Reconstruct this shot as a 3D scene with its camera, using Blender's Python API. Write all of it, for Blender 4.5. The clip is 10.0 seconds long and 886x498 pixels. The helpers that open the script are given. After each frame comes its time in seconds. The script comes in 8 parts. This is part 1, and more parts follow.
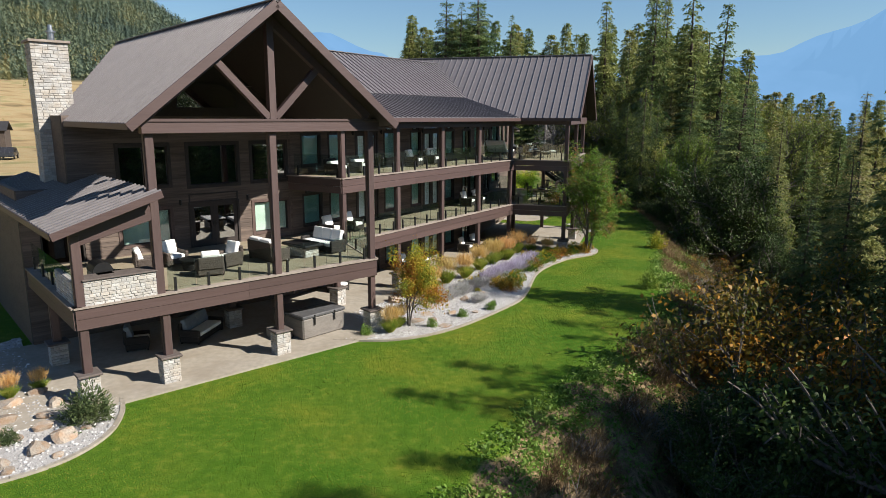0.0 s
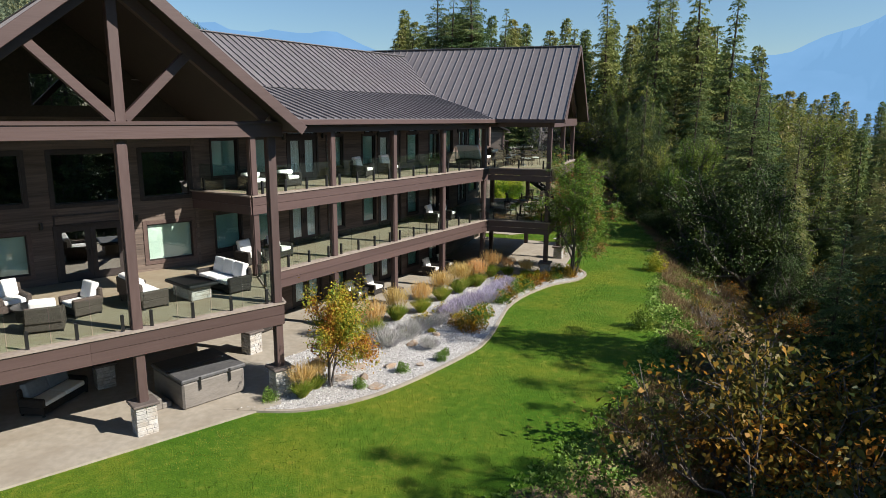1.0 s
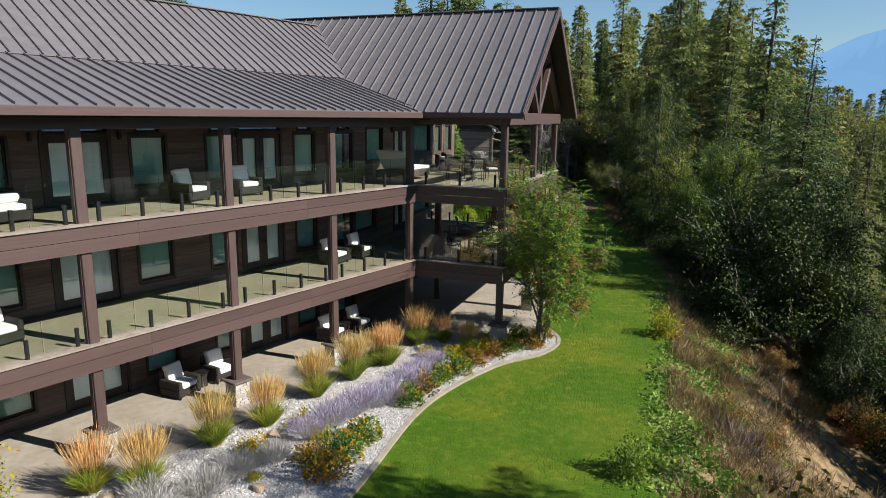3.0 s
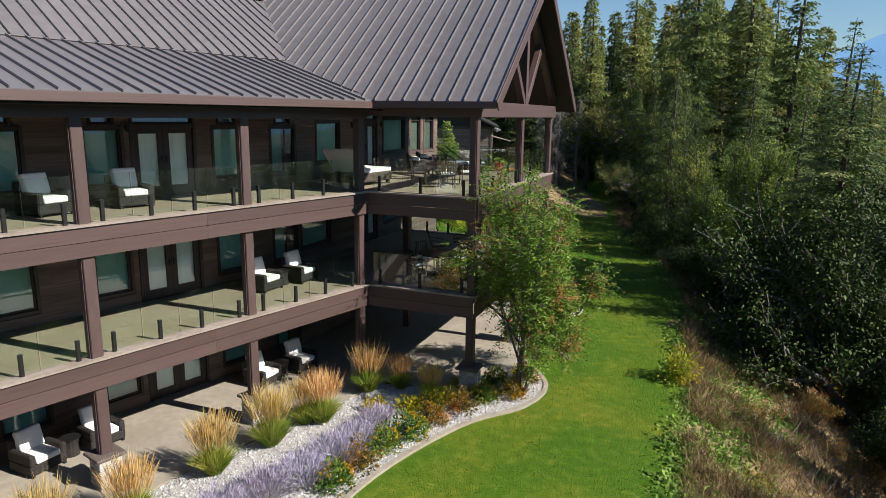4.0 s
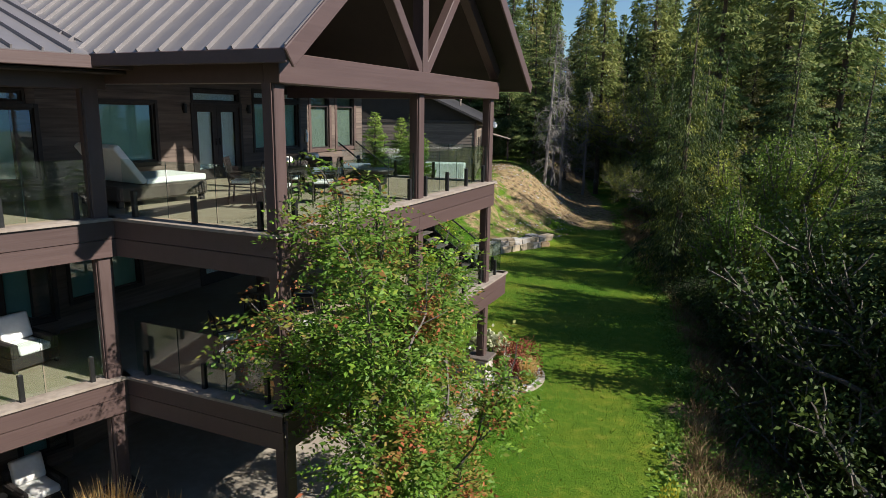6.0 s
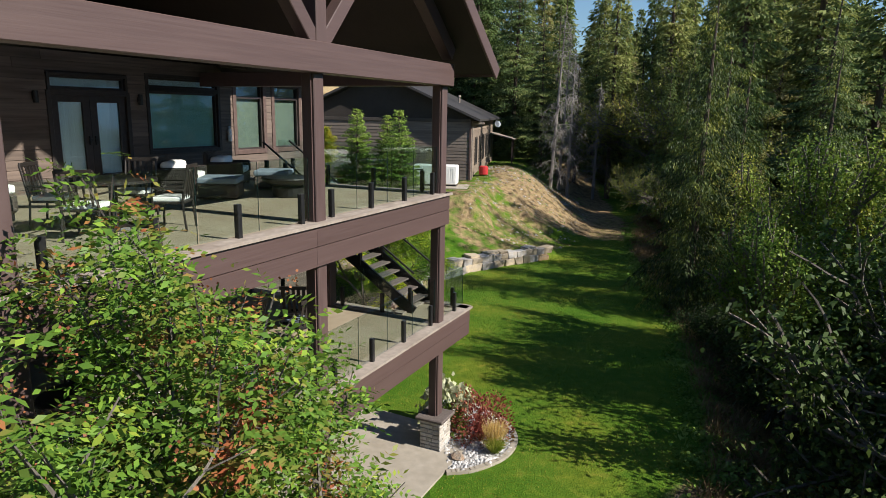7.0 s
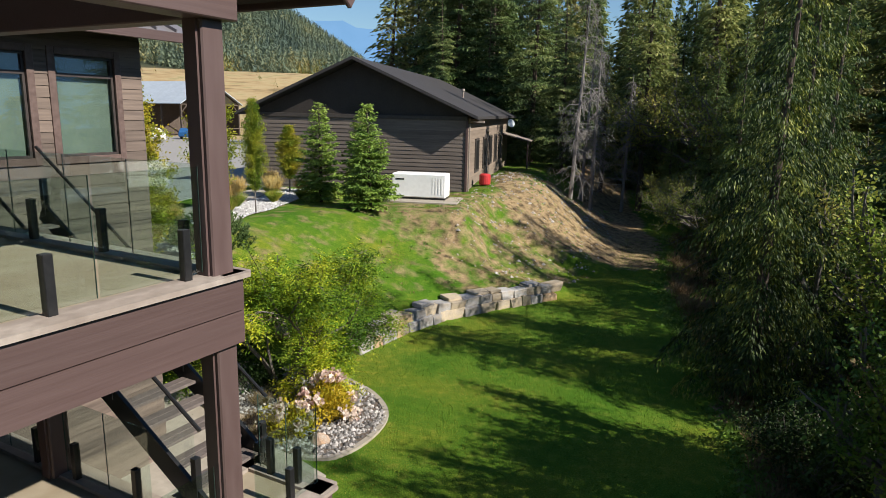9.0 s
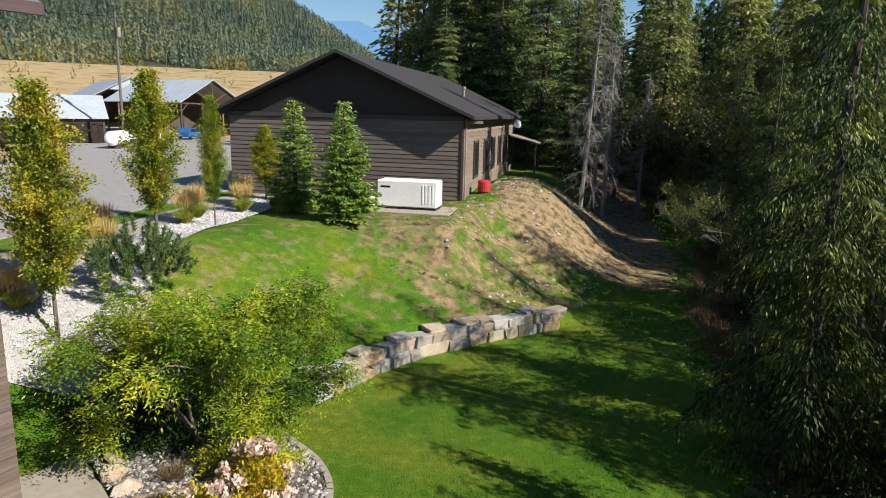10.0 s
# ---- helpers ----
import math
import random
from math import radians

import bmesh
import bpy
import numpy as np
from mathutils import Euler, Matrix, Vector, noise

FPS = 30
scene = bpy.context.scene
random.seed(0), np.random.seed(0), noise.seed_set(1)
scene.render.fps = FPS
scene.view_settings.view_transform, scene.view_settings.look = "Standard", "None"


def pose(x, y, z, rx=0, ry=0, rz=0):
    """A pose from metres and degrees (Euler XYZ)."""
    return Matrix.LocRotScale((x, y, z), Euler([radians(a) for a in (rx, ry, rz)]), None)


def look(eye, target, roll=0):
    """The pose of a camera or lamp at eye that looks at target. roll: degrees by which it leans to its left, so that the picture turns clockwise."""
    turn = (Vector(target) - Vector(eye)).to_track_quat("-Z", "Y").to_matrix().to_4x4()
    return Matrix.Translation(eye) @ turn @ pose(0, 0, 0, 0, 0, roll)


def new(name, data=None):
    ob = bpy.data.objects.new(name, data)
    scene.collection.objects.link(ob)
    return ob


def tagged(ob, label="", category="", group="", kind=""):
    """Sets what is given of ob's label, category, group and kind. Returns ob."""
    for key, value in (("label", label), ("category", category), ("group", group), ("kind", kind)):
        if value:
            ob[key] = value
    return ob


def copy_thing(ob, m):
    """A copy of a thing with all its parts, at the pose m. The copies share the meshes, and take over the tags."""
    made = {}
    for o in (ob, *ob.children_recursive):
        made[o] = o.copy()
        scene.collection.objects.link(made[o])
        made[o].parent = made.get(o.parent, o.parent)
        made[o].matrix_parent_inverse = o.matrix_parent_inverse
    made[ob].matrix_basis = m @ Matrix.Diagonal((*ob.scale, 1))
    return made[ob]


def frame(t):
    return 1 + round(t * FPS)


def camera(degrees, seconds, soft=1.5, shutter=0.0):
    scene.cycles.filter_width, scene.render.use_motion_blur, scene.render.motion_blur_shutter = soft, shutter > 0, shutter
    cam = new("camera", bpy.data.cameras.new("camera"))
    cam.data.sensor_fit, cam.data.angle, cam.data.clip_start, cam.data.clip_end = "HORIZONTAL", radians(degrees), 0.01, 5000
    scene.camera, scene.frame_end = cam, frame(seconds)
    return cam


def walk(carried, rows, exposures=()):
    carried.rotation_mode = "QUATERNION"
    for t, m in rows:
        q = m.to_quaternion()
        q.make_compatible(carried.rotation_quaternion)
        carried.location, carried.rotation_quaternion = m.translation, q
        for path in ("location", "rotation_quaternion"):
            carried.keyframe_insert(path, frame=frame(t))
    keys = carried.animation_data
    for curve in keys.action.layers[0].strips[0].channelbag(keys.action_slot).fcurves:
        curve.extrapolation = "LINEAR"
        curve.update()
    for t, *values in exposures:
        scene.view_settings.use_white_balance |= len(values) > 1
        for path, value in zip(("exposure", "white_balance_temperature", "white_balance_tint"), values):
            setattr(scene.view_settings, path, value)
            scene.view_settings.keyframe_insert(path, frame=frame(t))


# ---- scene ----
cam = camera(68.0, 10.0, soft=0.85)
METRES, EYE, TILT, LEAN, TURN = 53.0, 8.9, 0.0, 0.0, 0.0
ROWS = [
    (0.0, 0.0, 0.0, 0.0, 0.04, -11.37, -0.22),
    (0.5, 0.0231, 0.0608, 0.0009, 0.32, -11.39, -0.29),
    (1.0, 0.0472, 0.1216, 0.0019, 0.58, -11.44, -0.38),
    (1.5, 0.0711, 0.1818, 0.0025, 0.97, -11.48, -0.49),
    (2.0, 0.0937, 0.2411, 0.0022, 1.52, -11.49, -0.57),
    (2.5, 0.1135, 0.2984, 0.0, 2.06, -11.49, -0.69),
    (4.0, 0.1596, 0.4526, -0.0075, 3.97, -11.59, -0.79),
    (4.5, 0.173, 0.4964, -0.0099, 4.49, -11.63, -0.79),
    (5.0, 0.1891, 0.5414, -0.0124, 5.1, -11.67, -0.81),
    (5.5, 0.2063, 0.5858, -0.0146, 5.77, -11.69, -0.85),
    (6.0, 0.2229, 0.6298, -0.0165, 6.48, -11.68, -0.88),
    (7.5, 0.2533, 0.7587, -0.0208, 8.8, -11.69, -1.01),
    (8.0, 0.2585, 0.8008, -0.0218, 9.52, -11.68, -1.05),
    (8.5, 0.2633, 0.8418, -0.0226, 10.24, -11.71, -1.1),
    (9.0, 0.2683, 0.8819, -0.0232, 10.94, -11.72, -1.15),
    (9.5, 0.272, 0.9195, -0.0233, 11.63, -11.74, -1.24),
    (10.0, 0.2747, 0.9559, -0.0234, 12.26, -11.73, -1.28),
]
walk(cam, [(t, pose(0, 0, EYE, TILT, LEAN, TURN) @ pose(METRES * x, METRES * y, METRES * z, 90 + pitch, roll, yaw)) for t, x, y, z, yaw, pitch, roll in ROWS])

# ---- light ----
scene.view_settings.exposure = 0.85
SUN_AZ, SUN_EL = 107.0, 36.0
world = bpy.data.worlds.new("sky")
scene.world = world
world.use_nodes = True
wn = world.node_tree
sky = wn.nodes.new("ShaderNodeTexSky")
sky.sky_type, sky.sun_disc = "NISHITA", False
sky.sun_elevation, sky.sun_rotation = radians(SUN_EL), radians(SUN_AZ)
sky.air_density, sky.dust_density, sky.ozone_density = 1.5, 0.0, 7.0
sky.altitude = 1500
wn.links.new(sky.outputs[0], wn.nodes["Background"].inputs[0])
wn.nodes["Background"].inputs[1].default_value = 0.064
sun = new("sun", bpy.data.lights.new("sun", "SUN"))
sun.data.energy, sun.data.angle, sun.data.color = 5.0, radians(0.53), (1.0, 0.94, 0.85)
sa, se = radians(SUN_AZ), radians(SUN_EL)
sun.matrix_world = look((60 * math.sin(sa) * math.cos(se), 60 * math.cos(sa) * math.cos(se), 60 * math.sin(se)), (0, 0, 0))


# ---- materials ----
TONE = 0.76   # how dark paints, stains and foliage are beside white


def surf(name, c1, c2, scale=3.0, rough=0.7, bump=0.2, metal=0.0, stretch=(1, 1, 1), rnd=0.0, island=0.0,
         fine=6.0, spec=0.4, c3=None, patch=0.35, dist=0.02, translucent=0.0):
    """Two-scale procedural surface: a grain, larger patches, and variation from piece to piece."""
    c1, c2, c3 = [tuple(TONE * v for v in c) if max(c1) < 0.6 else c for c in (c1, c2, c3 or tuple(0.55 * v for v in c1))]
    m = bpy.data.materials.new(name)
    m.use_nodes = True
    nt = m.node_tree
    nd, ln = nt.nodes, nt.links
    bs = nd["Principled BSDF"]
    co = nd.new("ShaderNodeTexCoord")
    mp = nd.new("ShaderNodeMapping")
    mp.inputs["Scale"].default_value = stretch
    ln.new(co.outputs["Object"], mp.inputs[0])
    big = nd.new("ShaderNodeTexNoise")
    big.inputs["Scale"].default_value, big.inputs["Detail"].default_value = scale, 4
    small = nd.new("ShaderNodeTexNoise")
    small.inputs["Scale"].default_value, small.inputs["Detail"].default_value = scale * fine, 5
    ln.new(mp.outputs[0], big.inputs[0])
    ln.new(mp.outputs[0], small.inputs[0])
    r1 = nd.new("ShaderNodeMapRange")
    r1.inputs[1].default_value, r1.inputs[2].default_value = 0.32, 0.68
    ln.new(small.outputs[0], r1.inputs[0])
    mix = nd.new("ShaderNodeMix")
    mix.data_type = "RGBA"
    mix.inputs[6].default_value, mix.inputs[7].default_value = (*c1, 1), (*c2, 1)
    ln.new(r1.outputs[0], mix.inputs[0])
    r2 = nd.new("ShaderNodeMapRange")
    r2.inputs[1].default_value, r2.inputs[2].default_value = 0.4, 0.7
    r2.inputs[3].default_value, r2.inputs[4].default_value = 0.0, patch
    ln.new(big.outputs[0], r2.inputs[0])
    mix2 = nd.new("ShaderNodeMix")
    mix2.data_type = "RGBA"
    mix2.inputs[7].default_value = (*c3, 1)
    ln.new(r2.outputs[0], mix2.inputs[0])
    ln.new(mix.outputs[2], mix2.inputs[6])
    col = mix2.outputs[2]
    if rnd or island:
        src = nd.new("ShaderNodeObjectInfo").outputs["Random"] if rnd else nd.new("ShaderNodeNewGeometry").outputs["Random Per Island"]
        rr = nd.new("ShaderNodeMapRange")
        k = rnd or island
        rr.inputs[3].default_value, rr.inputs[4].default_value = 1 - k, 1 + k
        ln.new(src, rr.inputs[0])
        hs = nd.new("ShaderNodeHueSaturation")
        ln.new(rr.outputs[0], hs.inputs["Value"])
        ln.new(col, hs.inputs["Color"])
        col = hs.outputs[0]
    ln.new(col, bs.inputs["Base Color"])
    bs.inputs["Metallic"].default_value = metal
    bs.inputs["Specular IOR Level"].default_value = spec
    ra = nd.new("ShaderNodeMapRange")
    ra.inputs[3].default_value, ra.inputs[4].default_value = max(0.05, rough - 0.1), min(1.0, rough + 0.1)
    ln.new(small.outputs[0], ra.inputs[0])
    ln.new(ra.outputs[0], bs.inputs["Roughness"])
    if bump:
        bp = nd.new("ShaderNodeBump")
        bp.inputs["Strength"].default_value, bp.inputs["Distance"].default_value = bump, dist
        ln.new(small.outputs[0], bp.inputs["Height"])
        ln.new(bp.outputs[0], bs.inputs["Normal"])
    if translucent:
        tr = nd.new("ShaderNodeBsdfTranslucent")
        ln.new(col, tr.inputs[0])
        ms = nd.new("ShaderNodeMixShader")
        ms.inputs[0].default_value = translucent
        ln.new(bs.outputs[0], ms.inputs[1])
        ln.new(tr.outputs[0], ms.inputs[2])
        ln.new(ms.outputs[0], nd["Material Output"].inputs[0])
    return m


def leafmat(name, cols, rough=0.55, translucent=0.3, noise_scale=0.6, tint=0.02):
    """Leaf colours spread over the leaves one by one, with drifts of tone through the crown."""
    m = bpy.data.materials.new(name)
    m.use_nodes = True
    nd, ln = m.node_tree.nodes, m.node_tree.links
    bs = nd["Principled BSDF"]
    geo = nd.new("ShaderNodeNewGeometry")
    co = nd.new("ShaderNodeTexCoord")
    no = nd.new("ShaderNodeTexNoise")
    no.inputs["Scale"].default_value = noise_scale
    ln.new(co.outputs["Object"], no.inputs[0])
    ad = nd.new("ShaderNodeMath")
    ad.operation = "MULTIPLY_ADD"
    ad.inputs[1].default_value, ad.inputs[2].default_value = 0.5, -0.25
    ln.new(geo.outputs["Random Per Island"], ad.inputs[0])
    sm = nd.new("ShaderNodeMath")
    ln.new(ad.outputs[0], sm.inputs[0])
    mr = nd.new("ShaderNodeMapRange")
    mr.inputs[1].default_value, mr.inputs[2].default_value = 0.3, 0.7
    ln.new(no.outputs[0], mr.inputs[0])
    ln.new(mr.outputs[0], sm.inputs[1])
    cr = nd.new("ShaderNodeValToRGB")
    els = cr.color_ramp.elements
    while len(els) < len(cols):
        els.new(0.5)
    for i, c in enumerate(cols):
        els[i].position, els[i].color = i / max(1, len(cols) - 1), (*[TONE * v for v in c], 1)
    ln.new(sm.outputs[0], cr.inputs[0])
    # every plant has its own tint
    own = nd.new("ShaderNodeObjectInfo")
    hs = nd.new("ShaderNodeHueSaturation")
    for k, (lo, hi) in (("Hue", (0.5 - tint, 0.5 + 0.6 * tint)), ("Value", (1 + 6 * tint, 1 - 6 * tint))):
        own_r = nd.new("ShaderNodeMapRange")
        own_r.inputs[3].default_value, own_r.inputs[4].default_value = lo, hi
        ln.new(own.outputs["Random"], own_r.inputs[0])
        ln.new(own_r.outputs[0], hs.inputs[k])
    ln.new(cr.outputs[0], hs.inputs["Color"])
    ln.new(hs.outputs[0], bs.inputs["Base Color"])
    bs.inputs["Roughness"].default_value = rough
    bs.inputs["Specular IOR Level"].default_value = 0.22
    tr = nd.new("ShaderNodeBsdfTranslucent")
    ln.new(hs.outputs[0], tr.inputs[0])
    ms = nd.new("ShaderNodeMixShader")
    ms.inputs[0].default_value = translucent
    ln.new(bs.outputs[0], ms.inputs[1])
    ln.new(tr.outputs[0], ms.inputs[2])
    ln.new(ms.outputs[0], nd["Material Output"].inputs[0])
    return m


def glassmat(name, tint, gloss=0.05, rough=0.0):
    m = bpy.data.materials.new(name)
    m.use_nodes = True
    nd, ln = m.node_tree.nodes, m.node_tree.links
    nd.remove(nd["Principled BSDF"])
    tp = nd.new("ShaderNodeBsdfTransparent")
    tp.inputs[0].default_value = (*tint, 1)
    gl = nd.new("ShaderNodeBsdfGlossy")
    gl.inputs["Roughness"].default_value = rough
    lw = nd.new("ShaderNodeLayerWeight")
    lw.inputs[0].default_value = 0.5
    pw = nd.new("ShaderNodeMath")
    pw.operation, pw.inputs[1].default_value = "POWER", 4.0
    ln.new(lw.outputs["Facing"], pw.inputs[0])
    fr = nd.new("ShaderNodeMath")
    fr.operation, fr.inputs[1].default_value, fr.inputs[2].default_value = "MULTIPLY_ADD", 0.8, gloss
    ln.new(pw.outputs[0], fr.inputs[0])
    ms = nd.new("ShaderNodeMixShader")
    ln.new(fr.outputs[0], ms.inputs[0])
    ln.new(tp.outputs[0], ms.inputs[1])
    ln.new(gl.outputs[0], ms.inputs[2])
    ln.new(ms.outputs[0], nd["Material Output"].inputs[0])
    return m


M = {}
M["trim"] = surf("stained_trim", (0.092, 0.057, 0.052), (0.11, 0.07, 0.064), 2.6, 0.5, 0.1, stretch=(0.07, 2.2, 2.2), rnd=0.1, patch=0.2)
M["post"] = surf("stained_post", (0.092, 0.057, 0.052), (0.11, 0.071, 0.065), 1.2, 0.55, 0.12, stretch=(1.5, 1.5, 0.25), rnd=0.1)
# brown wood taken near black: the shade under roofs is in the colour
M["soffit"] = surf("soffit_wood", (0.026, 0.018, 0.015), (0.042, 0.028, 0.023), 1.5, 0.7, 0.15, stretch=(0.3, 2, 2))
M["siding"] = surf("siding", (0.09, 0.065, 0.053), (0.18, 0.134, 0.108), 0.9, 0.75, 0.25, stretch=(0.18, 1, 3), rnd=0.22, c3=(0.22, 0.165, 0.13))
M["siding_j"] = surf("siding_joined", (0.09, 0.065, 0.053), (0.18, 0.134, 0.108), 0.9, 0.75, 0.25, stretch=(0.18, 1, 3), island=0.22, c3=(0.22, 0.165, 0.13))
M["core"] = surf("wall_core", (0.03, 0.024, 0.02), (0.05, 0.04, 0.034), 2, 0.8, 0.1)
M["dark_trim"] = surf("window_casing", (0.035, 0.026, 0.024), (0.055, 0.042, 0.038), 2, 0.55, 0.1)
M["casing_b"] = surf("brown_casing", (0.1, 0.062, 0.052), (0.15, 0.1, 0.086), 2, 0.6, 0.1)
M["roof"] = surf("standing_seam_metal", (0.18, 0.163, 0.165), (0.212, 0.194, 0.196), 0.6, 0.36, 0.03, stretch=(1, 1, 1), rnd=0.05, patch=0.12, spec=0.5)
M["deck"] = surf("deck_coating", (0.33, 0.275, 0.19), (0.4, 0.345, 0.25), 0.7, 0.75, 0.1, c3=(0.28, 0.2, 0.13), patch=0.5)
M["ledge"] = surf("deck_edge", (0.3, 0.25, 0.21), (0.4, 0.34, 0.29), 1.5, 0.8, 0.2, c3=(0.2, 0.15, 0.12), patch=0.6)
M["concrete"] = surf("concrete", (0.36, 0.32, 0.26), (0.45, 0.4, 0.33), 0.8, 0.85, 0.15, c3=(0.28, 0.23, 0.17), patch=0.5)
M["black"] = surf("black_metal", (0.012, 0.012, 0.013), (0.02, 0.02, 0.02), 4, 0.4, 0.03)
M["stone"] = surf("ledge_stone", (0.3, 0.28, 0.26), (0.5, 0.47, 0.43), 3, 0.85, 0.5, island=0.35, c3=(0.34, 0.26, 0.18), patch=0.6)
M["stone_o"] = surf("stone_piece", (0.42, 0.41, 0.39), (0.58, 0.56, 0.53), 3, 0.85, 0.6, rnd=0.2, c3=(0.42, 0.34, 0.25), patch=0.6)
M["mortar"] = surf("mortar", (0.36, 0.345, 0.325), (0.44, 0.42, 0.4), 6, 0.9, 0.4)
M["cap"] = surf("stone_cap", (0.12, 0.095, 0.085), (0.17, 0.14, 0.125), 3, 0.8, 0.3)
M["glass"] = glassmat("window_glass", (0.92, 0.97, 0.97), 0.08)
M["tinted"] = glassmat("reflective_glass", (0.45, 0.53, 0.56), 0.42)
M["rail_glass"] = glassmat("rail_glass", (0.88, 0.95, 0.925), 0.08)
M["glass_edge"] = surf("green_glass_edge", (0.03, 0.06, 0.05), (0.05, 0.09, 0.08), 3, 0.2, 0.0)
M["blind"] = surf("green_roller_blind", (0.28, 0.56, 0.5), (0.33, 0.6, 0.54), 1, 0.8, 0.02)
# the green blind again, with the sun on it put into the colour
M["blind_pale"] = surf("sunlit_green_blind", (0.5, 0.62, 0.52), (0.56, 0.68, 0.57), 1, 0.8, 0.02)
# the panes' dark olive reflection is put into the blind's colour
M["blind_olive"] = surf("olive_blind", (0.1, 0.14, 0.11), (0.13, 0.17, 0.13), 1, 0.8, 0.02)
M["curtain"] = surf("pale_curtain", (0.74, 0.82, 0.84), (0.8, 0.88, 0.9), 1.5, 0.8, 0.1, stretch=(6, 1, 0.3))
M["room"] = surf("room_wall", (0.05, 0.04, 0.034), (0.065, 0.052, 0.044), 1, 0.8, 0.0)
M["leaf_fir"] = leafmat("fir_needles", [(0.06, 0.1, 0.04), (0.14, 0.19, 0.06), (0.24, 0.3, 0.085), (0.36, 0.38, 0.13)], 0.6, 0.35, 0.3, 0.03)
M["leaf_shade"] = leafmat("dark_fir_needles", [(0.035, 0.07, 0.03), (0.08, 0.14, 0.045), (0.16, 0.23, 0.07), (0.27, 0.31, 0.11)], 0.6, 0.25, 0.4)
M["leaf_olive"] = leafmat("olive_needles", [(0.09, 0.115, 0.045), (0.2, 0.23, 0.07), (0.32, 0.34, 0.1), (0.36, 0.33, 0.17)], 0.6, 0.35, 0.25, 0.03)
M["leaf_young"] = leafmat("spruce_needles", [(0.1, 0.19, 0.04), (0.2, 0.33, 0.06), (0.34, 0.48, 0.09)], 0.6, 0.3, 0.8)
M["leaf_cedar"] = leafmat("cedar_sprays", [(0.014, 0.032, 0.008), (0.03, 0.065, 0.014), (0.085, 0.135, 0.026), (0.32, 0.36, 0.065)], 0.55, 0.22, 0.6)
M["leaf_dec"] = leafmat("green_leaves", [(0.05, 0.115, 0.018), (0.11, 0.215, 0.03), (0.2, 0.31, 0.045), (0.34, 0.39, 0.065)], 0.5, 0.3, 0.5)
M["leaf_ash"] = leafmat("ash_leaves", [(0.42, 0.17, 0.06), (0.22, 0.25, 0.05), (0.1, 0.22, 0.03), (0.08, 0.2, 0.03), (0.17, 0.36, 0.045), (0.3, 0.42, 0.055)], 0.5, 0.3, 0.9)
M["leaf_red"] = leafmat("turning_leaves", [(0.5, 0.13, 0.04), (0.6, 0.24, 0.045), (0.62, 0.38, 0.05), (0.52, 0.45, 0.055), (0.34, 0.4, 0.05), (0.22, 0.34, 0.04)], 0.5, 0.35, 1.0)
M["leaf_orange"] = leafmat("autumn_shrub_leaves", [(0.06, 0.09, 0.02), (0.2, 0.17, 0.03), (0.5, 0.27, 0.035), (0.68, 0.25, 0.03)], 0.5, 0.4, 0.5)
M["leaf_yellow"] = leafmat("yellow_green_leaves", [(0.05, 0.12, 0.014), (0.16, 0.28, 0.022), (0.4, 0.5, 0.03), (0.7, 0.66, 0.05)], 0.5, 0.4, 0.6)
M["leaf_horn"] = leafmat("hornbeam_leaves", [(0.12, 0.2, 0.02), (0.25, 0.32, 0.03), (0.45, 0.45, 0.04), (0.6, 0.5, 0.05)], 0.5, 0.4, 1.0)
# dark-leaved kinds, darkened further so the bank's deep shade is in the colour
M["leaf_dark"] = leafmat("dark_shaded_leaves", [(0.016, 0.037, 0.008), (0.034, 0.068, 0.012), (0.058, 0.105, 0.018), (0.095, 0.14, 0.026)], 0.6, 0.12, 0.5)
M["leaf_mixed"] = leafmat("olive_birch_leaves", [(0.07, 0.11, 0.025), (0.16, 0.21, 0.04), (0.27, 0.31, 0.06), (0.38, 0.34, 0.08)], 0.5, 0.35, 0.4)
M["dead"] = surf("dead_wood", (0.2, 0.18, 0.165), (0.32, 0.295, 0.275), 5, 0.9, 0.3)
M["bark"] = surf("bark", (0.07, 0.05, 0.038), (0.14, 0.105, 0.08), 4, 0.9, 0.6, stretch=(3, 3, 0.6))
M["grey_bark"] = surf("grey_bark", (0.13, 0.11, 0.095), (0.2, 0.175, 0.15), 4, 0.9, 0.4, stretch=(3, 3, 0.6))


# ---- building helpers ----
def mesh_of(name, verts, faces, mat, smooth=False):
    me = bpy.data.meshes.new(name)
    me.from_pydata([tuple(v) for v in verts], [], faces)
    me.materials.append(mat)
    if smooth:
        me.polygons.foreach_set("use_smooth", [True] * len(me.polygons))
    me.update()
    return me


def soup(name, verts, nper, mat):
    """One mesh from an array of equal small polygons: verts is (n * nper, 3)."""
    verts = np.asarray(verts, dtype=np.float32).reshape(-1, 3)
    n = len(verts) // nper
    me = bpy.data.meshes.new(name)
    me.vertices.add(len(verts))
    me.vertices.foreach_set("co", verts.ravel())
    me.loops.add(len(verts))
    me.loops.foreach_set("vertex_index", np.arange(len(verts), dtype=np.int32))
    me.polygons.add(n)
    me.polygons.foreach_set("loop_start", np.arange(0, len(verts), nper, dtype=np.int32))
    me.materials.append(mat)
    me.update(calc_edges=True)
    return me


def part(name, bm, mat=None, parent=None, label="", m=None):
    """Links a bmesh, or a ready mesh, as one object under a thing or a part."""
    if isinstance(bm, bmesh.types.BMesh):
        me = bpy.data.meshes.new(name)
        bmesh.ops.recalc_face_normals(bm, faces=bm.faces)
        bm.to_mesh(me)
        bm.free()
        me.materials.append(mat)
    else:
        me = bm
    ob = new(name, me)
    if parent is not None:
        ob.parent = parent
    if m is not None:
        ob.matrix_basis = m
    if label:
        tagged(ob, label)
    return ob


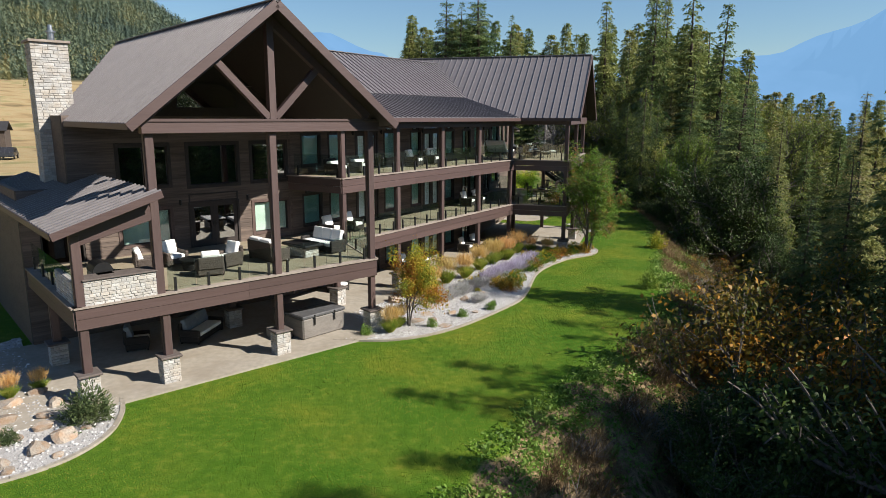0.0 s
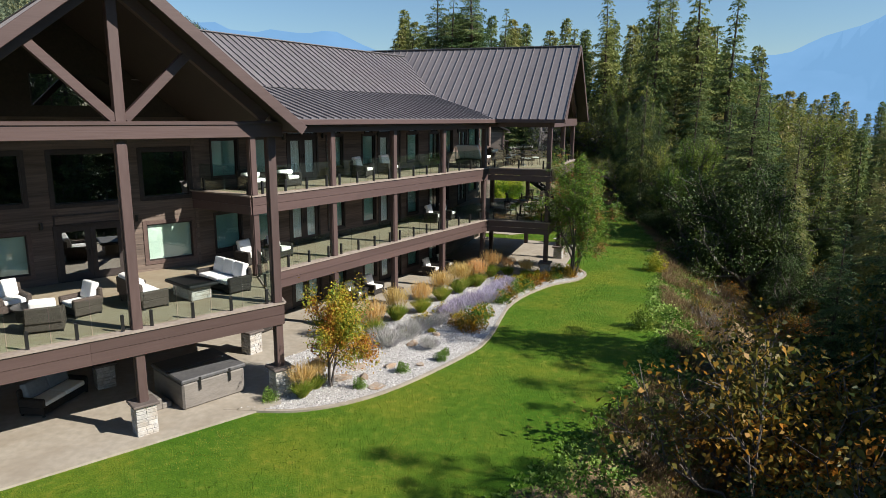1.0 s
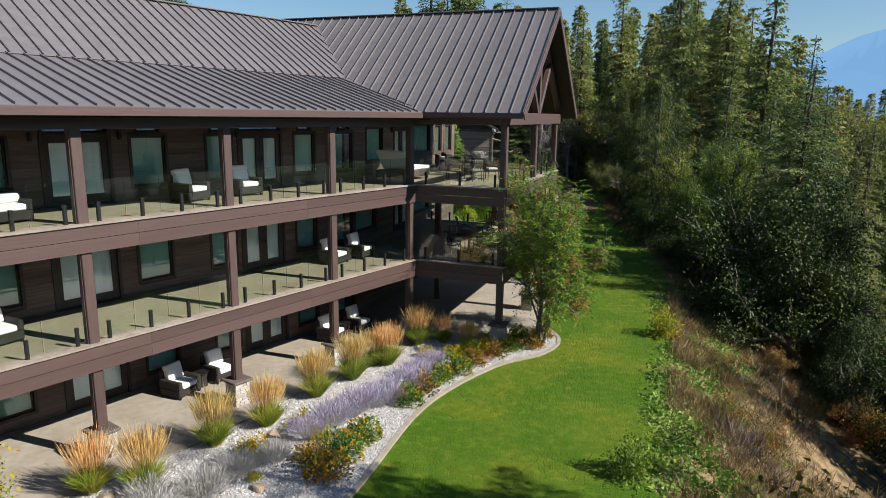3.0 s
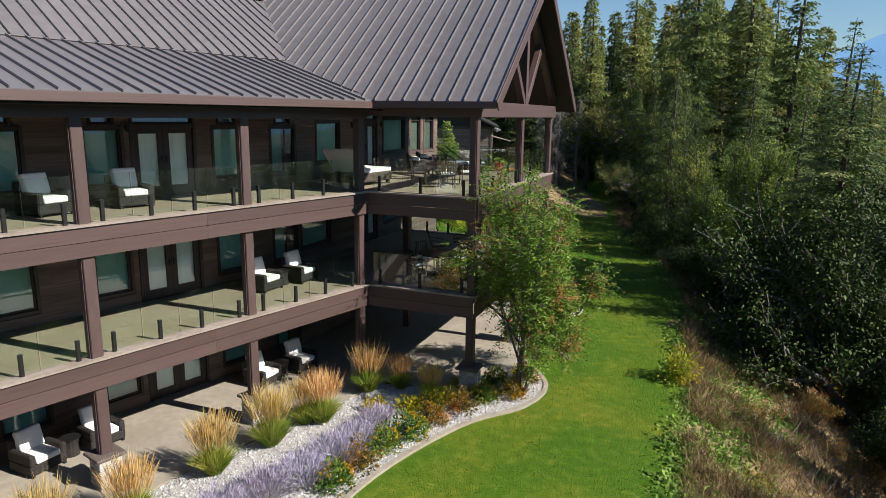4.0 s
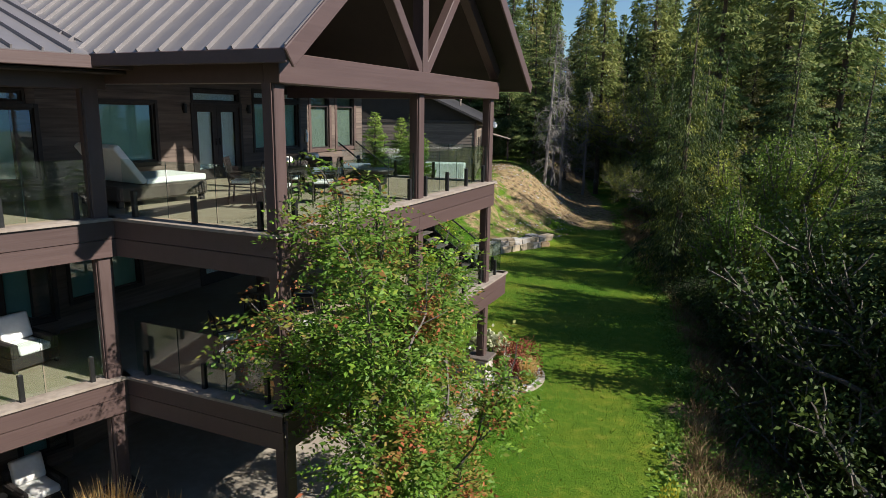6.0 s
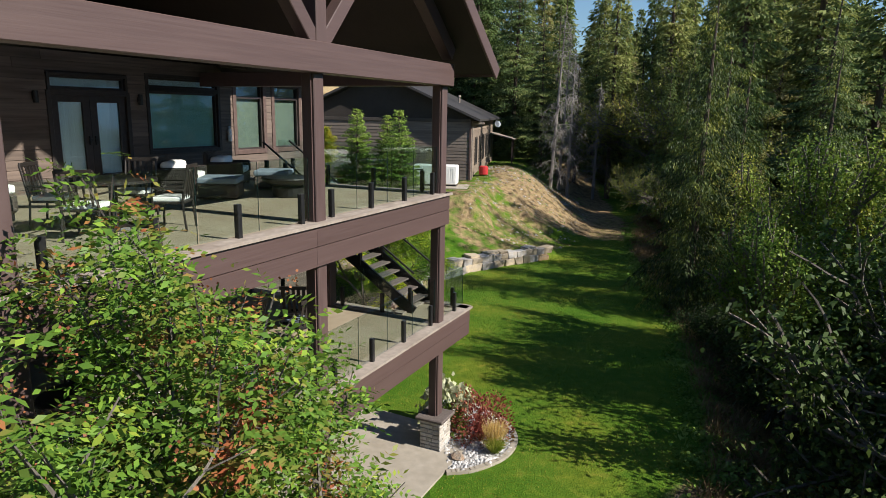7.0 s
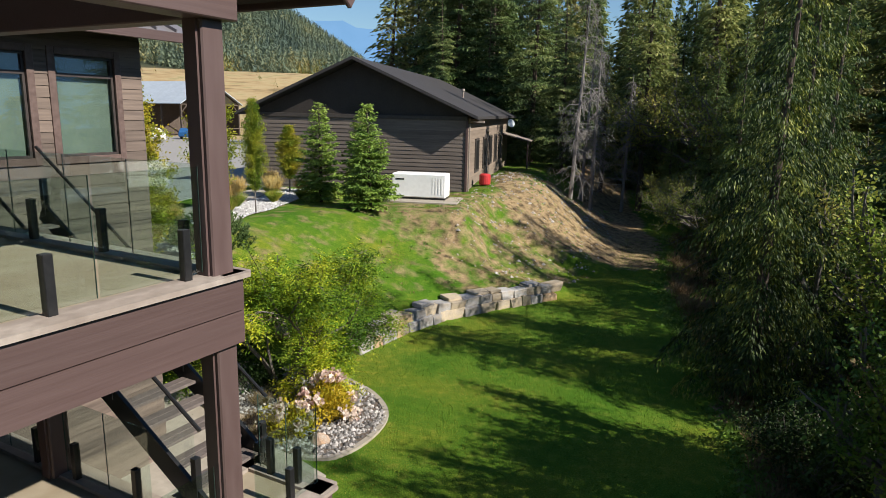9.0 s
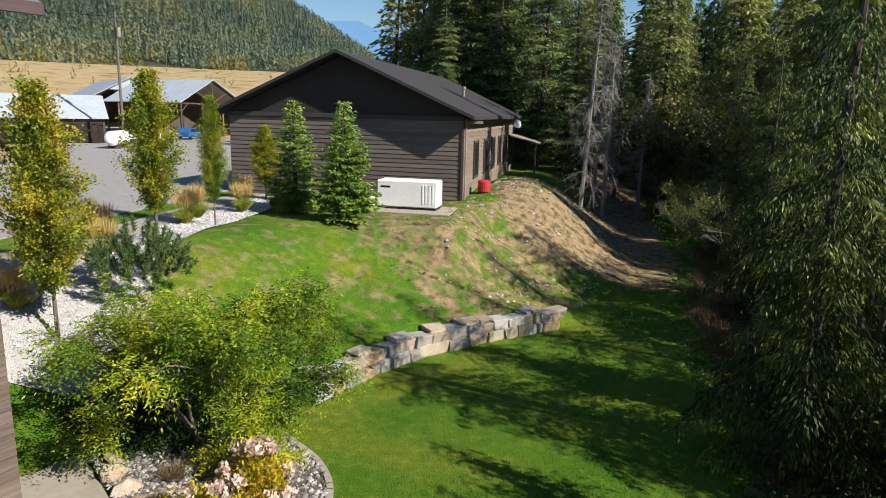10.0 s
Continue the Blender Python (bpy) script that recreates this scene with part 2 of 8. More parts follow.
def thing(name, label, category, m=None, group="", kind=""):
    ob = new(name)
    ob.empty_display_size = 0.2
    if m is not None:
        ob.matrix_basis = m
    return tagged(ob, label, category, group, kind)


BOXF = [(0, 3, 2, 1), (4, 5, 6, 7), (0, 1, 5, 4), (1, 2, 6, 5), (2, 3, 7, 6), (3, 0, 4, 7)]


def box(bm, x0, x1, y0, y1, z0, z1, bevel=0.0):
    vs = [bm.verts.new(p) for p in ((x0, y0, z0), (x1, y0, z0), (x1, y1, z0), (x0, y1, z0), (x0, y0, z1), (x1, y0, z1), (x1, y1, z1), (x0, y1, z1))]
    fs = [bm.faces.new([vs[i] for i in f]) for f in BOXF]
    if bevel:
        es = list({e for f in fs for e in f.edges})
        bmesh.ops.bevel(bm, geom=es, offset=bevel, segments=1, affect="EDGES")
    return vs


def box_mesh(name, x0, x1, y0, y1, z0, z1, mat):
    v = [(x0, y0, z0), (x1, y0, z0), (x1, y1, z0), (x0, y1, z0), (x0, y0, z1), (x1, y0, z1), (x1, y1, z1), (x0, y1, z1)]
    return mesh_of(name, v, BOXF, mat)


def a_box(name, dims, mat, parent, m=None, bevel=0.012, label=""):
    bm = bmesh.new()
    box(bm, *dims, bevel=bevel)
    return part(name, bm, mat, parent, label, m)


def beam(bm, p, q, w, h, side=(0, 1, 0)):
    """A squared timber from p to q, w wide along side, h deep."""
    p, q = Vector(p), Vector(q)
    d = (q - p).normalized()
    s = Vector(side)
    s = (s - d * s.dot(d)).normalized()
    n = d.cross(s)
    vs = []
    for c in (p, q):
        for a, b in ((-1, -1), (1, -1), (1, 1), (-1, 1)):
            vs.append(bm.verts.new(c + s * (a * w / 2) + n * (b * h / 2)))
    for f in BOXF:
        bm.faces.new([vs[i] for i in f])


def tube(bm, pts, radii, seg=6, cap=True):
    rings = []
    for i, (p, r) in enumerate(zip(pts, radii)):
        p = Vector(p)
        a, b = Vector(pts[max(0, i - 1)]), Vector(pts[min(len(pts) - 1, i + 1)])
        d = (b - a).normalized()
        s = d.cross(Vector((0.31, 0.2, 0.93)) if abs(d.z) < 0.9 else Vector((1, 0, 0))).normalized()
        t = d.cross(s)
        rings.append([bm.verts.new(p + (s * math.cos(k * math.tau / seg) + t * math.sin(k * math.tau / seg)) * r) for k in range(seg)])
    for r0, r1 in zip(rings, rings[1:]):
        for k in range(seg):
            bm.faces.new((r0[k], r0[(k + 1) % seg], r1[(k + 1) % seg], r1[k]))
    if cap:
        bm.faces.new(rings[0][::-1])
        bm.faces.new(rings[-1])


def smooth(e0, e1, x):
    t = np.clip((np.asarray(x, dtype=float) - e0) / (e1 - e0), 0, 1)
    return t * t * (3 - 2 * t)


# local frames of the three wings: x along the front, y into the building
FA, FB, FC = pose(-11.14, 19.27, 0, 0, 0, 41.4), pose(-2.25, 33.68, 0, 0, 0, 56.55), pose(8.15, 43.17, 0, 0, 0, 72.2)

# ---- ground ----
EDGE_Y = [-60, -20, 8, 14.7, 17.7, 21, 26.4, 32.8, 39.3, 44, 51, 54, 63, 77, 90, 110, 160]
EDGE_X = [-30, -14, -2.2, 0.3, 1.6, 4.3, 8.0, 11.5, 13.0, 14.6, 16.3, 17.3, 18.4, 18.6, 20.5, 26, 40]
BACK = np.array([(-120, -10), (-45, 18), (-22, 30), (-14, 37), (-5, 47), (1.5, 58), (4.6, 62.5), (7.72, 65.9), (9.18, 69.2), (11.1, 71.6), (13.9, 74.3), (16.0, 78), (17.2, 86), (19, 100), (26, 130), (60, 220)])


def side_of(x, y, line):
    """Distance from a polyline, positive on its left."""
    x, y = np.asarray(x, float), np.asarray(y, float)
    best, sign = np.full(x.shape, 1e9), np.ones(x.shape)
    for (ax, ay), (bx, by) in zip(line, line[1:]):
        dx, dy = bx - ax, by - ay
        t = np.clip(((x - ax) * dx + (y - ay) * dy) / (dx * dx + dy * dy), 0, 1)
        d = np.hypot(x - ax - t * dx, y - ay - t * dy)
        s = np.where(dx * (y - ay) - dy * (x - ax) > 0, 1.0, -1.0)
        near = d < best
        best, sign = np.where(near, d, best), np.where(near, s, sign)
    return best * sign


def wobble(x, y, s, a):
    return a * (np.sin(x * s + 1.3 * np.sin(y * s * 0.7)) + np.sin(y * s * 1.1 + 1.7 * np.sin(x * s * 0.6 + 2))) * 0.5


def height(x, y):
    x, y = np.asarray(x, float), np.asarray(y, float)
    d = x - np.interp(y, EDGE_Y, EDGE_X)
    steep = 0.55 - 0.35 * smooth(62, 78, y)
    drop = -steep * (np.sqrt(d * d + 0.6) - 0.77) * (d > 0)
    drop = np.where(drop < -5, -5 + (drop + 5) * 0.3, drop)
    drop = np.maximum(drop, -26 - 0.02 * np.maximum(0, d - 80))
    drop = drop + (d > 0.5) * wobble(x, y, 1.1, 0.16) * smooth(0.5, 3, d)
    b = side_of(x, y, BACK)
    hill = 0.62 * smooth(0.15, 0.55, b) * smooth(63, 66, y) * smooth(76.5, 73.5, y) * smooth(9, 5, b) + 3.2 * smooth(0.0, 8.5, b) + 0.05
    hill = hill + wobble(x, y, 0.8, 0.12) * smooth(1, 3, b) * smooth(10, 6, b)
    knoll = 1.5 * np.exp(-(((x - 12.6) / 3.0) ** 2 + ((y - 87.5) / 6.0) ** 2))
    # a washed-out gully runs down beside the heap, and the pad lies level
    gu = np.clip((x - 9.6) / 6.2, 0, 1)
    gd = (y - (80.4 - 1.6 * gu)) + wobble(x, y, 2.1, 0.35)
    knoll = knoll - 0.75 * np.exp(-(gd / 0.62) ** 2) * smooth(9.4, 10.8, x) * smooth(17.0, 14.5, x)
    th, r = np.degrees(np.arctan2(14 - x, y - 50)), np.hypot(x - 14, y - 50)
    field = 21 * smooth(110, 330, r) * smooth(12, 20, th) * smooth(150, 120, th)
    ridge = np.interp(th, [8, 14, 19, 27, 35, 48, 90, 140], [0, 12, 48, 112, 165, 215, 190, 0]) * smooth(320, 850, r)
    far = field + ridge + smooth(300, 600, r) * wobble(x, y, 0.012, 7) * smooth(12, 20, th)
    out = np.maximum(np.maximum(4.7 - x, x - 8.9), np.maximum(76.5 - y, y - 82.7))
    flat = smooth(2.2, 0.0, out)
    hill = hill * (1 - flat) + np.maximum(hill, 3.24) * flat
    h = np.where(b > 0, hill + knoll + far, 0.0)
    return np.where(d > 0, np.where(b > 0, h, drop), h)


def axis(lo, hi, step, ends):
    a = list(np.arange(lo, hi + 1e-6, step))
    s, left, right = step, a[0], a[-1]
    head, tail = [], []
    while left > -ends or right < ends:
        s *= 1.16
        left -= s
        right += s
        head.append(left)
        tail.append(right)
    return np.array(head[::-1] + a + tail)


gx, gy = axis(-26, 34, 0.55, 2600), axis(4, 112, 0.55, 2600)
GX, GY = np.meshgrid(gx, gy)
GZ = height(GX, GY)
nx, ny = len(gx), len(gy)
idx = np.arange(nx * ny).reshape(ny, nx)
quads = np.stack([idx[:-1, :-1], idx[:-1, 1:], idx[1:, 1:], idx[1:, :-1]], -1).reshape(-1, 4)
gme = bpy.data.meshes.new("ground")
gme.vertices.add(nx * ny)
gme.vertices.foreach_set("co", np.stack([GX, GY, GZ], -1).astype(np.float32).ravel())
gme.loops.add(quads.size)
gme.loops.foreach_set("vertex_index", quads.astype(np.int32).ravel())
gme.polygons.add(len(quads))
gme.polygons.foreach_set("loop_start", np.arange(0, quads.size, 4, dtype=np.int32))
gme.update(calc_edges=True)
gme.polygons.foreach_set("use_smooth", [True] * len(quads))
# cover: 0 lawn, 1 dry bank, and 0.5 weeds between, kept as a plain attribute of the ground
db = GX - np.interp(GY, EDGE_Y, EDGE_X) + wobble(GX, GY, 1.7, 0.5)
bb = side_of(GX, GY, BACK)
dry = np.maximum(smooth(-0.3, 1.0, db), 0)
knob = smooth(1.3, 0.5, (((GX - 10.2) / 4.8) ** 2 + ((GY - 77.5) / 6.5) ** 2) + wobble(GX, GY, 0.9, 0.3)) * (bb > 0.4) * 0.5
knob = np.maximum(knob, smooth(1.2, 0.7, ((GX - 13.4) / 4) ** 2 + ((GY - 89) / 9.5) ** 2) * (bb > 0) * 0.7)
track = smooth(3.2, 1.2, np.abs(GX - 17.6 - wobble(GY, GY, 0.3, 0.6))) * smooth(78, 84, GY)
field = smooth(42, 52, np.hypot(GX - 14, GY - 50)) * smooth(14, 20, np.degrees(np.arctan2(14 - GX, GY - 50)))
slope = 0.36 * smooth(0.3, 1.5, bb) * smooth(60, 66, GY) * smooth(-2, 1, GX)
cover = np.clip(np.maximum.reduce([dry, knob, track, field, slope]), 0, 1)
# woodland floor: dark litter, its colour also deepening the shade under trees
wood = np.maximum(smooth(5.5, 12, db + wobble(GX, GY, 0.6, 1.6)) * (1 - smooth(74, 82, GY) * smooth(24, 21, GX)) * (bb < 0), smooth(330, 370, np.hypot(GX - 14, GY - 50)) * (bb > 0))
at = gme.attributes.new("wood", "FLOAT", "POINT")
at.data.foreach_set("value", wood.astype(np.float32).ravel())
at = gme.attributes.new("straw", "FLOAT", "POINT")
at.data.foreach_set("value", field.astype(np.float32).ravel())
at = gme.attributes.new("cover", "FLOAT", "POINT")
at.data.foreach_set("value", cover.astype(np.float32).ravel())
ground = tagged(new("ground", gme), "mown green lawn with dry grassy banks around it", "ground", kind="structure")


def ground_material():
    m = bpy.data.materials.new("lawn_and_banks")
    m.use_nodes = True
    nd, ln = m.node_tree.nodes, m.node_tree.links
    bs = nd["Principled BSDF"]
    co = nd.new("ShaderNodeTexCoord")

    def noise_node(scale, detail=5, stretch=None):
        n = nd.new("ShaderNodeTexNoise")
        n.inputs["Scale"].default_value, n.inputs["Detail"].default_value = scale, detail
        if stretch:
            mp = nd.new("ShaderNodeMapping")
            mp.inputs["Scale"].default_value = stretch
            ln.new(co.outputs["Object"], mp.inputs[0])
            ln.new(mp.outputs[0], n.inputs[0])
        else:
            ln.new(co.outputs["Object"], n.inputs[0])
        return n

    def ramp(src, stops):
        c = nd.new("ShaderNodeValToRGB")
        els = c.color_ramp.elements
        while len(els) < len(stops):
            els.new(0.5)
        for e, (p, col) in zip(els, stops):
            e.position, e.color = p, (*[v * (TONE if max(col) < 0.5 else 1) for v in col], 1)
        ln.new(src, c.inputs[0])
        return c.outputs[0]

    def blend(f, a, b, mode="MIX"):
        x = nd.new("ShaderNodeMix")
        x.data_type, x.blend_type = "RGBA", mode
        if isinstance(f, float):
            x.inputs[0].default_value = f
        else:
            ln.new(f, x.inputs[0])
        ln.new(a, x.inputs[6])
        ln.new(b, x.inputs[7])
        return x.outputs[2]

    fine, mid, wide = noise_node(26, 6), noise_node(3.2, 5), noise_node(0.3, 6)
    lawn1 = ramp(fine.outputs[0], [(0.3, (0.045, 0.105, 0.005)), (0.52, (0.1, 0.175, 0.01)), (0.72, (0.25, 0.29, 0.035))])
    lawn2 = ramp(mid.outputs[0], [(0.3, (0.045, 0.125, 0.006)), (0.55, (0.1, 0.18, 0.012)), (0.72, (0.25, 0.26, 0.04))])
    lawn = blend(0.5, lawn1, lawn2)
    yel = ramp(wide.outputs[0], [(0.35, (0.62, 0.88, 0.55)), (0.5, (0.92, 1.0, 0.9)), (0.65, (1.52, 1.15, 1.2))])
    lawn = blend(0.95, lawn, yel, "MULTIPLY")
    dryc = ramp(noise_node(2.6, 7).outputs[0], [(0.3, (0.07, 0.055, 0.03)), (0.45, (0.25, 0.185, 0.105)), (0.6, (0.4, 0.3, 0.17)), (0.74, (0.13, 0.17, 0.045))])
    dryf = ramp(fine.outputs[0], [(0.3, (0.6, 0.57, 0.54)), (0.7, (1.3, 1.25, 1.2))])
    dryc = blend(0.9, dryc, dryf, "MULTIPLY")
    straw = ramp(noise_node(0.12, 7).outputs[0], [(0.3, (0.2, 0.15, 0.075)), (0.42, (0.4, 0.28, 0.14)), (0.55, (0.47, 0.36, 0.19)), (0.7, (0.26, 0.24, 0.1))])
    sv = nd.new("ShaderNodeAttribute")
    sv.attribute_name = "straw"
    dryc = blend(sv.outputs["Fac"], dryc, straw)
    cv = nd.new("ShaderNodeAttribute")
    cv.attribute_name = "cover"
    ad = nd.new("ShaderNodeMath")
    ad.operation = "MULTIPLY_ADD"
    ad.inputs[1].default_value, ad.inputs[2].default_value = 0.9, -0.45
    ln.new(noise_node(1.5, 6).outputs[0], ad.inputs[0])
    sm = nd.new("ShaderNodeMath")
    ln.new(ad.outputs[0], sm.inputs[0])
    ln.new(cv.outputs["Fac"], sm.inputs[1])
    mr = nd.new("ShaderNodeMapRange")
    mr.inputs[1].default_value, mr.inputs[2].default_value = 0.35, 0.6
    ln.new(sm.outputs[0], mr.inputs[0])
    wv = nd.new("ShaderNodeAttribute")
    wv.attribute_name = "wood"
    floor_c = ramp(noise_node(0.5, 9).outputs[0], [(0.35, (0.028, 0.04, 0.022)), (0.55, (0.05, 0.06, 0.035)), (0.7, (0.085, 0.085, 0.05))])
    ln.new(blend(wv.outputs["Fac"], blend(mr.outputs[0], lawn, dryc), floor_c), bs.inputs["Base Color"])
    bs.inputs["Roughness"].default_value = 0.9
    bs.inputs["Specular IOR Level"].default_value = 0.15
    bp = nd.new("ShaderNodeBump")
    bp.inputs["Strength"].default_value, bp.inputs["Distance"].default_value = 0.8, 0.06
    ln.new(fine.outputs[0], bp.inputs["Height"])
    ln.new(bp.outputs[0], bs.inputs["Normal"])
    return m


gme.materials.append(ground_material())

# ---- lodge ----
lodge = thing("lodge", "three-storey brown timber lodge with dark metal roofs and glass-railed decks", "lodge")
DK, UP = 3.12, 6.1   # walking levels of the two decks


def cuts(lo, hi, holes):
    """What is left of lo..hi when the hole intervals are taken out."""
    out, a = [], lo
    for h0, h1 in sorted(holes):
        if h0 > a:
            out.append((a, min(h0, hi)))
        a = max(a, h1)
    if a < hi:
        out.append((a, hi))
    return [(p, q) for p, q in out if q - p > 0.02]


def siding_wall(name, u0, u1, z0, z1, w, holes, frm, separate=(), step=0.2, thick=0.22):
    """A wall with real openings: a core and lapped boards; boards inside the z ranges of separate are pieces of their own."""
    bm = bmesh.new()
    zs = sorted({z0, z1, *[h[2] for h in holes], *[h[3] for h in holes]})
    zs = [z for z in zs if z0 <= z <= z1]
    for a, b in zip(zs, zs[1:]):
        hs = [(h[0], h[1]) for h in holes if h[2] < (a + b) / 2 < h[3]]
        for p, q in cuts(u0, u1, hs):
            box(bm, p, q, w, w + thick, a, b)
    wall = part(name, bm, M["core"], lodge, "dark brown wooden siding wall", frm)
    verts, faces = [], []
    z = z0
    while z < z1 - 0.02:
        zt = min(z + step, z1)
        hs = [(h[0] - 0.07, h[1] + 0.07) for h in holes if h[2] - 0.07 < (z + zt) / 2 < h[3] + 0.07]
        for p, q in cuts(u0, u1, hs):
            # long courses are butted from shorter boards
            n = max(1, int((q - p) / 3.7))
            js = [p] + sorted(p + (q - p) * (k + random.uniform(-0.25, 0.25)) / n for k in range(1, n)) + [q]
            for ja, jb in zip(js, js[1:]):
                v = [(ja + 0.003, w - 0.028, z), (jb - 0.003, w - 0.028, z), (jb - 0.003, w - 0.002, z), (ja + 0.003, w - 0.002, z),
                     (ja + 0.003, w - 0.012, zt - 0.004), (jb - 0.003, w - 0.012, zt - 0.004), (jb - 0.003, w - 0.002, zt - 0.004), (ja + 0.003, w - 0.002, zt - 0.004)]
                if any(s0 <= z < s1 for s0, s1 in separate):
                    part("siding_board", mesh_of("siding_board", v, BOXF, M["siding"]), None, wall)
                else:
                    k = len(verts)
                    verts += v
                    faces += [tuple(i + k for i in f) for f in BOXF]
        z = zt
    if verts:
        tagged(part("siding", mesh_of("siding", verts, faces, M["siding_j"]), None, wall), kind="stuff")
    return wall


def window(u0, u1, z0, z1, w, frm, cover="blind", casing="dark_trim", mullion=None, cw=0.09, glass="glass"):
    """A cased window: casing boards, sash, pane and what hangs behind it."""
    bm = bmesh.new()
    box(bm, u0 - cw, u0, w - 0.05, w + 0.1, z0 - cw, z1 + cw, 0.006)
    box(bm, u1, u1 + cw, w - 0.05, w + 0.1, z0 - cw, z1 + cw, 0.006)
    box(bm, u0, u1, w - 0.05, w + 0.1, z1, z1 + cw, 0.006)
    box(bm, u0, u1, w - 0.05, w + 0.1, z0 - cw, z0, 0.006)
    win = part("window", bm, M[casing], lodge, "", frm)
    bm = bmesh.new()
    s = 0.045
    box(bm, u0, u0 + s, w + 0.02, w + 0.08, z0, z1)
    box(bm, u1 - s, u1, w + 0.02, w + 0.08, z0, z1)
    box(bm, u0 + s, u1 - s, w + 0.02, w + 0.08, z1 - s, z1)
    box(bm, u0 + s, u1 - s, w + 0.02, w + 0.08, z0, z0 + s)
    if mullion:
        box(bm, u0 + s, u1 - s, w + 0.021, w + 0.079, mullion - 0.03, mullion + 0.03)
    part("sash", bm, M["dark_trim"], win)
    pane = part("pane", box_mesh("pane", u0 + s, u1 - s, w + 0.05, w + 0.056, z0 + s, z1 - s, M[glass]), None, win)
    pane.visible_shadow = False
    if cover:
        part("roller_blind" if cover.startswith("blind") else "curtain", box_mesh("cover", u0 + 0.02, u1 - 0.02, w + 0.14, w + 0.15, z0 + 0.02, z1 - 0.02, M[cover]), None, win)
    return win


def double_door(u0, u1, z0, z1, w, frm, cover="curtain", transom=0.32, glass="glass"):
    bm = bmesh.new()
    for a, b in ((u0 - 0.1, u0), (u1, u1 + 0.1)):
        box(bm, a, b, w - 0.05, w + 0.1, z0, z1 + 0.1, 0.006)
    box(bm, u0, u1, w - 0.05, w + 0.1, z1, z1 + 0.08, 0.006)
    door = part("door", bm, M["dark_trim"], lodge, "dark glazed double door with pale curtains", frm)
    mid = (u0 + u1) / 2
    for a, b, hinge in ((u0, mid - 0.004, 0), (mid + 0.004, u1, 1)):
        bm = bmesh.new()
        s = 0.17
        box(bm, a, a + s, w + 0.01, w + 0.06, z0 + 0.01, z1)
        box(bm, b - s, b, w + 0.01, w + 0.06, z0 + 0.01, z1)
        box(bm, a + s, b - s, w + 0.01, w + 0.06, z1 - 0.14, z1)
        box(bm, a + s, b - s, w + 0.01, w + 0.06, z0 + 0.01, z0 + 0.27)
        part("door_leaf", bm, M["dark_trim"], door)
        p = part("pane", box_mesh("pane", a + s, b - s, w + 0.03, w + 0.036, z0 + 0.27, z1 - 0.14, M[glass]), None, door)
        p.visible_shadow = False
        if cover:
            part("curtain", box_mesh("curtain", a + s - 0.03, b - s + 0.03, w + 0.1, w + 0.108, z0 + 0.2, z1 - 0.1, M[cover]), None, door)
        bm = bmesh.new()
        hx = (b - 0.07) if hinge == 0 else (a + 0.07)
        box(bm, hx - 0.02, hx + 0.02, w - 0.03, w + 0.01, z0 + 0.92, z0 + 1.12, 0.006)
        box(bm, hx - 0.055, hx + 0.055, w - 0.055, w - 0.03, z0 + 1.03, z0 + 1.06, 0.006)
        part("door_handle", bm, M["black"], door)
    if transom:
        window(u0, u1, z1 + 0.14, z1 + 0.14 + transom, w, frm, "curtain", cw=0.06)


def post(u, w, z0, z1, frm, s=0.25, name="post"):
    bm = bmesh.new()
    box(bm, u - s / 2, u + s / 2, w - s / 2, w + s / 2, z0, z1, 0.015)
    # corner battens give the shadow lines of a boxed post
    for a in (-1, 1):
        box(bm, u + a * (s / 2 + 0.011) - 0.011, u + a * (s / 2 + 0.011) + 0.011, w - s / 2 + 0.05, w + s / 2 - 0.05, z0, z1)
    return part(name, bm, M["post"], lodge, "", frm)


def stones_face(parent, frm, u0, u1, z0, z1, w, depth=0.03, along="u", size=0.16, flip=1):
    """Ledge stones in uneven courses, laid on a face; each one is a piece."""
    z = z0
    while z < z1 - 0.03:
        hz = min(random.uniform(0.6, 1.15) * size * 0.75, z1 - z)
        if z1 - z - hz < 0.05:
            hz = z1 - z
        a = u0
        while a < u1 - 0.02:
            b = min(a + random.uniform(0.7, 2.0) * size, u1)
            if u1 - b < 0.07:
                b = u1
            d, g = 0.6 * depth * random.uniform(0.4, 1.0), 0.003
            j = [random.uniform(0, 0.012) for _ in range(4)]
            if along == "u":
                f = [(a + g, z + g + j[0]), (b - g, z + g), (b - g, z + hz - g - j[1]), (a + g, z + hz - g)]
                v = [(p, w, q) for p, q in f] + [(p + (0.012 if i in (0, 3) else -0.012), w - d * flip, q + (0.01 if i < 2 else -0.01)) for i, (p, q) in enumerate(f)]
            else:
                f = [(a + g, z + g + j[0]), (b - g, z + g), (b - g, z + hz - g - j[1]), (a + g, z + hz - g)]
                v = [(w, p, q) for p, q in f] + [(w - d * flip, p + (0.012 if i in (0, 3) else -0.012), q + (0.01 if i < 2 else -0.01)) for i, (p, q) in enumerate(f)]
            part("stone", mesh_of("stone", v, BOXF, M["stone_o"]), None, parent)
            a = b
        z += hz


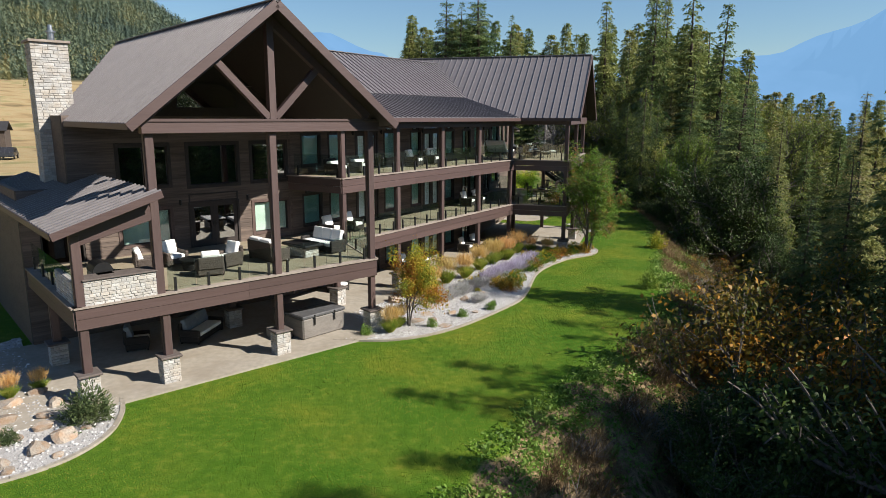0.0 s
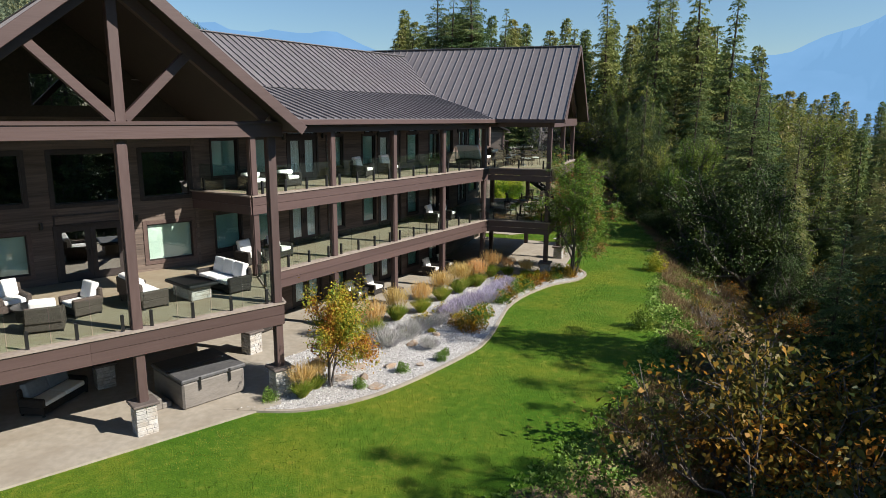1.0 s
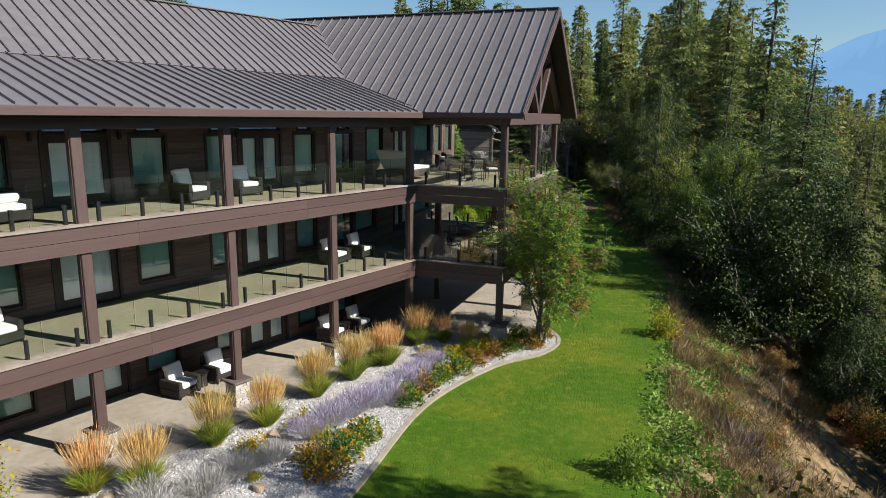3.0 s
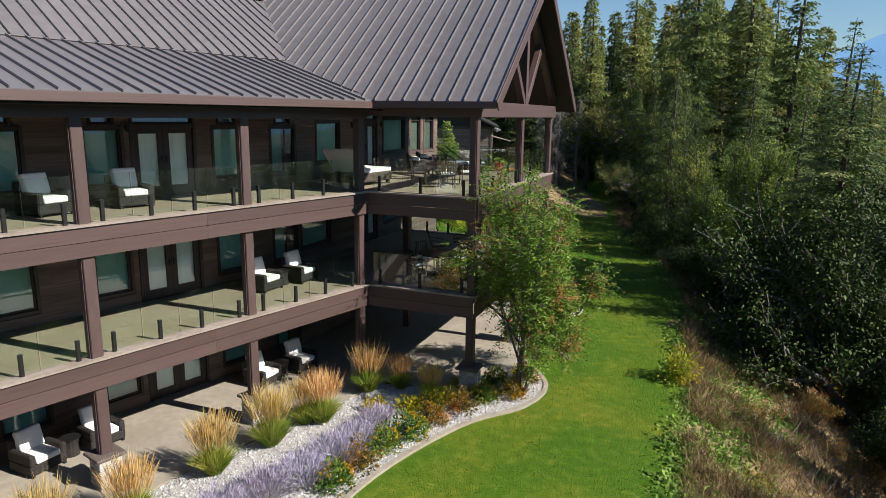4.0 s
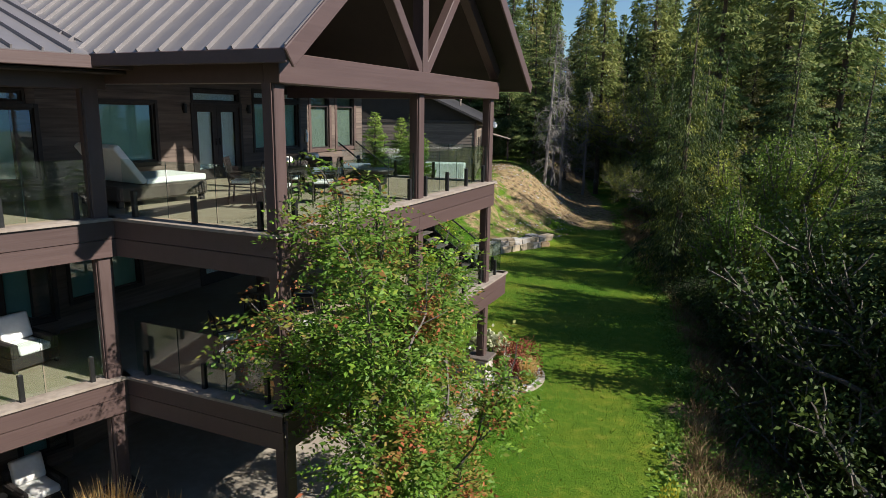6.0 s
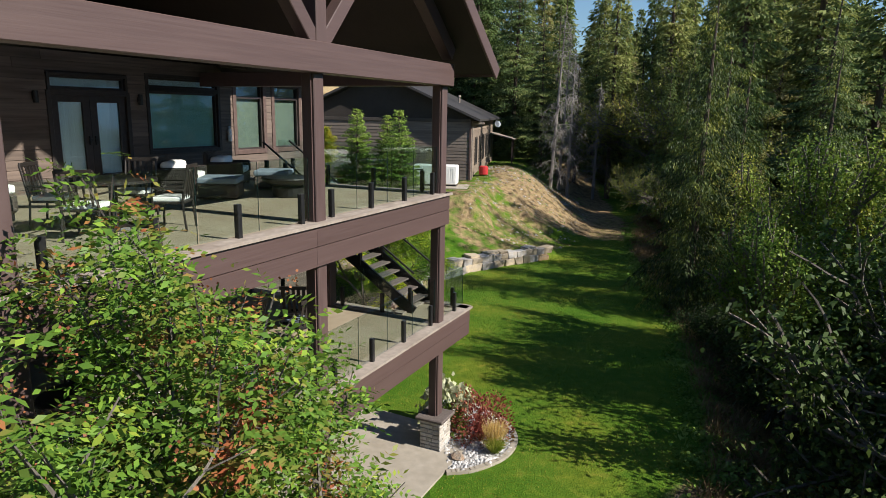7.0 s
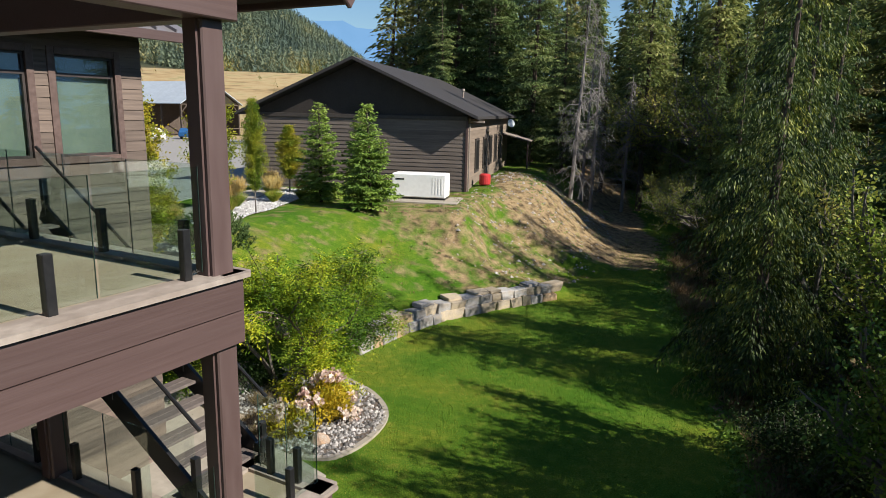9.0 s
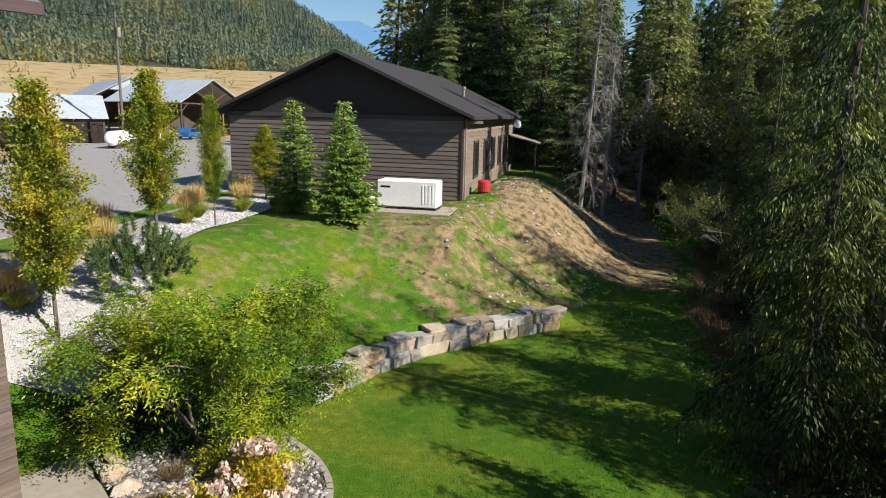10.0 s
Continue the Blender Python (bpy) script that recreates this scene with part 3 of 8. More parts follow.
def pier(u, w, z0, z1, frm, s=0.62):
    bm = bmesh.new()
    box(bm, u - s / 2 + 0.05, u + s / 2 - 0.05, w - s / 2 + 0.05, w + s / 2 - 0.05, z0, z1 - 0.08)
    p = part("pier", bm, M["mortar"], lodge, "square pier of pale ledge stone with a dark cap", frm)
    a_box("cap", (u - s / 2 - 0.05, u + s / 2 + 0.05, w - s / 2 - 0.05, w + s / 2 + 0.05, z1 - 0.08, z1), M["cap"], p, bevel=0.02)
    h = s / 2 - 0.05
    stones_face(p, frm, u - h - 0.03, u + h + 0.03, z0, z1 - 0.08, w - h, 0.05)
    stones_face(p, frm, w - h, w + h, z0, z1 - 0.08, u + h, 0.05, "w", flip=-1)
    stones_face(p, frm, w - h, w + h, z0, z1 - 0.08, u - h, 0.05, "w")
    return p


def fascia(p, q, z0, z1, frm, ledge=0.09, boards=2):
    """Deck edge: stacked boards between two plan points, and a worn ledge on top that stands a little proud."""
    p, q = Vector((*p, 0)), Vector((*q, 0))
    d = (q - p).normalized()
    n = Vector((d.y, -d.x, 0))
    hb = (z1 - z0) / boards
    for k in range(boards):
        L = (q - p).length
        m = max(1, int(L / 4.6))
        for i in range(m):
            a, b = p + d * (L * i / m + 0.002), p + d * (L * (i + 1) / m - 0.002)
            bm = bmesh.new()
            zc = z0 + hb * (k + 0.5)
            beam(bm, (a + n * (0.03 + 0.006 * k)) + Vector((0, 0, zc)), (b + n * (0.03 + 0.006 * k)) + Vector((0, 0, zc)), 0.05, hb - 0.014, side=n)
            part("fascia_board", bm, M["trim"], lodge, "", frm)
    bm = bmesh.new()
    beam(bm, p + n * -0.05 - d * 0.05 + Vector((0, 0, z1 + ledge / 2)), q + n * -0.05 + d * 0.05 + Vector((0, 0, z1 + ledge / 2)), 0.33, ledge, side=n)
    part("deck_edge", bm, M["ledge"], lodge, "weathered pale deck edge board", frm)


def railing(p, q, z, frm, count=None, h=1.05, stub=0.5, inset=0.12):
    """Frameless glass between short black clamps."""
    p, q = Vector((*p, 0)), Vector((*q, 0))
    d = (q - p).normalized()
    n = Vector((-d.y, d.x, 0))
    L = (q - p).length
    m = count or max(1, round(L / 1.38))
    for i in range(m):
        a, b = p + d * (L * i / m + 0.012) + n * inset, p + d * (L * (i + 1) / m - 0.012) + n * inset
        bm = bmesh.new()
        beam(bm, a + Vector((0, 0, z + 0.07 + (h - 0.07) / 2)), b + Vector((0, 0, z + 0.07 + (h - 0.07) / 2)), 0.012, h - 0.07, side=n)
        g = part("glass_panel", bm, M["rail_glass"], lodge, "", frm)
        g.visible_shadow = False
        bm = bmesh.new()
        beam(bm, b + Vector((0, 0, z + 0.07)) - d * 0.005, b + Vector((0, 0, z + h)) - d * 0.003, 0.013, 0.003, side=n)
        part("glass_edge", bm, M["glass_edge"], g)
        c2 = p + d * (0.26 + (L - 0.46) * (i / (m - 1) if m > 1 else 0.5)) + n * inset
        bm = bmesh.new()
        box(bm, c2.x - 0.04, c2.x + 0.04, c2.y - 0.04, c2.y + 0.04, z + 0.012, z + stub, 0.006)
        box(bm, c2.x - 0.065, c2.x + 0.065, c2.y - 0.065, c2.y + 0.065, z, z + 0.014)
        part("rail_clamp", bm, M["black"], lodge, "", frm)


def roof_plane(name, frm, along, e_s, e_z, r_s, r_z, a0, a1, lo=None, hi=None, step=0.42, thick=0.16, eave=True):
    """A standing-seam slope. along: the axis the ridge runs on ('x' or 'y'); e_s, r_s: eave and ridge on the other axis;
    lo and hi give, for a place along the ridge, how far each panel runs (0 eave, 1 ridge)."""
    def P(a, t, up=0.0):
        s, z = e_s + (r_s - e_s) * t, e_z + (r_z - e_z) * t
        nl = math.hypot(r_s - e_s, r_z - e_z)
        ns, nz = -(r_z - e_z) / nl * math.copysign(1, r_s - e_s), abs(r_s - e_s) / nl
        s, z = s + ns * up, z + nz * up
        return (a, s, z) if along == "x" else (s, a, z)
    n = max(1, round((a1 - a0) / step))
    base = None
    pend, verts, faces = [], [], []
    for i in range(n):
        x0, x1 = a0 + (a1 - a0) * i / n, a0 + (a1 - a0) * (i + 1) / n
        l0, l1 = (lo(x0), lo(x1)) if lo else (0, 0)
        h0, h1 = (hi(x0), hi(x1)) if hi else (1, 1)
        if h0 - l0 < 0.01 and h1 - l1 < 0.01:
            continue
        h0, h1 = max(h0, l0 + 0.002), max(h1, l1 + 0.002)
        v = [P(x0, l0), P(x1, l1), P(x1, h1), P(x0, h0), P(x0, l0, 0.02), P(x1, l1, 0.02), P(x1, h1, 0.02), P(x0, h0, 0.02)]
        k = 0.03
        v += [P(x0, l0, 0.02), P(x0 + k, l0, 0.02), P(x0 + k, h0, 0.02), P(x0, h0, 0.02), P(x0 + 0.004, l0, 0.078), P(x0 + k - 0.004, l0, 0.078), P(x0 + k - 0.004, h0, 0.078), P(x0 + 0.004, h0, 0.078)]
        pend.append(mesh_of("roof_panel", v, BOXF + [tuple(j + 8 for j in f) for f in BOXF], M["roof"]))
        rib = [(P(x, l, -thick), P(x, h, -thick), P(x, l, -0.004), P(x, h, -0.004)) for x, l, h in ((x0, l0, h0), (x1, l1, h1))]
        if not verts:
            verts += rib[0]
            faces.append((0, 1, 3, 2))
        q = len(verts) - 4
        verts += rib[1]
        faces += [(q, q + 4, q + 5, q + 1), (q + 2, q + 3, q + 7, q + 6), (q, q + 2, q + 6, q + 4), (q + 1, q + 5, q + 7, q + 3)]
    q = len(verts) - 4
    faces.append((q, q + 2, q + 3, q + 1))
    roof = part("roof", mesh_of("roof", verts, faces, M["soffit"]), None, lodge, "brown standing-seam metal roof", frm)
    for me in pend:
        part("roof_panel", me, None, roof)
    return roof


def timber(name, p, q, w, h, frm, mat="trim", side=(0, 1, 0)):
    bm = bmesh.new()
    beam(bm, p, q, w, h, side)
    bmesh.ops.bevel(bm, geom=list(bm.edges), offset=0.012, segments=1, affect="EDGES")
    return part(name, bm, M[mat], lodge, "", frm)


# -- great room porch --
EA0, EA1, RAu, EAz, RAz = 1.68, 11.58, 6.66, 8.66, 12.66
roof_plane("roof", FA, "y", EA0, EAz, RAu, RAz, -0.9, 16.9, step=0.31, lo=lambda w: max(0.0, min(1.0, (w - 9.4) / 7.5)))
roof_plane("roof", FA, "y", EA1, EAz, RAu, RAz, -0.9, 16.9, step=0.31)
sl = (RAz - EAz) / (RAu - EA0)
for s, e in ((1, EA0), (-1, EA1)):
    timber("rake_board", (e - 0.03 * s, -0.93, EAz - 0.12), (RAu, -0.93, RAz - 0.09), 0.05, 0.3, FA)
    timber("rake_beam", (e + 0.75 * s, 0, EAz + 0.75 * sl - 0.35), (RAu, 0, RAz - 0.35), 0.24, 0.34, FA)
    timber("eave_board", (e - 0.02 * s, -0.9, EAz - 0.08), (e - 0.02 * s, 9.4 if s == 1 else 3.2, EAz - 0.08), 0.04, 0.2, FA, side=(1, 0, 0))
timber("ridge_cap", (RAu, -0.92, RAz + 0.04), (RAu, 16.9, RAz + 0.04), 0.3, 0.05, FA, mat="roof", side=(1, 0, 0))
timber("tie_beam", (2.25, 0, 8.58), (11.3, 0, 8.58), 0.3, 0.46, FA)
timber("tie_board", (2.2, -0.17, 8.76), (11.35, -0.17, 8.76), 0.04, 0.1, FA)
timber("king_post", (6.75, 0, 8.8), (6.75, 0, 12.2), 0.26, 0.26, FA, mat="post")
for s in (-1, 1):
    timber("strut", (6.75 + s * 0.12, 0, 8.85), (6.75 + s * 1.98, 0, 10.72), 0.22, 0.24, FA)
for u, z0, z1 in ((0.12, DK, 5.35), (2.5, DK, 8.36), (6.75, DK, 8.36), (11.0, DK, 8.36)):
    post(u, 0.14, z0, z1, FA, 0.26)
for u in (0.12, 2.6, 6.75, 11.0):
    post(u, 0.14, 0.98, 2.46, FA, 0.24)
    pier(u, 0.14, 0.0, 1.0, FA)
for u in (0.12, 6.75):
    post(u, 4.4, 0.9, 2.9, FA, 0.24)
    pier(u, 4.4, 0.0, 0.9, FA)
bm = bmesh.new()
box(bm, 0, 11.05, 0.0, 7.2, 2.93, DK)
part("deck", bm, M["deck"], lodge, "sand-coloured coated deck floor", FA)
bm = bmesh.new()
pts = [(11.04, 0.02), (12.25, 3.85), (12.6, 6.5), (11.04, 6.5)]
lo_ = [bm.verts.new((*p, 2.93)) for p in pts]
hi_ = [bm.verts.new((*p, DK - 0.004)) for p in pts]
bm.faces.new(lo_[::-1])
bm.faces.new(hi_)
for i in range(4):
    bm.faces.new((lo_[i], lo_[(i + 1) % 4], hi_[(i + 1) % 4], hi_[i]))
part("deck", bm, M["deck"], lodge, "", FA)
fascia((-0.08, 0), (11.12, 0), 2.42, DK - 0.02, FA, 0.05)
fascia((11.12, 0), (12.3, 3.85), 2.42, DK - 0.02, FA, 0.05)
fascia((-0.08, 7.2), (-0.08, 0), 2.42, DK - 0.02, FA, 0.05)
railing((2.75, 0), (6.6, 0), DK, FA, 4)
railing((6.9, 0), (10.85, 0), DK, FA, 4)
railing((11.12, 0.3), (12.2, 3.7), DK, FA, 3)
railing((-0.05, 7.0), (-0.05, 0.4), DK, FA, 5)
a_holes = [(3.5, 5.45, 6.0, 7.65), (6.35, 8.55, 5.9, 7.65), (9.3, 11.0, 5.95, 7.65), (3.4, 5.4, 3.55, 4.95), (6.3, 8.45, 3.14, 5.05), (9.3, 11.0, 3.5, 4.9), (0.5, 1.9, 3.14, 5.1)]
siding_wall("wall", 1.6, 11.3, 0, 8.9, 7.2, a_holes, FA)
siding_wall("wall", -0.2, 1.58, 0, 6.1, 7.2, [h for h in a_holes if h[0] < 1.4], FA)
for h in a_holes[:3]:
    window(*h, 7.2, FA, None, cw=0.14, glass="tinted")
for h in (a_holes[3], a_holes[5]):
    window(*h, 7.2, FA, "blind_pale", cw=0.14, casing="casing_b")
double_door(6.3, 8.45, 3.14, 5.05, 7.2, FA, None, 0.28, "tinted")
bm = bmesh.new()
tri = [(1.9, 8.9), (11.4, 8.9), (6.66, 12.4)]
f0 = [bm.verts.new((u, 7.2, z)) for u, z in tri]
f1 = [bm.verts.new((u, 7.4, z)) for u, z in tri]
bm.faces.new(f0)
bm.faces.new(f1[::-1])
for i in range(3):
    bm.faces.new((f0[i], f1[i], f1[(i + 1) % 3], f0[(i + 1) % 3]))
# the near-black core colour stands in for the porch's shade
part("gable_wall", bm, M["core"], lodge, "gable wall under the porch roof, coloured dark for shade", FA)
# gable window with a clipped top
bm = bmesh.new()
gw = [(6.0, 9.25), (8.7, 9.25), (8.7, 9.85), (8.0, 10.3), (6.0, 10.3)]
fv = [bm.verts.new((u, 7.17, z)) for u, z in gw]
bv = [bm.verts.new((u, 7.19, z)) for u, z in gw]
bm.faces.new(fv)
bm.faces.new(bv[::-1])
for i in range(5):
    bm.faces.new((fv[i], bv[i], bv[(i + 1) % 5], fv[(i + 1) % 5]))
gwin = part("window", bm, M["black"], lodge, "dark glazed gable window with clipped corner", FA)
g2 = part("pane", mesh_of("pane", [(u * 0.97 + 0.22, 7.155, z * 0.97 + 0.293) for u, z in gw], [(0, 1, 2, 3, 4)], M["tinted"]), None, gwin)
# rooms behind the clear windows, their shade put into a dark floor colour, and the closing walls
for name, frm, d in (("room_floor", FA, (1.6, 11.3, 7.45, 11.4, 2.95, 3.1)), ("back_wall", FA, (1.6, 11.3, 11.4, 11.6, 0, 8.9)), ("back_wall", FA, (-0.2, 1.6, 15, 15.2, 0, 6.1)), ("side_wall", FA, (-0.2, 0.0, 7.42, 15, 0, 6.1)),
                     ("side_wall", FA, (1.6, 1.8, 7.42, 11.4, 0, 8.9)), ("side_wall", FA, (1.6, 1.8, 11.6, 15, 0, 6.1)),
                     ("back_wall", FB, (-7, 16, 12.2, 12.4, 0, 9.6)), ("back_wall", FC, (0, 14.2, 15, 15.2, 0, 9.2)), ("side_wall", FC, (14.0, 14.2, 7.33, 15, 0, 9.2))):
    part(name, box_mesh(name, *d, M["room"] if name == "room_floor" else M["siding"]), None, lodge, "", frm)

# -- barbecue bay beside the porch --
roof_plane("roof", FA, "y", -0.6, 5.55, 2.56, 6.58, -0.62, 7.1, step=0.4, thick=0.12)
roof_plane("roof", FA, "y", -0.6, 5.55, 1.5, 6.24, 7.1, 15.0, step=0.4, thick=0.12)
timber("rake_board", (-0.62, -0.64, 5.46), (2.58, -0.64, 6.5), 0.04, 0.24, FA)
timber("eave_board", (-0.63, -0.62, 5.47), (-0.63, 15, 5.47), 0.04, 0.2, FA, side=(1, 0, 0))
timber("wall_plate", (0.0, 0.12, 5.25), (2.4, 0.12, 5.9), 0.2, 0.55, FA)
half = a_box("half_wall", (0.22, 2.38, 0.02, 0.3, DK, 3.92), M["mortar"], lodge, FA)
stones_face(half, FA, 0.22, 2.38, DK + 0.01, 3.9, 0.02, 0.05)
a_box("counter", (0.2, 2.42, -0.05, 0.75, 3.93, 3.98), M["cap"], half, bevel=0.01)
half = a_box("half_wall", (-0.02, 0.2, 0.34, 2.6, DK, 3.92), M["mortar"], lodge, FA)
stones_face(half, FA, 0.34, 2.6, DK + 0.01, 3.9, -0.02, 0.05, "w")

# -- chimney --
chim = a_box("chimney", (1.2, 2.48, 9.1, 10.2, 3.0, 11.75), M["mortar"], lodge, FA)
tagged(chim, "tall pale ledge-stone chimney with a metal flue")
stones_face(chim, FA, 1.16, 2.52, 6.0, 11.75, 9.1, 0.05, size=0.19)
stones_face(chim, FA, 9.1, 10.2, 6.0, 11.75, 1.2, 0.05, "w", size=0.19)
a_box("chimney_cap", (1.1, 2.6, 8.98, 10.32, 11.75, 11.85), M["ledge"], chim)
bm = bmesh.new()
tube(bm, [(2.05, 9.65, 11.85), (2.05, 9.65, 12.2), (2.05, 9.65, 12.2), (2.05, 9.65, 12.26), (2.05, 9.65, 12.26), (2.05, 9.65, 12.5)], [0.13, 0.13, 0.19, 0.19, 0.1, 0.08], 12)
M["steel"] = surf("galvanised_steel", (0.4, 0.4, 0.41), (0.52, 0.52, 0.53), 3, 0.35, 0.05, metal=0.9)
part("flue", bm, M["steel"], chim)

# -- guest wing --
EBv, BKv, RBv = -0.62, 3.9, 7.95
EBz, BKz, RBz = 8.84, 10.18, 12.75


def a_plane_t(e_s, e_z, r_s, r_z):
    """Where a strip of the guest wing's roof comes out of the porch roof."""
    inv = FA.inverted()

    def f(u):
        t = 0.0
        while t < 1.0:
            s, z = e_s + (r_s - e_s) * t, e_z + (r_z - e_z) * t
            p = inv @ FB @ Vector((u, s, z))
            za = EAz + (EA1 - p.x) / (EA1 - RAu) * (RAz - EAz) if p.x > RAu else 99
            if p.x > EA1 + 0.02 or za < z + 0.12:
                break
            t += 0.02
        return t
    return f


roof_plane("roof", FB, "x", EBv, EBz, BKv, BKz, -5.2, 13.6, lo=a_plane_t(EBv, EBz, BKv, BKz), hi=None)
roof_plane("roof", FB, "x", BKv, BKz, RBv, RBz, -7.6, 15.4, lo=a_plane_t(BKv, BKz, RBv, RBz))
roof_plane("roof", FB, "x", 14.0, 9.0, RBv, RBz, -7.4, 15.4)
timber("eave_board", (-5.0, EBv - 0.02, EBz - 0.1), (13.25, EBv - 0.02, EBz - 0.1), 0.04, 0.2, FB)
timber("ridge_cap", (-7.4, RBv, RBz + 0.04), (15.2, RBv, RBz + 0.04), 0.3, 0.05, FB, mat="roof")
timber("flashing", (-6.2, BKv, BKz + 0.035), (12.75, BKv, BKz + 0.035), 0.14, 0.03, FB, mat="roof")
bm = bmesh.new()
tube(bm, [(-2.2, 6.3, 11.6), (-2.2, 6.3, 12.25), (-2.2, 6.2, 12.35), (-2.2, 6.0, 12.35)], [0.05] * 4, 8)
part("roof_vent", bm, M["black"], lodge, "", FB)
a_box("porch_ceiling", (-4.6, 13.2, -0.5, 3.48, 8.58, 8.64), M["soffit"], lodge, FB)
timber("eave_beam", (-4.3, 0.14, 8.46), (12.7, 0.14, 8.46), 0.24, 0.26, FB)
B_POSTS = (-4.15, 0.0, 4.12, 8.22, 12.42)
for u in B_POSTS:
    post(u, 0.14, UP, 8.4, FB)
    post(u, 0.14, DK, 5.44, FB)
    if u > -1:
        post(u, 0.14, 0.85, 2.48, FB)
        pier(u, 0.14, 0.0, 0.85, FB, 0.58)
pier(-4.3, 0.5, 0.0, 0.95, FB, 0.62)
post(-4.3, 0.5, 0.95, 2.48, FB)
a_box("deck", (-4.3, 12.62, 0.0, 3.5, 5.93, UP), M["deck"], lodge, FB)
a_box("deck", (-4.9, 12.62, 0.01, 3.5, 2.93, DK - 0.008), M["deck"], lodge, FB)
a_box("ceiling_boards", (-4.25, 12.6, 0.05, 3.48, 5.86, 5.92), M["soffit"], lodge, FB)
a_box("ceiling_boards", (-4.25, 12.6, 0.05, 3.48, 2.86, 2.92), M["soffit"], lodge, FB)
fascia((-4.36, 0), (12.62, 0), 5.42, UP - 0.02, FB, 0.05)
fascia((-4.36, 3.4), (-4.36, 0), 5.42, UP - 0.02, FB, 0.05)
fascia((-4.2, 0), (12.62, 0), 2.44, DK - 0.02, FB, 0.05)
for z in (UP, DK):
    for a, b in zip(B_POSTS, B_POSTS[1:]):
        railing((a + 0.16, 0), (b - 0.16, 0), z, FB, 4)
railing((-4.3, 3.2), (-4.3, 0.2), UP, FB, 2)
b_win = [(-3.35, -2.1), (-1.4, -0.2), (3.2, 4.3), (5.8, 6.75), (9.6, 10.6), (11.75, 12.7)]
b_door = [(0.72, 2.5), (7.1, 8.9)]
holes = []
for z in (0.05, 3.13, 6.12):
    holes += [(a, b, z + 0.4, z + 1.88) for a, b in b_win] + [(a + 0.2, b - 0.2, z + 2.02, z + 2.22) for a, b in b_win]
    holes += [(a, b, z, z + 1.88) for a, b in b_door] + [(a, b, z + 2.02, z + 2.24) for a, b in b_door]
siding_wall("wall", -4.3, 12.75, 0, 8.9, 3.5, holes, FB, separate=((6.1, 8.6),))
for z in (0.05, 3.13, 6.12):
    for a, b in b_win:
        window(a, b, z + 0.4, z + 1.88, 3.5, FB)
        window(a + 0.2, b - 0.2, z + 2.02, z + 2.22, 3.5, FB, "curtain", cw=0.05)
    for a, b in b_door:
        double_door(a, b, z, z + 1.88, 3.5, FB, transom=0.22)

# -- end pavilion --
EC0, EC1, RCu, ECz, RCz = -0.6, 10.62, 5.0, 8.85, 13.17
roof_plane("roof", FC, "y", EC0, ECz, RCu, RCz, -0.72, 15.5, step=0.46)
roof_plane("roof", FC, "y", EC1, ECz, RCu, RCz, -0.72, 15.5, step=0.46)
roof_plane("roof", FC, "x", 6.2, 9.06, 13.5, 12.2, 9.4, 14.8, step=0.46)
timber("eave_board", (9.4, 6.18, 8.98), (14.82, 6.18, 8.98), 0.04, 0.18, FC)
sc = (RCz - ECz) / (RCu - EC0)
for s, e in ((1, EC0), (-1, EC1)):
    timber("rake_board", (e - 0.03 * s, -0.75, ECz - 0.12), (RCu, -0.75, RCz - 0.09), 0.05, 0.3, FC)
    timber("rake_beam", (e + 0.8 * s, 0.05, ECz + 0.8 * sc - 0.36), (RCu, 0.05, RCz - 0.36), 0.24, 0.34, FC)
    timber("eave_board", (e - 0.02 * s, -0.72, ECz - 0.08), (e - 0.02 * s, 7.0, ECz - 0.08), 0.04, 0.2, FC, side=(1, 0, 0))
timber("ridge_cap", (RCu, -0.74, RCz + 0.04), (RCu, 15.5, RCz + 0.04), 0.3, 0.05, FC, mat="roof", side=(1, 0, 0))
timber("tie_beam", (0.0, 0.05, 8.66), (9.78, 0.05, 8.66), 0.3, 0.46, FC)
timber("side_beam", (0.12, 0.2, 8.6), (0.12, 7.0, 8.6), 0.24, 0.34, FC, side=(1, 0, 0))
timber("side_beam", (9.6, 0.2, 8.6), (9.6, 7.0, 8.6), 0.24, 0.34, FC, side=(1, 0, 0))
timber("king_post", (5.05, 0.05, 8.88), (5.05, 0.05, 12.7), 0.26, 0.26, FC, mat="post")
for s in (-1, 1):
    timber("strut", (5.05 + s * 0.12, 0.05, 8.9), (5.05 + s * 2.05, 0.05, 11.0), 0.22, 0.24, FC)
for u in (0.14, 5.08, 9.58):
    post(u, 0.14, UP, 8.44, FC)
    post(u, 0.14, DK, 5.44, FC)
    post(u, 0.14, 0.85, 2.48, FC)
    pier(u, 0.14, 0, 0.85, FC, 0.62)
for u, w in ((9.58, 3.13), (5.08, 4.6)):
    post(u, w, DK, 5.44, FC)
    post(u, w, 0.0, 2.48, FC)
a_box("deck", (0, 9.7, 0.0, 7.1, 5.93, UP - 0.004), M["deck"], lodge, FC)
a_box("deck", (0, 9.7, 0.01, 7.1, 2.93, DK - 0.012), M["deck"], lodge, FC)
a_box("landing", (9.704, 11.02, 0.02, 1.3, 2.93, DK - 0.016), M["deck"], lodge, FC)
a_box("ceiling_boards", (0.05, 9.68, 0.05, 7.0, 5.86, 5.92), M["soffit"], lodge, FC)
a_box("ceiling_boards", (0.05, 9.68, 0.05, 7.0, 2.86, 2.92), M["soffit"], lodge, FC)
fascia((-0.04, 0), (9.74, 0), 5.42, UP - 0.02, FC, 0.05)
fascia((-0.04, 3.75), (-0.04, 0), 5.42, UP - 0.02, FC, 0.05)
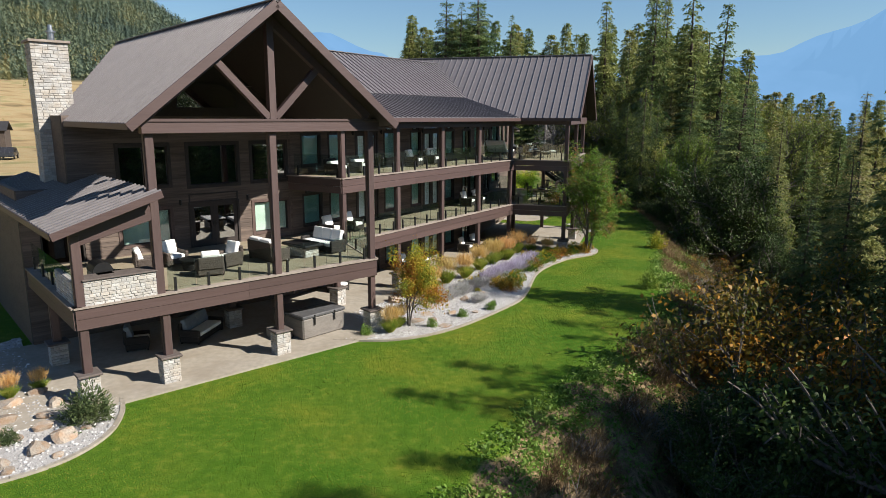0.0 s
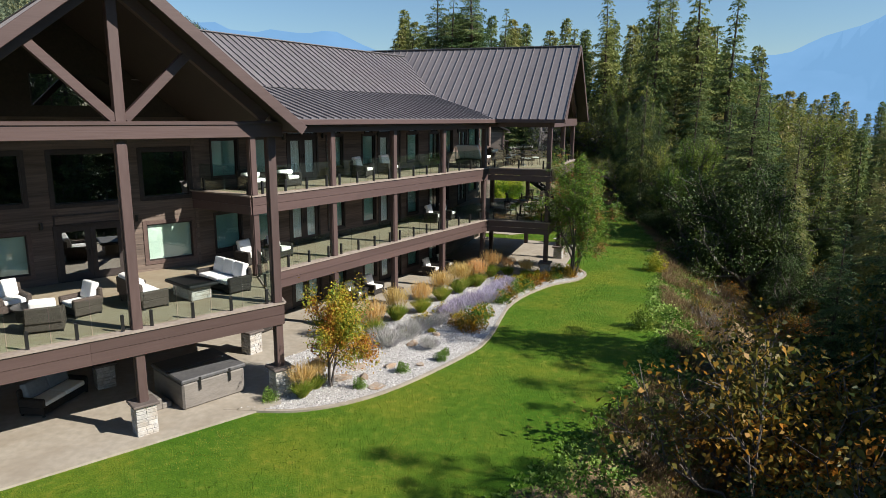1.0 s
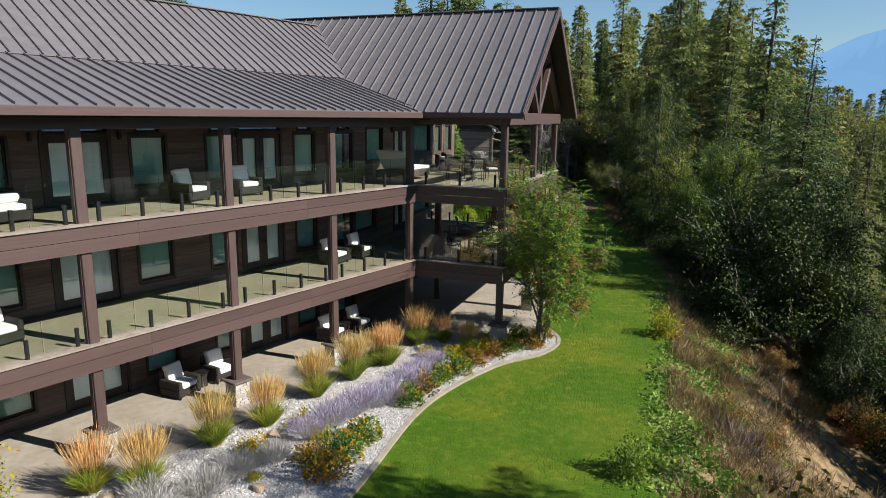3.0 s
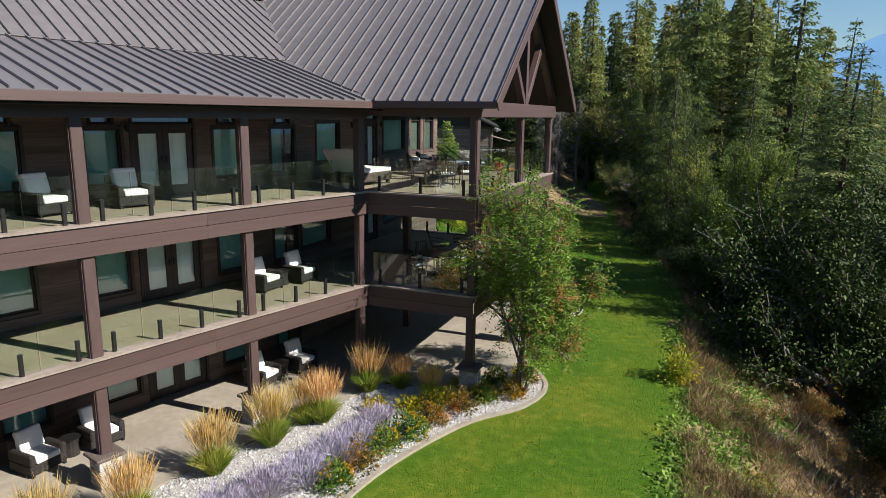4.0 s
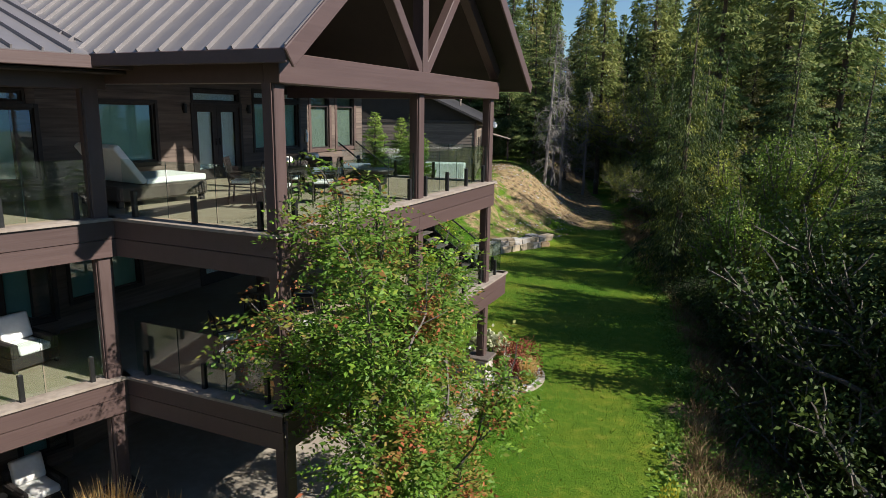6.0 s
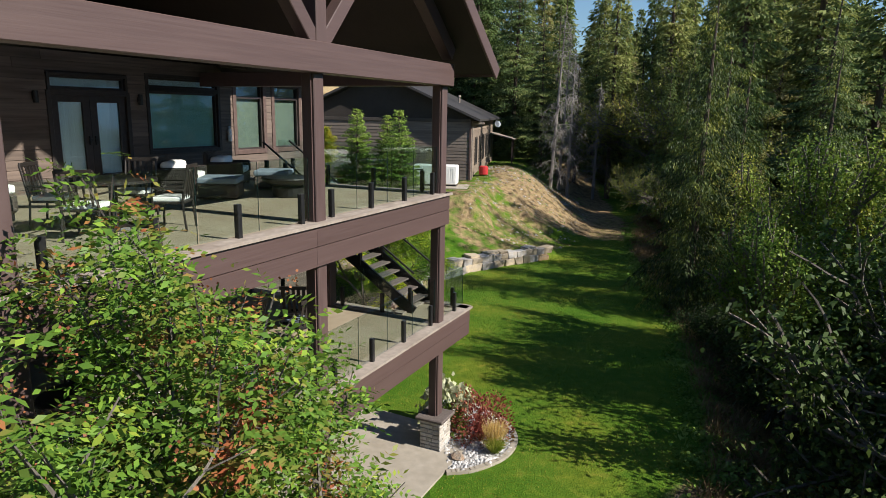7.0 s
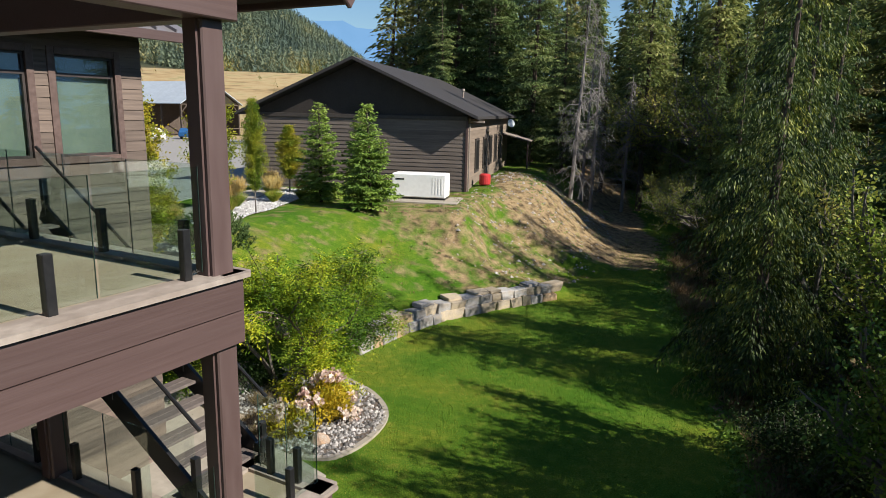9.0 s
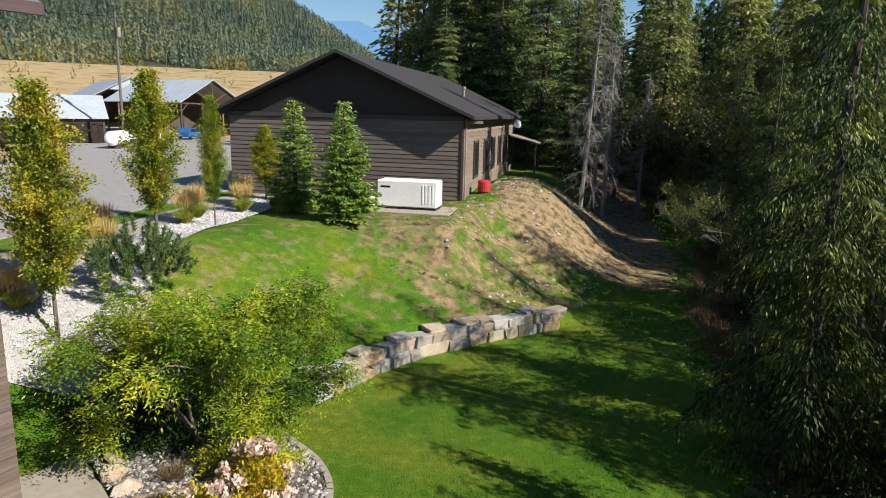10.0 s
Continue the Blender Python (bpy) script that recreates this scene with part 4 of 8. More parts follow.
fascia((9.74, 0), (9.74, 7.0), 5.42, UP - 0.02, FC, 0.05)
fascia((-0.04, 0), (11.05, 0), 2.44, DK - 0.02, FC, 0.05)
fascia((-0.04, 3.75), (-0.04, 0), 2.44, DK - 0.02, FC, 0.05)
fascia((11.05, 0), (11.05, 1.32), 2.44, DK - 0.02, FC, 0.05)
fascia((11.0, 1.34), (9.78, 1.34), 2.44, DK - 0.02, FC, 0.05)
fascia((9.74, 1.4), (9.74, 7.0), 2.44, DK - 0.02, FC, 0.05)
for z, e in ((UP, 9.7), (DK, 10.7)):
    railing((-0.02, 3.5), (-0.02, 0.25), z, FC, 3)
    railing((0.3, 0), (4.9, 0), z, FC, 4)
    railing((5.24, 0), (9.43, 0), z, FC, 4)
railing((9.72, 0.3), (9.72, 4.6), UP, FC, 4)
railing((9.95, 0), (11.0, 0), DK, FC, 1)
railing((11.03, 0.1), (11.03, 1.0), DK, FC, 2)
railing((9.72, 1.35), (9.72, 2.95), DK, FC, 2)
railing((9.72, 3.3), (9.72, 6.9), DK, FC, 4)
c_holes = [(2.6, 4.2, 6.72, 8.15), (5.5, 7.3, 6.12, 8.1), (5.5, 7.3, 8.24, 8.5), (7.95, 10.15, 6.85, 8.25), (7.95, 10.15, 8.36, 8.58), (10.85, 11.95, 6.75, 8.55), (12.45, 13.6, 6.75, 8.55),
           (1.5, 3.4, 3.7, 5.1), (5.5, 7.3, 3.14, 5.1), (5.5, 7.3, 5.24, 5.5), (8.0, 10.0, 3.7, 5.1)]
siding_wall("wall", 0.6, 14.2, 0, 9.0, 7.1, c_holes, FC, separate=((6.1, 9.0),))
for k in (0, 3, 7, 10):
    window(*c_holes[k], 7.1, FC)
window(*c_holes[4], 7.1, FC, "curtain")
for k in (5, 6):
    window(*c_holes[k], 7.1, FC, "blind_olive" if c_holes[k][0] > 10 else "blind", "casing_b", mullion=8.2, cw=0.13)
double_door(5.5, 7.3, 6.12, 8.1, 7.1, FC, transom=0.26)
double_door(5.5, 7.3, 3.14, 5.1, 7.1, FC, transom=0.26)

# valley flashing between the roofs
for p, q in (((4.4, 10.6, 12.78), (1.12, 7.35, 10.22)), ((1.12, 7.35, 10.22), (-0.5, 3.35, 8.93))):
    timber("valley_flashing", p, q, 0.2, 0.03, FC, mat="roof", side=(1, 0.3, 0.5))

# -- steel stair from the lower to the upper deck --
stair = thing("outdoor_stair", "black steel outdoor stair with dark plank treads", "stair", FC)
N = 16
for k in range(N - 1):
    z, w = DK + (UP - DK) * (k + 1) / N, 1.1 + 0.275 * k
    bm = bmesh.new()
    for j in range(2):
        box(bm, 10.0, 11.0, w + 0.135 * j, w + 0.135 * j + 0.128, z - 0.04, z, 0.004)
    part("tread", bm, M["cap"], stair)
for u in (9.97, 11.03):
    bm = bmesh.new()
    beam(bm, (u, 0.95, DK + 0.02), (u, 5.4, UP - 0.02), 0.05, 0.28, side=(1, 0, 0))
    part("stringer", bm, M["black"], stair)
    bm = bmesh.new()
    tube(bm, [(u, 0.95, DK + 0.98), (u, 5.4, UP + 0.95)], [0.025, 0.025], 8)
    part("handrail", bm, M["black"], stair)
    for k in range(4):
        w = 1.05 + k * 1.42
        z = DK + (UP - DK) * (w - 0.95) / 4.45
        part("baluster", box_mesh("baluster", u - 0.04, u + 0.04, w - 0.04, w + 0.04, z, z + 0.55, M["black"]), None, stair)
        if k < 3:
            g = bmesh.new()
            z2 = DK + (UP - DK) * (w + 1.42 - 0.95) / 4.45
            vs = [g.verts.new(p) for p in ((u, w, z + 0.12), (u, w + 1.38, z2 + 0.12), (u, w + 1.38, z2 + 0.92), (u, w, z + 0.92))]
            g.faces.new(vs)
            gp = part("glass_panel", g, M["rail_glass"], stair)
            gp.visible_shadow = False

# -- paving under and beside the decks --
def slab(name, pts, z0, z1, mat, label):
    bm = bmesh.new()
    a = [bm.verts.new((x, y, z0)) for x, y in pts]
    b = [bm.verts.new((x, y, z1)) for x, y in pts]
    bm.faces.new(a[::-1])
    bm.faces.new(b)
    for i in range(len(pts)):
        j = (i + 1) % len(pts)
        bm.faces.new((a[i], a[j], b[j], b[i]))
    return tagged(part(name, bm, mat), label, "paving", kind="structure")


def plan(frm, u, w):
    p = frm @ Vector((u, w, 0))
    return (p.x, p.y)


slab("patio_great_room", [plan(FA, u, w) for u, w in ((-2.6, -0.75), (10.6, -0.65), (12.4, 3.6), (12.4, 7.3), (-2.6, 7.3))], -0.2, 0.06, M["concrete"], "pale concrete patio under the great room deck")
slab("patio_wing", [plan(FB, u, w) for u, w in ((-5.4, -0.9), (2, -1.1), (6, -0.75), (12.9, -0.8), (12.9, 3.6), (-5.4, 3.6))], -0.2, 0.052, M["concrete"], "tan concrete patio along the guest wing")
slab("patio_pavilion", [plan(FC, u, w) for u, w in ((-0.3, -0.6), (10.4, -0.6), (10.9, 7.2), (-0.3, 7.2))], -0.2, 0.056, M["concrete"], "tan concrete patio under the end pavilion")

# ---- trees ----
rng = np.random.default_rng(7)


def unit(v):
    return v / np.maximum(1e-9, np.linalg.norm(v, axis=-1, keepdims=True))


def blades(base, dirs, length, width, droop=0.0, level=None):
    """Small pointed leaf shapes (bent rhombs, two triangles as one quad) from arrays of places and directions; level: how far they stray from lying flat."""
    n = len(base)
    dirs = unit(dirs)
    ref = rng.normal(size=(n, 3))
    if level is not None:
        ref = ref * level + [0, 0, 1.0]
    side = unit(np.cross(dirs, ref))
    L, W = np.broadcast_to(length, n)[:, None], np.broadcast_to(width, n)[:, None]
    mid = base + dirs * L * 0.45
    tip = base + dirs * L + np.array([0, 0, -1.0]) * (droop * L)
    return np.stack([base, mid + side * W / 2, tip, mid - side * W / 2], 1).reshape(-1, 3)


def conifer_meshes(h, r, seed, whorls, spray=0.5, dens=1.0, droop=0.25, bare=0.08, leaf="leaf_fir", bark="bark", shape=0.85, fill=0.46, hang=0.4, fan=0.5, ragged=0.35, level=0.65, limbs=True):
    """Whorls of boughs, each a flat fan of side sprays, with gaps between the layers and an uneven outline."""
    g = np.random.default_rng(seed)
    bm = bmesh.new()
    lean = g.normal(0, 0.012, 2) * h
    tr = 0.011 * h + 0.05
    zs = np.linspace(0, 1, 9)
    tube(bm, [(lean[0] * t * t, lean[1] * t * t, h * t - (0.6 if t == 0 else 0)) for t in zs], [tr * (1 - t) ** 0.8 + 0.012 for t in zs], 7)
    B, D, LN = [], [], []
    for k in range(whorls):
        f0 = min(0.985, bare + (1 - bare) * ((k + g.uniform(0, 0.9)) / whorls) ** 0.9)
        nb = g.integers(5, 8)
        a0, vigour = g.uniform(0, 6.28), g.uniform(1 - ragged, 1.1)
        for j in range(nb):
            f = float(np.clip(f0 + g.normal(0, 0.45 / whorls), bare, 0.985))
            root = np.array([lean[0] * f * f, lean[1] * f * f, h * f])
            if g.random() < 0.1:
                continue
            a = a0 + j * 6.283 / nb + g.normal(0, 0.25)
            L = r * (1 - f) ** shape * vigour * g.uniform(0.65, 1.12) * (0.7 + 0.3 * min(1, (f - bare) * 6)) + 0.14
            along, side = np.array([math.cos(a), math.sin(a), 0]), np.array([-math.sin(a), math.cos(a), 0])
            rise, fall = 0.06 + 0.4 * f, droop * g.uniform(0.6, 1.3)
            n = max(4, int(L / (spray * 0.5) * dens))
            t = 0.1 + 0.9 * (np.arange(n) + g.uniform(0.1, 0.9, n)) / n
            axis_p = root + along * (L * t)[:, None] + np.array([0, 0, 1.0]) * (L * (rise * t - fall * t * t))[:, None]
            w = L * fan * (1 - t) ** 0.7 * np.minimum(1, t * 4) + spray * 0.3
            per = max(1, int(round(L * fan / (spray * 0.95))))
            for sgn in (-1, 1):
                u = (np.arange(per)[None] + g.random((n, per))) / per
                reach = (w[:, None] * u)[..., None]
                p = axis_p[:, None] + reach * (side * sgn * 0.9 + along * 0.45) + np.array([0, 0, -hang * 0.8]) * reach * u[..., None] + g.normal(0, 0.16 * spray, (n, per, 3))
                d = side * sgn * 0.75 + along * 0.65 + np.array([0, 0, -hang]) + g.normal(0, 0.3, (n, per, 3))
                B.append(p.reshape(-1, 3))
                D.append(d.reshape(-1, 3))
            B.append(axis_p)
            D.append(np.tile(along + [0, 0, -0.5 * hang], (n, 1)) + g.normal(0, 0.15, (n, 3)))
            m = 2 * n * per + n
            LN.append(spray * g.uniform(0.6, 1.2, m) * (0.6 + 0.4 * (1 - f) ** 0.6))
            if limbs and L > 0.9 and h > 6:
                tube(bm, [Vector(root), Vector(root + along * L * 0.5 + np.array([0, 0, L * (rise * 0.5 - fall * 0.25) - 0.03])), Vector(root + along * L * 0.9 + np.array([0, 0, L * (rise * 0.9 - fall * 0.81) - 0.03]))], [0.012 + 0.012 * L, 0.01 + 0.005 * L, 0.006], 3, cap=False)
    top = np.tile([lean[0], lean[1], h * 0.97], (14, 1)) + g.normal(0, 0.04, (14, 3)) * [1, 1, 3]
    B.append(top)
    D.append(np.stack([g.normal(0, 0.5, 14), g.normal(0, 0.5, 14), np.full(14, 0.8)], 1))
    LN.append(np.full(14, spray * 0.6))
    B, D, LN = np.concatenate(B), np.concatenate(D), np.concatenate(LN)
    v = blades(B, D, LN, LN * fill, 0.15, level)
    trunk = bpy.data.meshes.new("trunk")
    bm.to_mesh(trunk)
    bm.free()
    trunk.materials.append(M[bark])
    return trunk, soup("crown", v, 4, M[leaf])


def grow(p, d, L, rad, depth, g, out, tips, spread=0.55, kids=3, upw=0.15):
    """Branches by splitting: out takes tubes, tips the places for leaves."""
    d = d / np.linalg.norm(d)
    pts = [p]
    q, dd = p.copy(), d.copy()
    for i in range(3):
        dd = dd + g.normal(0, 0.13, 3) + np.array([0, 0, upw * 0.4])
        dd /= np.linalg.norm(dd)
        q = q + dd * L / 3
        pts.append(q.copy())
    out.append((pts, rad))
    if depth == 0:
        tips.append((pts, dd))
        return
    if depth <= 1:
        tips.append((pts, dd))
    for k in range(kids):
        nd = dd + g.normal(0, spread, 3) + np.array([0, 0, upw])
        at = pts[-1] if k == 0 else pts[g.integers(1, 4)]
        grow(at.copy(), nd, L * g.uniform(0.62, 0.82), rad * 0.62, depth - 1, g, out, tips, spread, kids, upw)


def leafy_meshes(h, seed, stems=1, depth=4, first=0.35, leaf=0.09, per=14, leafmat_="leaf_dec", bark="grey_bark", spread=0.55, kids=3, upw=0.15, squash=(1, 1, 1), lean=0.15, rad=None, wide=0.55, scatter=0.22, droop=0.25, flare=0.0, frond=0.0):
    g = np.random.default_rng(seed)
    out, tips = [], []
    for s in range(stems):
        a = g.uniform(0, 6.28)
        d = np.array([math.cos(a) * lean * (2.2 if stems > 1 else 1), math.sin(a) * lean * (2.2 if stems > 1 else 1), 1.0])
        grow(np.array([g.normal(0, 0.08) * (stems > 1), g.normal(0, 0.08) * (stems > 1), -0.15]), d, h * first, rad or 0.02 * h, depth, g, out, tips, spread, kids, upw)
    bm = bmesh.new()
    for pts, r in out:
        if r < 0.004:
            continue
        tube(bm, [Vector(p * np.array(squash)) for p in pts], [r, r * 0.88, r * 0.76, r * 0.62], 6 if r > 0.05 else 4 if r > 0.015 else 3, cap=False)
    B, D = [], []
    for pts, dd in tips:
        P = np.array(pts)
        i = g.integers(0, 3, per)
        f = g.random((per, 1))
        b = P[i] * (1 - f) + P[i + 1] * f + g.normal(0, scatter, (per, 3)) * h * 0.12
        B.append(b * np.array(squash))
        D.append(dd * 0.5 + g.normal(0, 0.75, (per, 3)) + np.array([0, 0, -0.15]))
    B, D = np.concatenate(B), np.concatenate(D)
    if frond:
        # each place carries a feathered leaf: leaflets in two rows along a drooping stalk
        D = unit(D * [1, 1, 0.55])
        sd = unit(np.cross(D, g.normal(0, 0.25, D.shape) + [0, 0, 1.0]))
        bb_, dd_ = [], []
        for j in range(11):
            t = 0.15 + 0.85 * (j // 2) / 5
            s_ = 0.0 if j == 10 else (1 if j % 2 else -1)
            bb_.append(B + D * (frond * t) + np.array([0, 0, -0.3 * frond]) * t * t)
            dd_.append(sd * s_ + D * (0.55 if s_ else 1.0) + g.normal(0, 0.1, D.shape))
        B, D = np.concatenate(bb_), np.concatenate(dd_)
    LN = leaf * g.uniform(0.65, 1.25, len(B))
    zmax = B[:, 2].max()
    if flare:
        B[:, :2] *= (1 + flare * (B[:, 2:3] / zmax - 0.5))
        for v in bm.verts:
            f_ = 1 + flare * (v.co.z / zmax - 0.5)
            v.co.x, v.co.y = v.co.x * f_, v.co.y * f_
    k = h / zmax
    trunk = bpy.data.meshes.new("trunk")
    bmesh.ops.scale(bm, vec=(k, k, k), verts=bm.verts)
    bm.to_mesh(trunk)
    bm.free()
    trunk.materials.append(M[bark])
    return trunk, soup("crown", blades(B * k, D, LN, LN * wide, droop, 0.7), 4, M[leafmat_])


def plant_tree(name, label, meshes, m, group="", category="tree"):
    t = thing(name, label, category, m, group)
    part("trunk", meshes[0], None, t)
    part("crown", meshes[1], None, t)
    return t


def spot(x, y, s=1.0, rz=None, dz=0.0, sz=None):
    z = float(height(np.array([x]), np.array([y]))[0])
    return pose(x, y, z + dz, 0, 0, random.uniform(0, 360) if rz is None else rz) @ Matrix.Diagonal((s, s, sz or s, 1))


# tall forest kinds
firs = [conifer_meshes(20, 4.0, 1, 46, 0.4, 1.1, 0.45, 0.05, shape=0.75), conifer_meshes(22, 3.7, 2, 50, 0.4, 1.1, 0.5, 0.08, shape=0.68),
        conifer_meshes(18, 4.2, 3, 42, 0.42, 1.1, 0.4, 0.05, "leaf_olive", shape=0.8), conifer_meshes(24, 3.5, 4, 52, 0.4, 1.1, 0.55, 0.14, "leaf_olive", shape=0.7, ragged=0.55),
        conifer_meshes(19, 3.2, 5, 40, 0.4, 1.1, 0.5, 0.2, shape=0.65, ragged=0.6)]
firs_near = [conifer_meshes(20, 4.5, 6, 46, 0.24, 0.9, 0.42, 0.03, "leaf_shade", shape=0.74, ragged=0.45), conifer_meshes(22, 3.9, 7, 50, 0.24, 0.9, 0.5, 0.06, "leaf_olive", shape=0.75, ragged=0.5),
             conifer_meshes(18, 4.5, 8, 42, 0.24, 0.9, 0.38, 0.04, "leaf_shade", shape=0.9)]
cedars = [conifer_meshes(16, 3.6, 11, 44, 0.2, 0.85, 0.5, 0.02, "leaf_cedar", "bark", 0.62, 0.3, 1.3, 0.42, 0.55, 1.2, False), conifer_meshes(17, 3.2, 12, 46, 0.2, 0.85, 0.55, 0.02, "leaf_cedar", "bark", 0.58, 0.3, 1.4, 0.42, 0.55, 1.2, False)]
firs_far = [conifer_meshes(20, 4.0, 13, 38, 0.7, 1.0, 0.45, 0.05, "leaf_olive", shape=0.8, limbs=False), conifer_meshes(22, 3.6, 14, 42, 0.7, 1.0, 0.5, 0.08, shape=0.75, limbs=False), conifer_meshes(21, 3.2, 15, 38, 0.7, 1.0, 0.5, 0.15, "leaf_fir", shape=0.66, ragged=0.6, limbs=False)]
broad = [leafy_meshes(9, 21, 2, 5, 0.3, 0.15, 20, "leaf_mixed", lean=0.18, scatter=0.14), leafy_meshes(7, 22, 3, 4, 0.33, 0.12, 60, "leaf_dark", lean=0.22, scatter=0.26),
         leafy_meshes(10, 23, 3, 4, 0.3, 0.13, 84, "leaf_dec", lean=0.12, spread=0.45, upw=0.25, scatter=0.2, squash=(0.72, 0.72, 1))]
shrubs = [leafy_meshes(3.4, 31, 6, 3, 0.36, 0.13, 24, "leaf_dark", lean=0.35, spread=0.6, rad=0.035, scatter=0.42),
          leafy_meshes(3.8, 32, 6, 3, 0.36, 0.125, 21, "leaf_orange", lean=0.33, spread=0.6, rad=0.035, scatter=0.4),
          leafy_meshes(2.4, 33, 5, 3, 0.34, 0.1, 9, "leaf_orange", lean=0.4, spread=0.65, rad=0.025, scatter=0.4)]

# ---- forest below and beyond the lawn ----
FIR_LABEL = "tall dark green conifer with drooping boughs"
fir_spots = [(37.5, 83.5, 1.2), (24.2, 55.6, 0.66), (27.4, 53.2, 0.8), (29.5, 47, 0.8), (25.6, 40.2, 0.72), (25.5, 62, 0.7), (26.8, 72, 0.7), (26.2, 79.5, 0.75), (23.8, 84, 0.7), (22.8, 90, 0.8), (25.5, 94, 0.9), (18.4, 28.9, 0.88), (14.8, 13.2, 0.95), (13.8, 10.2, 0.62), (16.8, 14.2, 0.62), (12.6, 12.4, 0.5), (11.8, 8.4, 0.8), (26, 33, 0.75), (18, 11, 0.7), (21, 14.5, 0.75), (22, 9, 0.8), (26, 22, 0.85), (17, 6, 0.65), (24.5, 26, 0.75), (29, 12, 0.9),
             (13.5, 105, 1.0), (10.5, 110, 1.1), (6, 112, 1.15), (2.5, 114, 1.0), (17, 106, 1.05), (20, 103, 1.0), (15, 112, 1.15), (21.5, 97.5, 0.95), (29.5, 66.0, 1.16), (33, 89, 1), (36.5, 93, 1.1), (31, 95, 1), (40, 98, 1.1), (28, 101, 1), (35, 103, 1.1)]
g = np.random.default_rng(5)


def spread(n, x0, x1, y0, y1, gap, ok, smin, smax):
    """Random places that keep their distance from one another."""
    k = 0
    for _ in range(n * 30):
        x, y = g.uniform(x0, x1), g.uniform(y0, y1)
        if ok(x, y) and all((x - a) ** 2 + (y - b) ** 2 > gap * gap for a, b, _ in fir_spots):
            fir_spots.append((x, y, g.uniform(smin, smax)))
            k += 1
            if k == n:
                return


spread(50, 22, 52, 58, 104, 3.2, lambda x, y: x > np.interp(y, EDGE_Y, EDGE_X) + 5.5, 1.0, 1.4)
spread(24, 25, 60, 30, 60, 3.8, lambda x, y: x > np.interp(y, EDGE_Y, EDGE_X) + 11, 0.55, 0.85)
spread(96, -14, 80, 108, 150, 3.2, lambda x, y: x > -6 - (y - 108) * 0.12, 1.0, 1.4)
spread(40, 10, 120, 152, 205, 4.5, lambda x, y: True, 1.0, 1.4)
# the tall stand between the lodge and the valley
stand = len(fir_spots)
spread(70, 18, 66, 84, 142, 2.6, lambda x, y: 8.5 < math.degrees(math.atan2(x, y)) < 24.2 and x > np.interp(y, EDGE_Y, EDGE_X) + 3, 1.0, 1.4)
# single trees that stand out: place, height of the top, kind
marked = [(24.15, 54.6, 18.2, 10), (27.0, 53.2, 13.4, 11), (36.5, 64.0, 12.6, 1), (18.4, 29.4, 12.8, 10), (20.8, 27.6, 13.5, 12), (17.2, 30.6, 9.0, 10), (26.3, 79.3, 13.0, 3), (28.9, 105.0, 24.5, 1), (30.0, 74.0, 13.0, 3), (15.3, 12.9, 12.4, 10)]
fir_spots = [(x, y, s, k >= stand, None, None) for k, (x, y, s) in enumerate(fir_spots) if all((x - a) ** 2 + (y - b) ** 2 > 6 for a, b, _, _ in marked)] + [(x, y, 1.0, False, top, kind) for x, y, top, kind in marked]
# an unseen grove added on the steep slope shades the bank; its tops stay under the sun's line to the lawn's edge
sun_x, sun_y, rise_s = math.sin(radians(SUN_AZ)), math.cos(radians(SUN_AZ)), math.tan(radians(SUN_EL))
fir_spots = [p for p in fir_spots if not (p[0] > 9 and p[1] < 27 and p[4] is None)]
gg = np.random.default_rng(19)
for gx_ in range(7):
    for gy_ in range(14):
        x, y = 13.2 + 2.7 * gx_ + gg.uniform(-0.8, 0.8), -2 + 2.8 * gy_ + gg.uniform(-0.9, 0.9)
        if y > 1.38 * x - 4.2:
            continue
        D = 0.0
        while D < 60 and x - sun_x * D > np.interp(y - sun_y * D, EDGE_Y, EDGE_X):
            D += 0.25
        tall = 0.98 if y - sun_y * D < 15.5 else 0.92
        fir_spots.append((x, y, 1.0, False, rise_s * D * tall * gg.uniform(0.78, 1.0), (10, 11, 12)[(gx_ + gy_) % 3]))
protos = {}
FIR_H = (20, 22, 18, 24, 19)
NEAR_H = (20, 22, 18)
FAR_H = (20, 22, 21)
